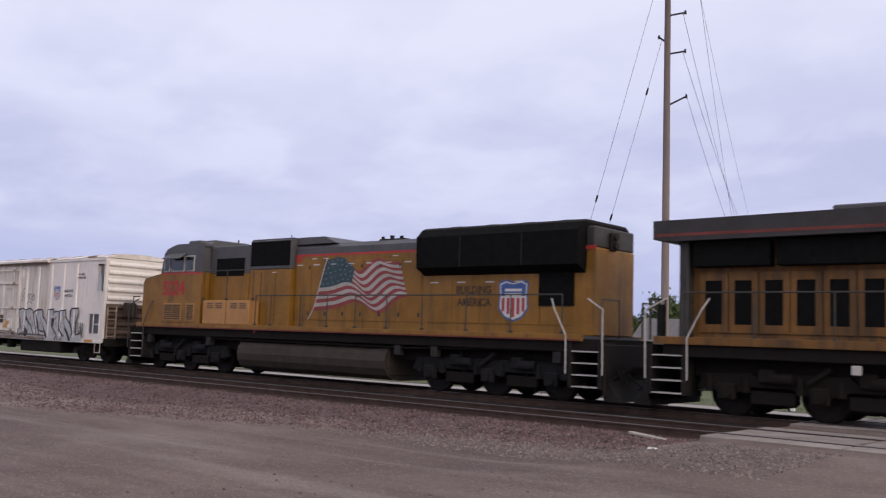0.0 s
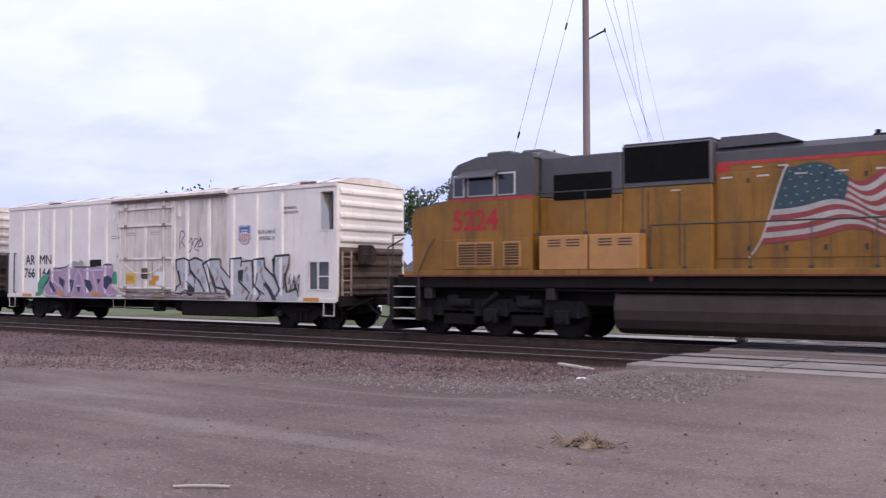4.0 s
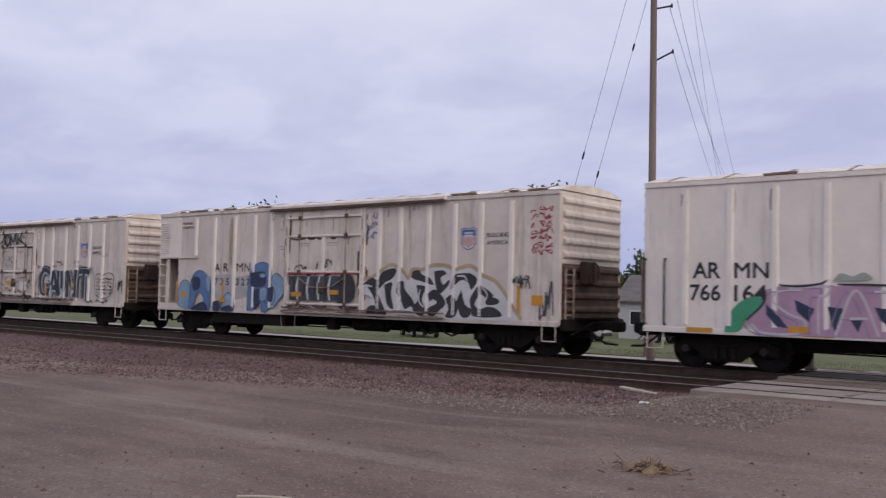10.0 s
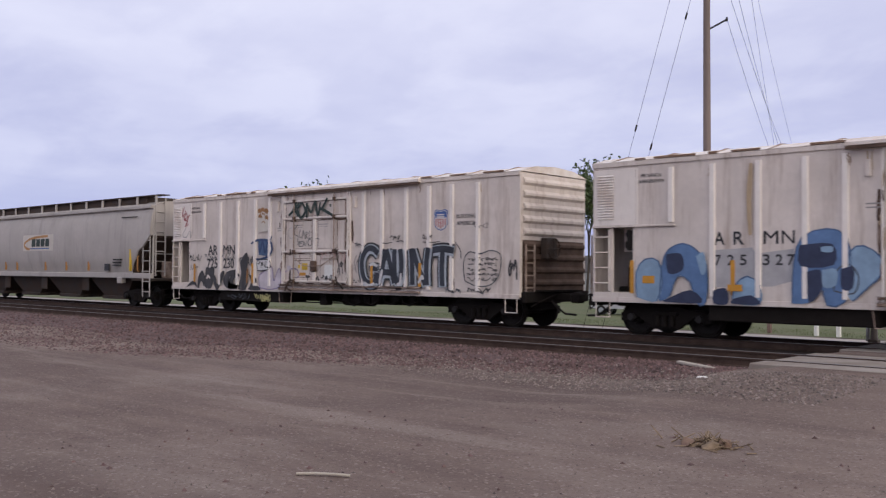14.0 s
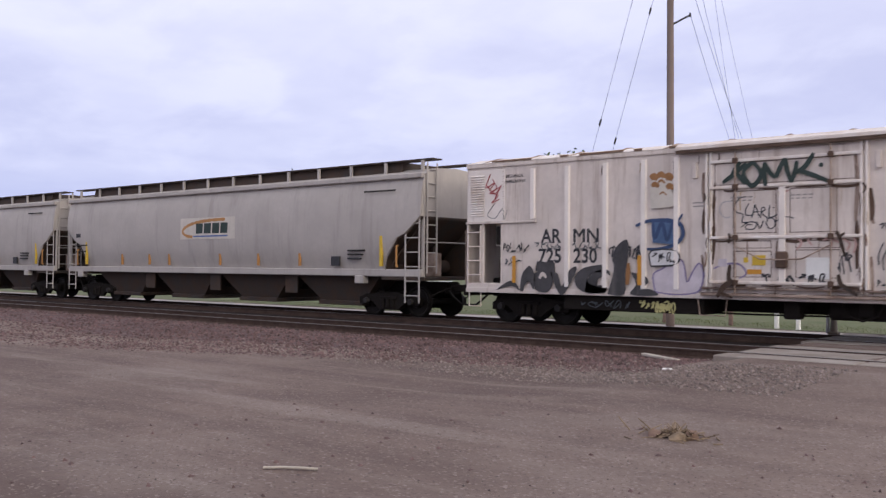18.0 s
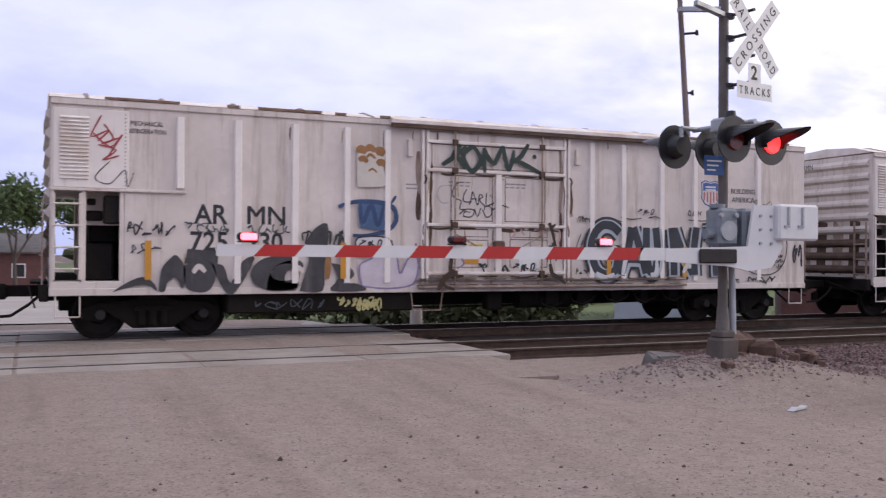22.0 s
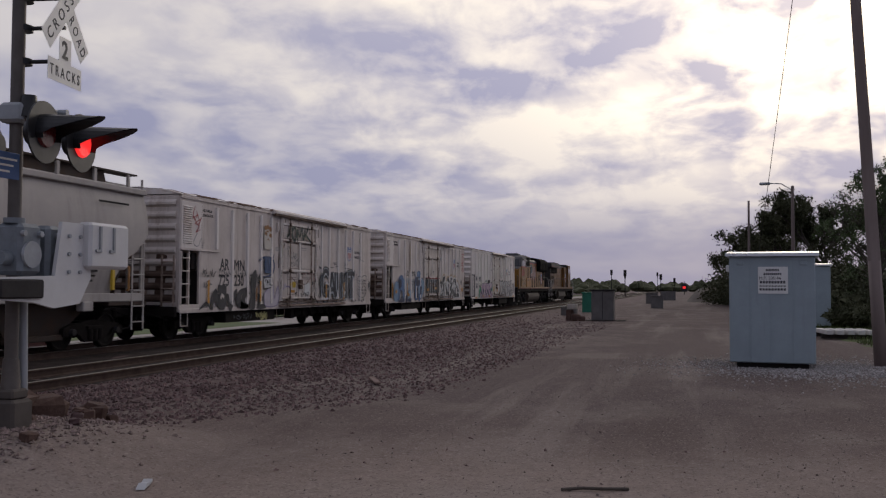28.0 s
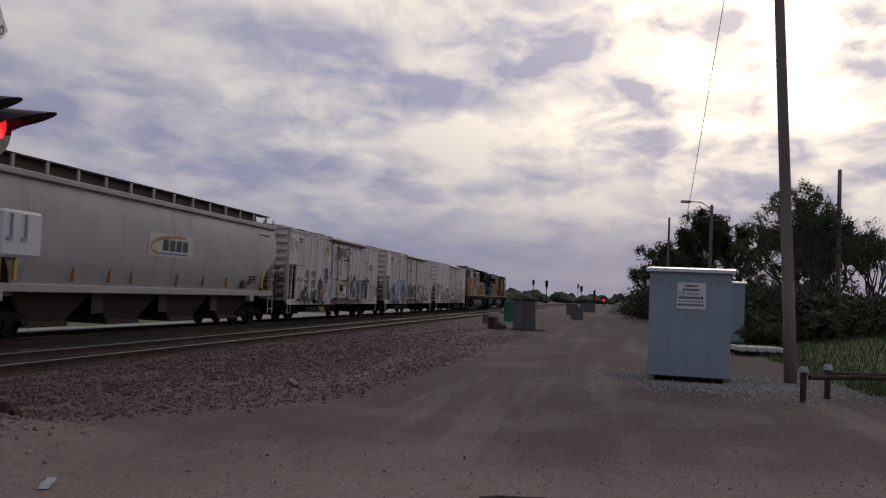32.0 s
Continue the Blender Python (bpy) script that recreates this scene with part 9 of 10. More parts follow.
    for i in range(3):
        for k in range(2):
            part("arm_bolt", Geo().cyl((0.2 + k * 0.18, yy - 0.02, 1.66 + i * 0.18), (0.2 + k * 0.18, yy - 0.045, 1.66 + i * 0.18), 0.02, n=8), "galv", support)
    part("counterweight", Geo().box(0.44, 1.14, yy - 0.11, yy + 0.07, 1.7, 2.18, 0.03), "gate_white", support, "white counterweight slab")
    for x in (0.58, 0.82):
        part("weight_bolt", Geo().box(x, x + 0.03, yy - 0.13, yy - 0.11, 1.9, 2.14).box(x - 0.06, x + 0.03, yy - 0.13, yy - 0.11, 1.87, 1.9), "galv", support)
    # striped arm
    arm = new("gate_arm")
    arm.parent = sig
    arm.matrix_local = pose(-1.25, yy, 1.51, 0, 0.1, 0)
    n = 13
    seg = arm_len / n
    for i in range(n):
        x1, x0 = -i * seg, -(i + 1) * seg
        h = 0.078 - 0.02 * i / n
        slant = 0.055 if 0 < i < n - 1 else 0.0
        g = Geo().prism([(x0 - slant, -h), (x1 - (0.055 if i > 0 else 0), -h), (x1 + (0.055 if i > 0 else 0), h), (x0 + slant, h)], "y", -0.018, 0.018)
        part("gate_stripe", g, "gate_red" if i % 2 == 1 else "gate_white", arm)
    for fr, on in ((0.943, True), (0.52, False), (0.171, True)):
        x = -arm_len * fr
        lamp = part("gate_lamp", Geo().box(x - 0.1, x + 0.1, -0.05, 0.05, 0.08, 0.1, 0.005).box(x - 0.11, x + 0.11, -0.04, 0.04, 0.1, 0.18, 0.02), "signal_black", arm)
        for d in (-1, 1):
            part("gate_lens", Geo().box(x - 0.085, x + 0.085, min(0.041 * d, 0.075 * d), max(0.041 * d, 0.075 * d), 0.105, 0.175, 0.025), "lens_gate" if on else "lens_off", lamp, "lit red gate lamp" if on else "dark gate lamp")
    return sig


crossing_signal(pose(8.75, 12.45, 0.08), "grey crossing signal mast with crossbuck and lowered striped gate", 5.55, (1, 0))
crossing_signal(pose(-8.0, 24.75, -0.58, 0, 0, 180), "grey crossing signal mast with crossbuck beyond the tracks", 5.55, (1, 0), True)


# ---- poles and wires ----
def utility_pole(x, y, z0, h, r, label, lean=(0, 0), arms=(), name="utility_pole"):
    p = thing(name, pose(x, y, z0), label, "utility pole", "utility poles")
    n = 6
    g = Geo()
    for i in range(n):
        a, b = i / n, (i + 1) / n
        g.cyl((lean[0] * a, lean[1] * a, h * a - (0.3 if i == 0 else 0)), (lean[0] * b, lean[1] * b, h * b), r * (1 - 0.35 * a), r * (1 - 0.35 * b), n=14, caps=i in (0, n - 1))
    part("pole", welded(g, "pole"), "wood_pole", p, "weathered wooden pole")
    for z, dx, dy, up in arms:
        k = z / h
        cx, cy = lean[0] * k, lean[1] * k
        part("arm", Geo().cyl((cx, cy, z - up), (cx + dx, cy + dy, z), 0.045, n=8), "truckgrey", p, "dark insulator bracket")
        part("insulator", Geo().cyl((cx + dx, cy + dy, z - 0.08), (cx + dx, cy + dy, z + 0.1), 0.06, 0.045, n=10), "truckgrey", p)
    return p


def wire(name, a, b, sag, r, label, beads=(), group="wires"):
    a, b = Vector(a), Vector(b)
    g = Geo()
    pts = [a.lerp(b, i / 16) - Vector((0, 0, sag * 4 * (i / 16) * (1 - i / 16))) for i in range(17)]
    g.tube(pts, r, n=5)
    ob = part(name, g, "black")
    for k in beads:
        p = a.lerp(b, k)
        d = (b - a).normalized()
        part("strain_insulator", Geo().cyl(p - d * 0.16, p + d * 0.16, 0.045, n=8), "black", ob)
    return tagged(ob, label, "wire", group)


PX, PY = -20.3, 40.2
utility_pole(PX, PY, -1.3, 24.0, 0.2, "tall weathered wooden line pole with dark brackets", (-0.1, 0.1),
             [(18.7, 0.75, 0.35, 0.12), (16.8, 0.75, 0.35, 0.12), (14.6, 0.8, 0.4, 0.45), (17.6, -0.45, 0.0, 0.35)])
wire("guy_wire", (PX - 0.1, PY, 20.6), (-25.4, 37.6, -1.2), 0.0, 0.009, "taut guy wire with strain insulators", (0.56, 0.67))
wire("guy_wire", (PX - 0.3, PY, 16.2), (-24.6, 38.0, -1.2), 0.0, 0.009, "taut guy wire with strain insulators", (0.15, 0.5, 0.62))
FARP = (-38.0, 93.0)
for i, (z, zz) in enumerate(((22.4, 11.3), (17.4, 11.2), (15.5, 10.6), (22.2, 11.3))):
    wire("line_wire", (PX + 0.6 + 0.25 * (i == 0), PY + 0.3, z), (FARP[0] + (-1.0, 0.0, 1.0, 1.1)[i], FARP[1], zz), 0.9, 0.011 if i < 3 else 0.009, "drooping dark line wire")
wire("line_wire", (PX + 0.75, PY + 0.4, 13.4), (FARP[0] + 0.2, FARP[1], 9.0), 0.8, 0.01, "thin drooping line wire")
fp = utility_pole(FARP[0], FARP[1], -1.2, 13.0, 0.17, "distant wooden pole with two crossarms")
part("crossarm", Geo().box(-1.3, 1.3, -0.06, 0.06, 12.3, 12.45), "wood_pole", fp)
part("crossarm", Geo().box(-0.7, 0.7, -0.06, 0.06, 9.7, 9.82), "wood_pole", fp)
fp2 = utility_pole(-47.5, 128.0, -1.2, 11.5, 0.16, "distant wooden pole with short bracket arms", arms=[(10.8, 0.7, 0, 0.1), (9.4, 0.7, 0, 0.1), (8.2, -0.7, 0, 0.1)])
lp = utility_pole(21.6, 28.9, -0.9, 12.9, 0.13, "leaning pole with short brackets and a lamp", (-0.75, 0.2),
                  [(10.3, 0.5, -0.2, 0.05), (11.7, 0.5, -0.2, 0.05), (8.2, 0.25, -0.1, 0.0), (6.9, 0.25, -0.1, 0.0)])
part("lamp_head", Geo().box(-1.3, -0.75, -0.15, 0.35, 12.95, 13.12, 0.05).cyl((-0.9, 0.1, 12.7), (-0.85, 0.1, 13.0), 0.05, n=8), "truckgrey", lp, "grey lamp head")
rp = utility_pole(24.9, 1.42, -0.3, 15.5, 0.155, "stout weathered pole beside the metal cabinet", (0.15, 0.8))
wire("guy_wire", (25.05, 2.55, 14.5), (52.0, 2.6, 0.0), 0.2, 0.012, "thin slack cable hanging from the stout pole")
utility_pole(56.5, -7.0, -0.3, 9.9, 0.16, "wooden pole among the bushes", (0.1, 0))
utility_pole(82.0, 0.6, -0.3, 9.2, 0.13, "slim dark pole by the trees", (0, 0))


def street_lamp(x, y, h):
    s = thing("street_lamp", pose(x, y, -0.3), "street lamp with a curved arm on a wooden pole", "street lamp", "street lamps")
    part("pole", Geo().cyl((0, 0, 0), (0, 0, h), 0.14, 0.1, n=12), "wood_pole", s)
    part("arm", Geo().tube([(0, 0, h - 0.3), (0, 0.7, h + 0.15), (0, 1.5, h + 0.2)], 0.035), "galv", s)
    part("lamp_head", Geo().box(-0.15, 0.15, 1.4, 2.1, h + 0.08, h + 0.26, 0.05), "galv", s)


street_lamp(67.0, -1.2, 8.8)
street_lamp(158.0, -1.5, 8.8)

# ---- signal cabinets ----
def signal_cabinet(m, label, w=1.88, d=1.9, h=2.42, sign=True):
    """Metal equipment house, door side towards -x."""
    c = thing("signal_cabinet", m, label, "cabinet", "signal cabinets")
    part("skid", Geo().box(0.12, d - 0.12, -w / 2 + 0.15, w / 2 - 0.15, -0.06, 0.06), "black", c)
    part("wall_panel", Geo().box(0, d, -w / 2, w / 2, 0.06, h, 0.02), "cabinet", c, "pale blue-grey sheet steel walls")
    for i in range(1, 4):
        y = -w / 2 + w * i / 4 + (0.0 if i != 2 else 0.02)
        part("panel_seam", Geo().box(-0.012, 0.002, y - 0.018, y + 0.018, 0.08, h - 0.05, 0.004), "cabinet", c)
    roof = Geo().prism([(-0.1, h), (-0.1, h + 0.07), (d / 2, h + 0.14), (d + 0.1, h + 0.07), (d + 0.1, h)], "y", -w / 2 - 0.08, w / 2 + 0.08)
    part("roof", roof, "roof_sheet", c, "bright sheet metal roof")
    for y in (-w / 2 + 0.25, w / 2 - 0.25):
        part("lifting_lug", Geo().box(-0.03, 0.0, y - 0.08, y + 0.08, h - 0.2, h - 0.12, 0.01), "cabinet", c)
    if sign:
        s = part("notice", Geo().box(-0.02, -0.014, -0.35, 0.29, 1.63, 2.24, 0.002), "sign_white", c, "white lettered notice")
        letters("sign_word", "M.P. 200.46", 0.1, -0.022, 0.27, 1.95, "letter", s, turn=(90, 0, -90), width=1.0)
        for z, a, b, hh in ((2.14, 0.12, -0.17, 0.05), (2.05, 0.17, -0.22, 0.05), (1.86, 0.25, -0.31, 0.06), (1.79, 0.26, -0.32, 0.025), (1.7, 0.26, -0.32, 0.05)):
            n = 9
            for i in range(n):
                y1 = a + (b - a) * i / n
                y0 = a + (b - a) * (i + 0.72) / n
                part("text_bar", Geo().box(-0.022, -0.02, y0, y1, z, z + hh), "letter", s)
    part("side_lamp", Geo().box(0.1, 0.2, w / 2, w / 2 + 0.08, h - 0.35, h - 0.2, 0.01), "sign_white", c)
    return c


signal_cabinet(pose(23.25, 4.02, -0.13, 0, 0, -7), "pale blue-grey metal signal cabinet with a white notice, on gravel", 1.85, 1.8, 2.48)
signal_cabinet(pose(47.5, 0.6, -0.15, 0, 0, -5), "second grey metal signal cabinet behind the first", 2.6, 2.2, 2.85, False)

def on_pad(r):
    x, y = 23.6 + r.normal(0, 1.7), 3.0 + r.normal(0, 1.5)
    return x, y, ground_z(x, y) + 0.004


stones("cabinet_pad_gravel", 6000, on_pad, (0.01, 0.035), "pad_gravel_loose", "pale grey gravel pad round the metal cabinet", 16)

# concrete blocks and relay cases beside the track further along
blk = thing("relay_case", pose(54.5, 10.3, -0.25), "grey upright relay case on a dark base slab", "relay case")
part("case", Geo().box(-0.55, 0.55, -0.62, 0.62, 0.06, 1.72, 0.03), "old_concrete", blk, "grey metal relay case")
part("door_seam", Geo().box(-0.562, -0.55, -0.015, 0.015, 0.15, 1.65), "truckgrey", blk)
part("case_roof", Geo().box(-0.65, 0.65, -0.72, 0.72, 1.72, 1.8, 0.02), "truckgrey", blk)
part("base_slab", Geo().box(-0.9, 0.9, -1.25, 0.9, -0.1, 0.06, 0.03), "tie", blk)
rust_heap = thing("scrap_heap", pose(53.5, 11.75, -0.25), "rusty broken timber heap with a pale box on top", "debris")
for i, (a, b, w, h, rot) in enumerate(((0, 0, 0.5, 0.45, 12), (0.25, 0.35, 0.35, 0.7, -20), (-0.2, -0.3, 0.4, 0.35, 35))):
    ch = part("timber_end", Geo().box(-w / 2, w / 2, -w / 2, w / 2, 0, h, 0.05), "tie_rot", rust_heap, "rotten timber end")
    ch.matrix_local = pose(a, b, -0.03, 3, -4, rot)
part("pale_box", Geo().box(-0.25, 0.25, -0.1, 0.45, 0.7, 0.98, 0.02), "pallet", rust_heap, "pale weathered box")
for x, y, w, h, mt, nm, lb in ((72, 12.5, 1.4, 1.5, "green_paint", "equipment_bin", "green metal bin near the track"), (63, 13.2, 1.0, 0.6, "old_concrete", "small_case", "small grey equipment case near the track"),
                               (90, 8.2, 1.1, 1.15, "old_concrete", "concrete_case", "grey concrete case beside the track"), (118, 9.5, 1.4, 1.3, "old_concrete", "metal_case", "grey metal case beside the track"), (150, 8.0, 2.2, 1.4, "old_concrete", "concrete_case", "grey concrete case beside the track")):
    b = thing(nm, pose(x, y, -0.25), lb, "case")
    part("body", Geo().box(-w / 2, w / 2, -w / 2, w / 2, 0, h, 0.04), mt, b)
    part("lid", Geo().box(-w / 2 - 0.05, w / 2 + 0.05, -w / 2 - 0.05, w / 2 + 0.05, h, h + 0.06, 0.02), mt, b)

# distant block signal, lit red, and thin masts along the line
bs = thing("block_signal", pose(300.0, 5.2, -0.3), "distant railway signal lit red", "railway signal", "block signals")
part("mast", Geo().cyl((0, 0, 0), (0, 0, 4.2), 0.12, n=10), "truckgrey", bs)
part("head", Geo().box(-0.1, 0.25, -0.9, 0.9, 1.0, 3.4, 0.1), "signal_black", bs)
part("lens", Geo().cyl((-0.12, 0, 2.3), (-0.3, 0, 2.3), 0.42, n=20), "lens_on", bs, "lit red lens")
for x, y, h in ((210, 18, 6), (240, 11, 5.5), (260, 24.5, 7), (330, 14, 7.5), (350, 26, 7), (280, 8, 5)):
    b = thing("signal_mast", pose(x, y, -0.3), "distant dark signal mast", "railway signal", "block signals")
    part("mast", Geo().cyl((0, 0, 0), (0, 0, h), 0.1, n=8), "black", b)
    part("head", Geo().box(-0.2, 0.2, -0.32, 0.32, h - 1.4, h, 0.08), "black", b)


# ---- trees and bushes ----
def tree(x, y, z0, h, spread, seed, mat, label, leaves=1500, bare=0.35, size=0.22, trunk=0.2, name="tree", low=0):
    """Tapered trunk and limbs with an uneven crown of small leaves."""
    r = random.Random(seed)
    t = thing(name, pose(x, y, z0), label, "tree", "trees")
    wood = Geo()
    tips = []

    def grow(p, d, length, rad, depth):
        q = p + d * length
        wood.cyl(p, q, rad, rad * 0.65, n=6, caps=False)
        if depth == 0 or rad < 0.012:
            tips.append(q)
            return
        if depth <= 2:
            tips.append(p.lerp(q, 0.6))
        for _ in range(3 if depth > 2 else r.choice((2, 3))):
            nd = (d + Vector((r.uniform(-1, 1), r.uniform(-1, 1), r.uniform(-0.25, 0.75))) * spread).normalized()
            grow(q, nd, length * r.uniform(0.62, 0.88), rad * 0.6, depth - 1)

    grow(Vector((0, 0, -0.2)), Vector((r.uniform(-.08, .08), r.uniform(-.08, .08), 1)).normalized(), h * bare, trunk, 5)
    top = max(p.z for p in tips)
    k = h / top
    wood.v = [(a * k, b * k, c * k) for a, b, c in wood.v]
    tips = [p * k for p in tips]
    for _ in range(low):
        zz, a = h * r.uniform(0.08, 0.6), r.uniform(0, 6.28)
        q = Vector((math.cos(a), math.sin(a), 0)) * h * r.uniform(0.08, 0.3)
        q.z = zz
        wood.cyl((0, 0, zz * 0.75), q, 0.02, 0.008, n=4, caps=False)
        tips.append(q)
    part("trunk", wood, "bark", t, "branching grey-brown trunk and limbs")
    rng = np.random.default_rng(seed)
    tp = np.array([tuple(p) for p in tips])
    idx = rng.integers(0, len(tp), leaves)
    c = tp[idx] + rng.normal(0, 1, (leaves, 3)) * size * 1.5
    a = rng.normal(0, 1, (leaves, 2, 3))
    a /= np.linalg.norm(a, axis=2, keepdims=True)
    s = rng.uniform(0.5, 1.1, (leaves, 1)) * size
    v = np.stack([c - a[:, 0] * s, c + a[:, 1] * s * 0.6, c + a[:, 0] * s, c - a[:, 1] * s * 0.6], 1).reshape(-1, 3)
    me = bpy.data.meshes.new("crown")
    me.from_pydata(v.tolist(), [], (np.arange(leaves * 4).reshape(-1, 4)).tolist())
    part("crown", me, mat, t, "loose crown of small leaves")
    return t


def polar(az, d, cx=0.0, cy=0.0):
    return cx + d * math.sin(radians(-az)), cy + d * math.cos(radians(az))


for az, d, h, sp, sd_, lv, lb in ((50.6, 108, 12.6, 0.55, 1, 900, "sparse tree just coming into leaf"), (49.4, 112, 12.2, 0.5, 2, 800, "sparse tree just coming into leaf"),
                                  (33.8, 100, 14.6, 0.75, 3, 3500, "broad tree in spring leaf"), (36.0, 104, 12.0, 0.7, 4, 2500, "broad tree in spring leaf"), (31.0, 98, 11.0, 0.7, 14, 2500, "broad tree in spring leaf"),
                                  (28.0, 92, 7.0, 0.7, 5, 2000, "round tree in spring leaf"), (23.6, 94, 8.8, 0.75, 6, 4500, "green tree behind the houses"), (25.0, 99, 6.5, 0.7, 15, 2500, "green tree behind the houses"),
                                  (0.5, 80, 8.0, 0.75, 7, 3000, "green tree beyond the crossing street"), (-3.0, 95, 8.5, 0.7, 16, 2500, "green tree beyond the crossing street"), (7.0, 100, 7.5, 0.7, 17, 2500, "green tree beyond the crossing street")):
    x, y = polar(az, d)
    tree(x, y, -1.3, h, sp, 100 + sd_, "leaf", lb, leaves=lv, size=0.3)
for x, y, h, sp, sd_, lv in ((98, -4.0, 9.2, 0.8, 21, 21000), (90, -6.5, 10.4, 0.8, 22, 23000), (84, -8.5, 10.0, 0.8, 23, 23000), (104, -1.8, 8.0, 0.8, 24, 15000), (78, -11.5, 9.0, 0.7, 25, 16000), (110, 0.4, 6.2, 0.8, 34, 10000)):
    tree(x, y, -0.3, h, sp, 100 + sd_, "leaf_dark", "dense dark tree at the edge of the lot", leaves=lv, size=0.15, bare=0.2, low=60)
for x, y, h, sd_, lv in ((55, -4.2, 9.2, 26, 13000), (52.5, -7.5, 6.6, 27, 4500), (50, -9.8, 5.6, 28, 2800), (58, -9.5, 6.4, 29, 4200), (47, -11.0, 4.8, 30, 2600), (60, -12.5, 5.4, 31, 3000), (45, -14.0, 4.6, 32, 2600), (64, -5.8, 8.0, 33, 7000), (57, -5.8, 8.2, 35, 6000)):
    tree(x, y, -0.3, h, 0.62, 100 + sd_, "leaf", "slender tree with thin spring leaves", leaves=lv, size=0.075, bare=0.24, trunk=0.13, low=40 if x > 54 else 14)


def bush(x, y, z0, w, h, seed, mat, label, count=1800, size=0.1):
    rng = np.random.default_rng(seed)
    b = thing("bush", pose(x, y, z0), label, "bush", "bushes")
    stems = Geo()
    for _ in range(14):
        a, rr = rng.uniform(0, 6.28), rng.uniform(0.2, 0.9)
        stems.cyl((0.2 * math.cos(a), 0.2 * math.sin(a), -0.1), (rr * w * 0.5 * math.cos(a), rr * w * 0.5 * math.sin(a), h * rng.uniform(0.5, 0.95)), 0.025, 0.008, n=5, caps=False)
    part("stems", stems, "bark", b)
    u = rng.normal(0, 1, (count, 3))
    u /= np.linalg.norm(u, axis=1, keepdims=True)
    rad = rng.uniform(0.25, 1.0, (count, 1)) ** 0.5 * (1 + 0.25 * np.sin(u[:, :1] * 5 + seed) * np.cos(u[:, 1:2] * 4))
    c = u * rad * np.array([w / 2, w / 2, h / 2]) + np.array([0, 0, h / 2])
    a = rng.normal(0, 1, (count, 2, 3))
    s = rng.uniform(0.5, 1.2, (count, 1)) * size
    v = np.stack([c - a[:, 0] * s, c + a[:, 1] * s * 0.6, c + a[:, 0] * s, c - a[:, 1] * s * 0.6], 1).reshape(-1, 3)
    me = bpy.data.meshes.new("foliage")
    me.from_pydata(v.tolist(), [], (np.arange(count * 4).reshape(-1, 4)).tolist())
    part("foliage", me, mat, b)


for i, (x, y, w, h) in enumerate(((45, -2.4, 4, 1.5), (49, -2.0, 4, 2.2), (54, -1.6, 4, 2.4), (40, -5.5, 5, 3.0), (36, -7.5, 5, 2.6), (52, -3.8, 5, 2.6), (58, -3.2, 5, 2.8), (46, -6.0, 5, 3.0), (42, -4.2, 4, 2.0), (64, -3.0, 5, 3.0), (44, -8.5, 6, 3.6), (33, -9.5, 5, 2.4), (38, -11.5, 6, 3.0), (48, -5.0, 5, 3.2), (70, -4.5, 6, 4.0), (76, -3.0, 5, 3.5), (84, -2.5, 6, 4.5), (28.5, -10, 4, 1.6), (55, -5.5, 5, 3.6), (62, -6.5, 6, 3.8), (68, -8, 7, 4.2), (80, -8, 8, 4.6), (90, -5, 8, 4.6), (100, -9, 9, 5.0), (104, 0.0, 8, 4.6), (98, -1.6, 8, 5.2), (112, 0.2, 7, 2.0), (93, -2.4, 8, 5.4))):
    bush(x, y, -0.3 + 0.8 * bank(x, y), w, h * (0.62 if x < 66 else 0.9), 60 + i, "leaf_dark", "tangled green bush at the edge of the lot", 4600, 0.075 if x < 42 else 0.1)

for i, (x, y, w, h) in enumerate(((8.5, 50, 5, 1.8), (9.5, 41.5, 5, 2.2), (12.5, 37.8, 5, 2.5), (15.1, 34.8, 4.4, 2.7), (17.4, 33.0, 3.8, 2.9), (24, 52, 6, 2.2), (31, 53, 6, 1.9))):
    bush(x, y, -1.3, w, h, 90 + i, "leaf_dark", "dark hedge bush beyond the grass", 2600, 0.13)

# far woods along the horizon
def far_woods(name, x0, x1, y0, y1, n, h, seed):
    rng = np.random.default_rng(seed)
    g = Geo()
    for i in range(n):
        t = rng.random()
        x, y = x0 + (x1 - x0) * t + rng.normal(0, 5), y0 + (y1 - y0) * t + rng.normal(0, 5)
        hh, w = h * rng.uniform(0.55, 1.2), h * rng.uniform(0.5, 0.9)
        k = 9
        base = len(g.v)
        for lvl, (rr, zz) in enumerate(((0.5, 0.15), (1.0, 0.4), (0.85, 0.75), (0.3, 1.0))):
            for j in range(k):
                a = 6.283 * j / k
                q = rr * w * rng.uniform(0.6, 1.15)
                g.v.append((x + q * math.cos(a), y + q * math.sin(a), -1 + zz * hh * rng.uniform(0.88, 1.1)))
        for lvl in range(3):
            for j in range(k):
                g.f.append((base + lvl * k + j, base + lvl * k + (j + 1) % k, base + (lvl + 1) * k + (j + 1) % k, base + (lvl + 1) * k + j))
                g.s.append(False)
        g.f.append(tuple(base + 3 * k + j for j in range(k)))
        g.s.append(False)
    return tagged(part(name, g, "leaf_dark"), "dark line of woods on the horizon", "woods", kind="stuff")


far_woods("far_woods_east", 520, 700, 140, -120, 150, 7, 71)
far_woods("far_woods_north", -420, 420, 330, 330, 220, 9, 72)
far_woods("far_woods_lineside", 180, 480, 60, 45, 70, 4.5, 73)

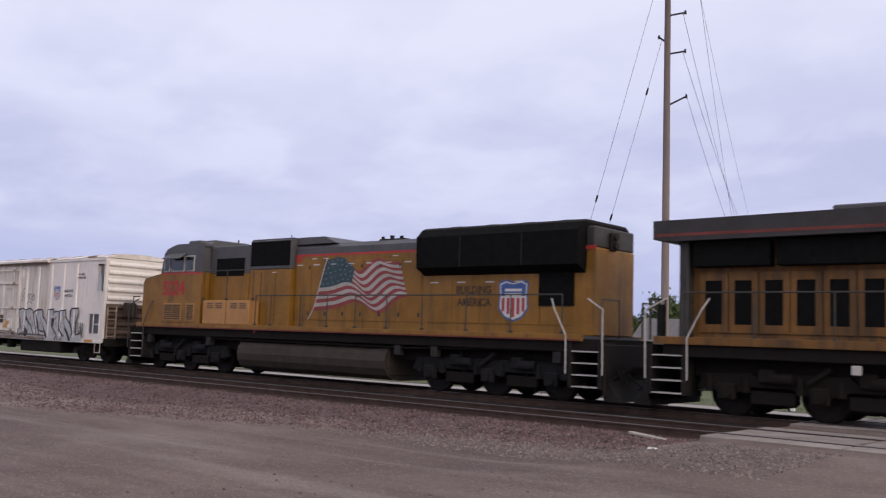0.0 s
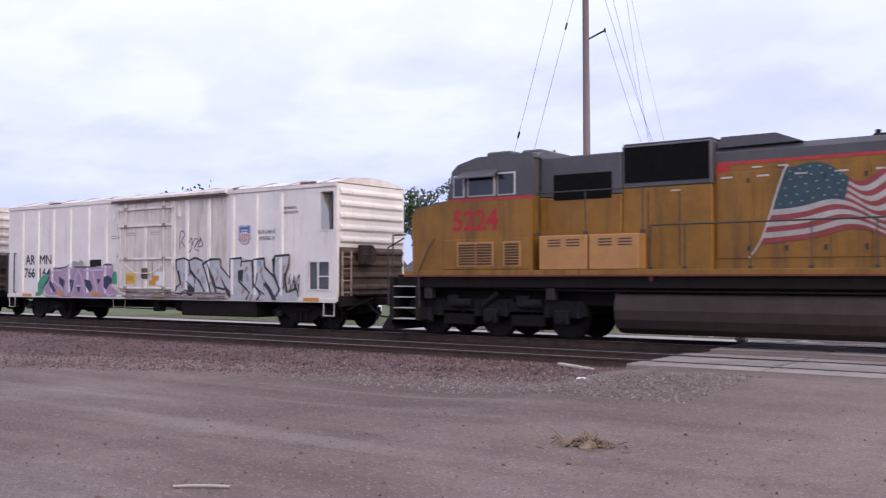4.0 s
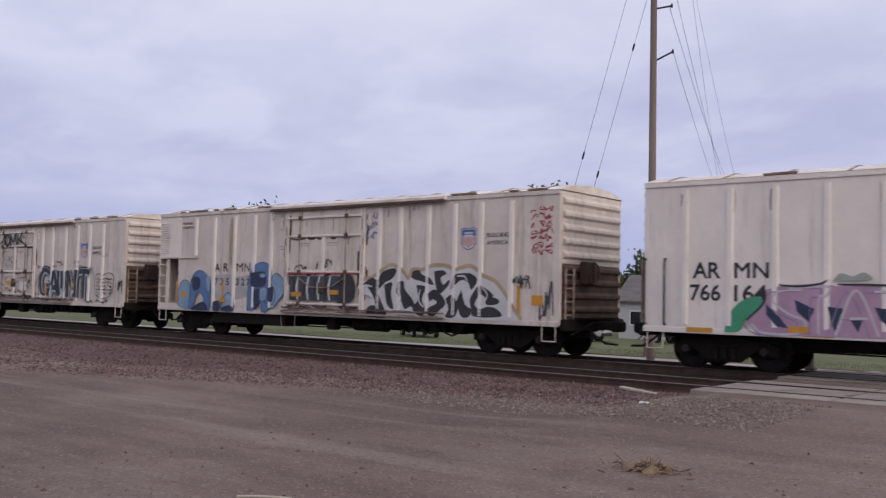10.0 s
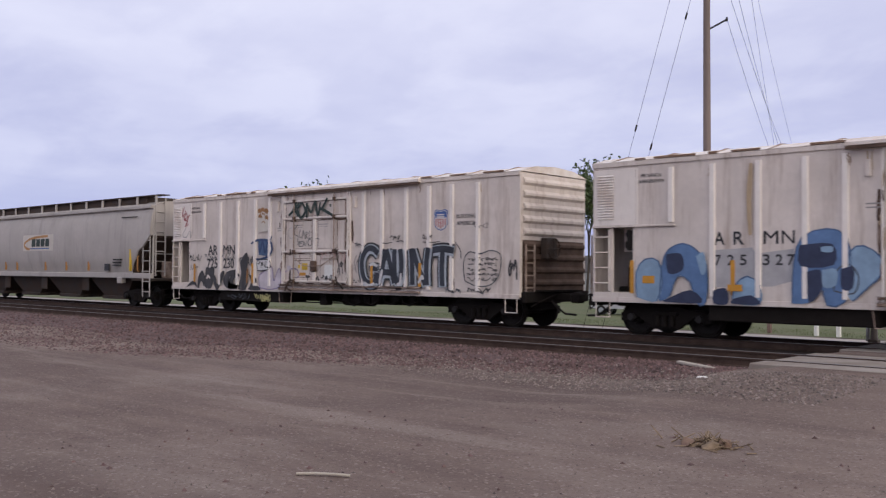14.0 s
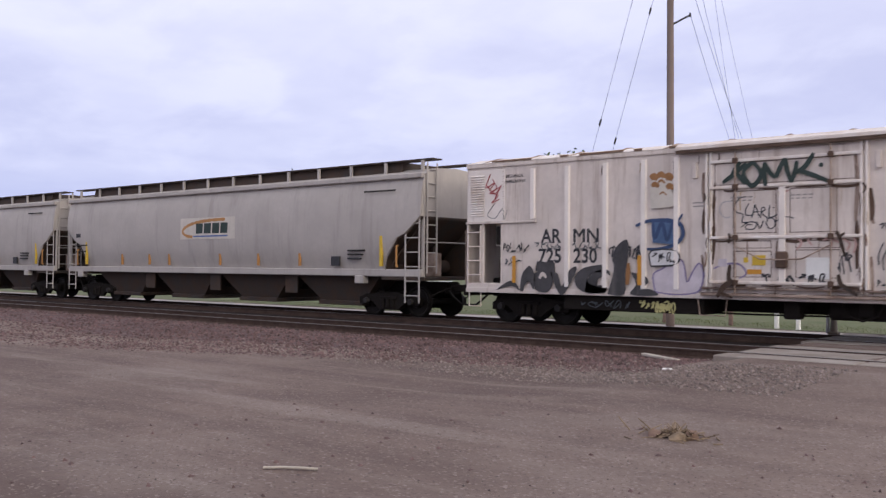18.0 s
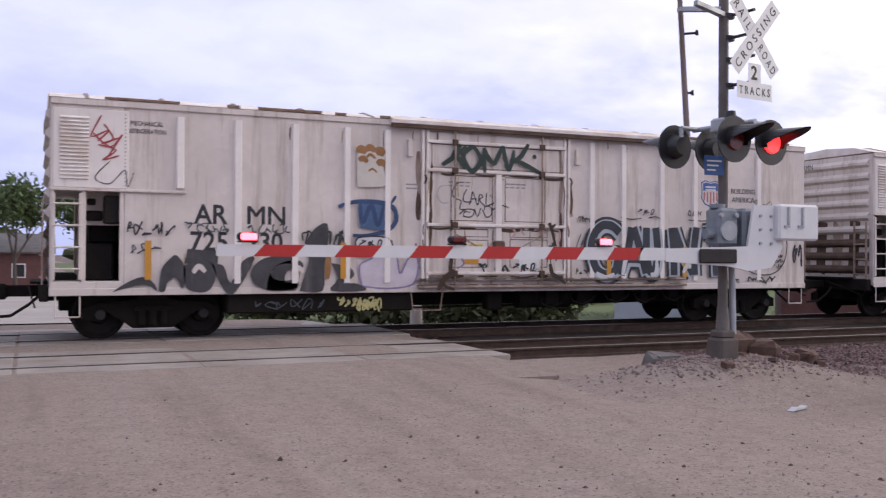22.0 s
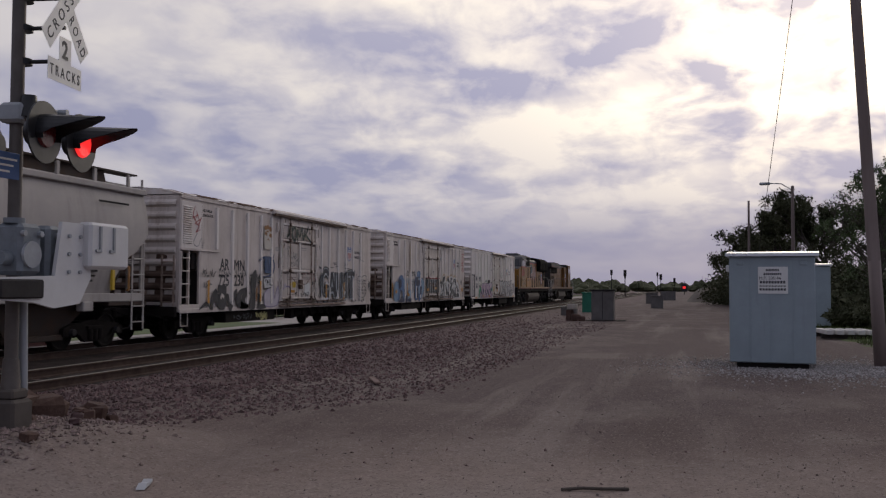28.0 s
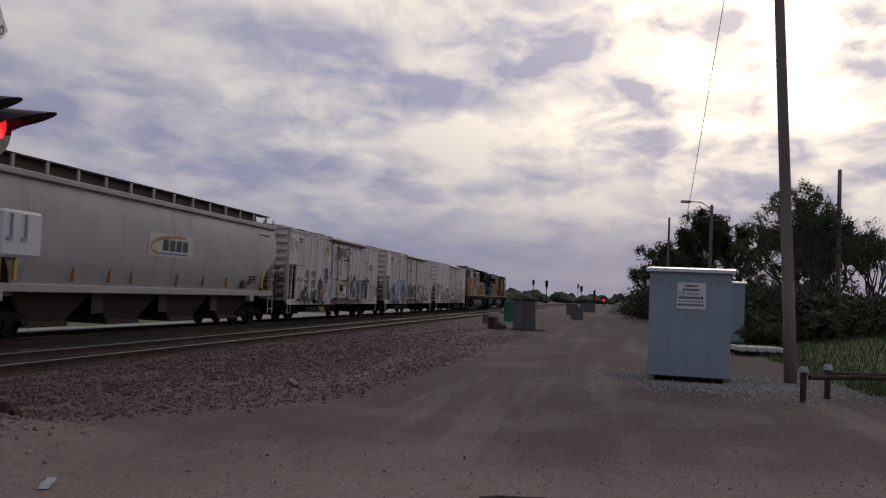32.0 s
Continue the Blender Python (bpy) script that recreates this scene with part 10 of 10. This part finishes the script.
# ---- buildings beyond the tracks ----
def house(x, y, z0, w, d, h, roof_h, wall, rot, label, windows=3, name="house"):
    b = thing(name, pose(x, y, z0, 0, 0, rot), label, "building", "buildings")
    part("wall", Geo().box(-w / 2, w / 2, -d / 2, d / 2, 0, h), wall, b)
    part("roof", Geo().prism([(-d / 2 - 0.4, h), (0, h + roof_h), (d / 2 + 0.4, h), (d / 2 + 0.4, h - 0.12), (-d / 2 - 0.4, h - 0.12)], "x", -w / 2 - 0.3, w / 2 + 0.3), "shingle", b)
    for i in range(windows):
        xx = -w / 2 + w * (i + 0.5) / windows
        win = part("window", Geo().box(xx - 0.5, xx + 0.5, -d / 2 - 0.04, -d / 2, 1.0, 2.1, 0.01), "sign_white", b)
        part("pane", Geo().box(xx - 0.42, xx + 0.42, -d / 2 - 0.05, -d / 2 - 0.035, 1.08, 2.02), "glass", win)
    return b


house(-30.5, 66, -1.3, 8, 7, 2.8, 2.0, "siding", 10, "small grey-sided house with a shingle roof")
house(-24.0, 70, -1.3, 9, 7, 2.6, 1.4, "siding", 0, "low pale house beyond the gravel road")
house(-5.2, 86, -1.3, 14, 8, 3.0, 1.5, "brick_far", 0, "low brown-red building beyond the grass", 3)
house(33.5, 34.0, -1.3, 5.0, 5, 2.6, 1.2, "brick_far", -40, "low dark brown shed beyond the tracks", 0, "shed")
house(26.8, 37.1, -1.3, 5.0, 8, 3.2, 1.2, "metal_shed", -35, "blue-grey metal shed beyond the tracks", 0, "metal_shed")
house(-39.0, 89.5, -1.3, 7.5, 7, 3.0, 2.4, "siding", 80, "pale gabled shed beyond the street", 2)
house(62, 70, -1.3, 16, 9, 3.6, 1.5, "siding", -15, "long pale building beyond the tracks", 5)
house(-60, 88, -1.3, 12, 8, 3.0, 1.8, "siding", 15, "pale house far beyond the gravel road", 4)

# posts in the verge
for i, (x, y, h, mt, lb) in enumerate(((-16.6, 43.6, 1.0, "sign_white", "short white post"), (-15.6, 43.6, 0.95, "sign_white", "short white post"), (-22.5, 44.0, 0.9, "tie_old", "short wooden post"),
                                       (-19.0, 44.0, 0.9, "tie_old", "short wooden post"), (9.9, 26.2, 0.55, "concrete", "concrete bollard"), (-26.5, 44.5, 0.9, "tie_old", "short wooden post"))):
    z = ground_z(x, y)
    p = thing("post", pose(x, y, z), lb + " in the verge", "post", "verge posts")
    part("shaft", Geo().box(-0.09, 0.09, -0.09, 0.09, -0.1, h, 0.02) if i < 4 else Geo().cyl((0, 0, -0.1), (0, 0, h), 0.17, n=14), mt, p)
    part("cap", Geo().box(-0.11, 0.11, -0.11, 0.11, h, h + 0.05, 0.01) if i < 4 else Geo().cyl((0, 0, h), (0, 0, h + 0.06), 0.19, 0.16, n=14), mt, p)


# ---- vehicles on the road beyond ----
def vehicle(name, m, mat, label, pickup=False, lights=True):
    """Car or pickup, nose towards +x."""
    v = thing(name, m, label, "car", "road vehicles")
    if pickup:
        prof = [(-2.7, 0.45), (-2.7, 1.1), (-0.9, 1.12), (-0.8, 1.75), (0.6, 1.78), (1.15, 1.15), (2.5, 1.05), (2.65, 0.8), (2.65, 0.45)]
    else:
        prof = [(-2.3, 0.45), (-2.35, 1.05), (-2.1, 1.72), (0.3, 1.76), (1.05, 1.12), (2.2, 1.0), (2.35, 0.75), (2.35, 0.45)]
    part("body", Geo().prism(prof, "y", -0.88, 0.88), mat, v)
    glass = [(-0.65, 1.2), (-0.62, 1.65), (0.5, 1.68), (0.95, 1.2)] if pickup else [(-2.0, 1.15), (-1.85, 1.62), (0.25, 1.66), (0.85, 1.15)]
    part("side_window", Geo().prism(glass, "y", -0.9, 0.9), "glass", v)
    for x in (-1.55, 1.5):
        for y in (-0.8, 0.8):
            w = part("wheel", Geo().cyl((x, y - 0.11, 0.34), (x, y + 0.11, 0.34), 0.34, n=18), "tyre", v)
            part("rim", Geo().cyl((x, y - 0.12, 0.34), (x, y + 0.12, 0.34), 0.19, n=12), "galv", w)
    front = 2.65 if pickup else 2.35
    for y in (-0.65, 0.65):
        part("headlight", Geo().box(front - 0.1, front + 0.02, y - 0.16, y + 0.16, 0.72, 0.9, 0.02), "headlight" if lights else "glass", v, "headlight")
        part("tail_light", Geo().box(-front - 0.03, -front + 0.06, y - 0.12, y + 0.12, 0.8, 1.05, 0.02), "lens_off", v)
    part("bumper", Geo().box(front - 0.05, front + 0.1, -0.85, 0.85, 0.4, 0.62, 0.03).box(-front - 0.1, -front + 0.05, -0.85, 0.85, 0.4, 0.62, 0.03), "truckgrey", v)
    return v


black_suv = vehicle("suv", pose(-40, 37.5, -1.3), "car_black", "black sport utility car with its headlights on, on the road")
white_car = vehicle("white_car", pose(140, 39.5, -1.3, 0, 0, 180), "car_white", "white car with its headlights on, on the road")
vehicle("pickup_truck", pose(-42.5, 49.5, -1.28, 0, 0, -35), "car_white", "white pickup truck parked on the verge", True, False)
vehicle("parked_car", pose(-33.5, 55.0, -1.28, 0, 0, 8), "siding", "silver car parked by the houses", False, False)
vehicle("parked_car", pose(-27.0, 58.0, -1.28, 0, 0, 170), "car_black", "dark car parked by the houses", False, False)

# ---- small things on the lot ----
def lump(name, x, y, z, sx, sy, sz, mat, label, category, seed, rot=0, tilt=0):
    """Rough angular broken block."""
    r = random.Random(seed)
    g = Geo().box(-sx, sx, -sy, sy, -sz, sz, min(sx, sy, sz) * 0.35)
    g.v = [(a * r.uniform(0.78, 1.08), b * r.uniform(0.75, 1.1), c * r.uniform(0.8, 1.08)) for a, b, c in g.v]
    ob = part(name, g, mat)
    ob.matrix_world = pose(x, y, z, tilt, tilt * 0.6, rot)
    return tagged(ob, label, category)


def mound_z(x, y):
    d = math.hypot((x - 8.9) / 2.6, (y - 12.55) / 1.7)
    return -0.32 + 0.54 * math.exp(-d * d * 1.3) + 0.03 * noise.noise((x * 2.1, y * 2.1, 1.7)) * math.exp(-d)


def fill_z(x, y):
    edge = min(x - 6.4, 10.9 - x, y - 12.7, 16.42 - y)
    return -0.125 + 0.012 * noise.noise((x * 1.5, y * 1.5, 6)) - 0.25 * (1 - smooth01(edge, 0.0, 0.5))


tagged(sheet("shoulder_fill", steps((6.4, 10.9, 0.25)), steps((12.7, 16.42, 0.25)), fill_z, "dirt"), "dusty packed fill between the track and the signal mast", "ground", kind="structure")
mound = sheet("mast_mound", steps((5.5, 12.6, 0.2)), steps((9.9, 15.1, 0.2)), mound_z, "dirt")
tagged(mound, "low mound of dirt and rubble round the signal mast", "ground", kind="structure")


def on_mound(r):
    x, y = 8.9 + r.normal(0, 0.8), 12.6 + r.normal(0, 0.45)
    return x, y, max(mound_z(x, y), ground_z(x, y), berm_z(x, y) if y > foot_y(x) else -1) + 0.005


stones("mast_rubble", 1500, on_mound, (0.01, 0.035), "rubble_loose", "reddish rubble and pebbles round the signal mast", 14)
for x, y, z, sx, sy, sz, mt, sd_, rot, lb in ((9.3, 12.95, 0.24, 0.33, 0.21, 0.26, "tie_rot", 3, 15, "rotten brown end of an old railway tie"), (9.72, 12.85, 0.2, 0.27, 0.19, 0.2, "tie_rot", 4, -25, "rotten brown end of an old railway tie"),
                                          (10.0, 12.5, 0.12, 0.15, 0.11, 0.12, "tie_rot", 6, 60, "small rotten piece of railway tie"), (9.15, 12.6, 0.14, 0.14, 0.1, 0.12, "tie_rot", 7, -50, "small rotten piece of railway tie"),
                                          (10.35, 12.6, 0.12, 0.2, 0.15, 0.13, "tie_rot", 5, 35, "small rotten piece of railway tie")):
    lump("broken_tie", x, y, z, sx, sy, sz, mt, lb, "timber", sd_, rot, 6)
for i, (x, y, k) in enumerate(((8.45, 12.0, 0.7), (9.75, 12.4, 0.8), (10.5, 12.5, 0.8), (9.3, 12.1, 0.5), (10.8, 12.9, 0.8))):
    lump("stone_lump", x, y, mound_z(x, y) + 0.03, 0.12 * k, 0.09 * k, 0.07 * k, "tie_rot" if i % 2 == 0 else "stone_red", "loose reddish stone by the mast", "stone", 20 + i, i * 40, 8)
lump("broken_concrete", 8.2, 13.0, 0.06, 0.32, 0.16, 0.18, "old_concrete", "pale broken slab of concrete by the mast", "rubble", 41, 10, 8)
lump("broken_concrete", 8.35, 12.5, 0.08, 0.12, 0.09, 0.08, "old_concrete", "grey lump of broken concrete by the mast", "rubble", 42, 50, 10)
lump("white_stone", -7.05, 13.75, -0.14, 0.09, 0.06, 0.06, "sign_white", "small white stone on the gravel", "stone", 30)

clod = thing("straw_clod", pose(-4.35, 8.6, ground_z(-4.35, 8.6)), "clump of dry straw and mud lying on the lot", "debris")
rc = random.Random(9)
for _ in range(110):
    a, rr = rc.uniform(0, 6.28), abs(rc.gauss(0, 0.16))
    x, y = rr * math.cos(a) * 1.9, rr * math.sin(a) * 0.9
    z = 0.05 * math.exp(-(rr / 0.2) ** 2)
    d = Vector((rc.uniform(-1, 1), rc.uniform(-1, 1), rc.uniform(-0.2, 0.5))).normalized() * rc.uniform(0.06, 0.18)
    part("straw", Geo().cyl((x, y, z), (x + d.x, y + d.y, max(0.005, z + d.z)), 0.008, 0.005, n=4, caps=False), "straw", clod)
for i in range(6):
    x, y = rc.uniform(-.3, .3), rc.uniform(-.12, .12)
    part("mud", Geo().cyl((x, y, -0.02), (x + rc.uniform(-.06, .06), y, rc.uniform(0.03, 0.07)), 0.11, 0.04, n=7), "mud" if i % 2 else "straw", clod, "dried mud lump")

stick = thing("white_stick", pose(-6.1, 5.15, ground_z(-6.1, 5.15) + 0.015, 0, 0, 32), "pale peeled stick lying on the lot", "stick")
part("shaft", Geo().tube([(-0.22, 0, 0), (-0.05, 0.012, 0.006), (0.12, 0.004, 0.008), (0.24, 0.02, 0.0)], 0.014), "pallet", stick)
dk = thing("dark_stick", pose(9.2, 6.75, ground_z(9.2, 6.75) + 0.015, 0, 0, -75), "dark crooked stick on the lot", "stick")
part("shaft", Geo().tube([(-0.3, 0, 0), (-0.1, 0.03, 0.006), (0.05, -0.02, 0.01), (0.3, 0.02, 0.0)], 0.016), "bark", dk)
pl = thing("plank", pose(17.6, 11.6, -0.16, 0, 0, 25), "weathered plank lying on the ballast", "plank")
part("board", Geo().box(-0.55, 0.55, -0.06, 0.06, 0, 0.04, 0.01), "tie_old", pl)
tp_ = thing("plank", pose(-8.1, 15.55, -0.13, 0, 4, -12), "split pale plank at the end of the crossing", "plank")
part("board", Geo().box(-0.4, 0.4, -0.06, 0.06, 0, 0.05, 0.01), "pallet", tp_)
wp_ = thing("paper_scrap", pose(8.35, 10.7, max(mound_z(8.35, 10.7), ground_z(8.35, 10.7)) + 0.01, 0, 0, 20), "crumpled white scrap on the ground", "litter")
part("sheet", Geo().prism([(-0.17, 0.0), (-0.05, 0.035), (0.08, 0.015), (0.17, 0.03), (0.17, 0.0)], "y", -0.04, 0.04), "siding", wp_)

# pale lumber behind the cabinet
lum = thing("lumber_stack", pose(38.0, 0.2, -0.12, 0, 0, 4), "stack of pale scrap lumber on the ground", "lumber")
for i in range(5):
    part("board", Geo().box(-1.0, 1.0, -0.85 + i * 0.36, -0.62 + i * 0.36, 0.1, 0.26, 0.015), "pale_board", lum)
for x in (-0.7, 0.7):
    part("bearer", Geo().box(x - 0.1, x + 0.1, -0.95, 0.95, -0.05, 0.1), "tie", lum)

# pipe guard rail
pg = thing("pipe_rail", pose(0, 0, 0), "rusty pipe guard rail with capped posts", "rail")
for x, y in ((19.92, 2.16), (21.06, 1.46)):
    post = part("post", Geo().cyl((x, y, -0.3), (x, y, 0.4), 0.06, n=12), "rail_rust", pg)
    part("cap", Geo().cyl((x, y, 0.4), (x, y, 0.5), 0.1, 0.07, n=12), "galv", post)
part("pipe", Geo().tube([(19.9, 2.05, 0.3), (20.7, 0.9, 0.3), (22.2, -1.4, 0.24), (24.0, -4.2, 0.1)], 0.05, n=10), "rail_rust", pg)
part("pipe", Geo().tube([(21.06, 1.46, 0.32), (21.9, 0.2, 0.3), (23.4, -2.2, 0.2), (25.0, -4.8, 0.1)], 0.045, n=10), "rail_rust", pg)

# dark spoil heap far down the line
sp = sheet("spoil_heap", steps((126, 154, 1.5)), steps((-1.5, 6, 0.5)), lambda x, y: -0.4 + 2.3 * max(0, 1 - ((x - 140) / 13) ** 2 - ((y - 2.2) / 3.2) ** 2) * (1 + 0.25 * noise.noise((x * .4, y * .6, 3))), "tank")
tagged(sp, "dark heap of spoil beside the lot", "heap", kind="structure")

lay_ties(near_track, -45, 78)


# ---- movement ----
TRAIN_ROWS = [(0.0, 0.0), (3.0, 12.37), (6.0, 24.81), (9.0, 37.25), (12.0, 49.63), (14.5, 59.99), (16.5, 68.22), (19.0, 78.60), (22.0, 91.17),
              (24.0, 99.32), (26.5, 109.57), (28.5, 117.80), (30.0, 123.98), (32.0, 132.18)]


def travelled(t):
    for (t0, s0), (t1, s1) in zip(TRAIN_ROWS, TRAIN_ROWS[1:]):
        if t <= t1:
            return s0 + (s1 - s0) * (t - t0) / (t1 - t0)
    return TRAIN_ROWS[-1][1]


def motions():
    for car, centre in TRAIN:
        walk(car, [(t, pose(centre + s, TRACK_FAR, 0)) for t, s in TRAIN_ROWS])
    walk(black_suv, [(0.0, pose(-186.0, 37.5, -1.27)), (8.8, pose(-15.1, 37.5, -1.27)), (11.0, pose(27.9, 35.2, -1.27)), (16.0, pose(126.0, 34.9, -1.27)), (32.0, pose(420.0, 34.9, -1.27))])
    walk(white_car, [(0.0, pose(690.0, 39.5, -1.27, 0, 0, 180)), (31.0, pose(131.0, 39.5, -1.27, 0, 0, 180)), (32.0, pose(113.0, 39.5, -1.27, 0, 0, 180))])
    turns = 240
    for ob, x, r in WHEELS:
        rows = []
        for i in range(turns + 1):
            t = 32.0 * i / turns
            rows.append((t, pose(x, 0, r, 0, math.degrees(travelled(t) / r) % 360.0, 0)))
        walk(ob, rows)


motions()
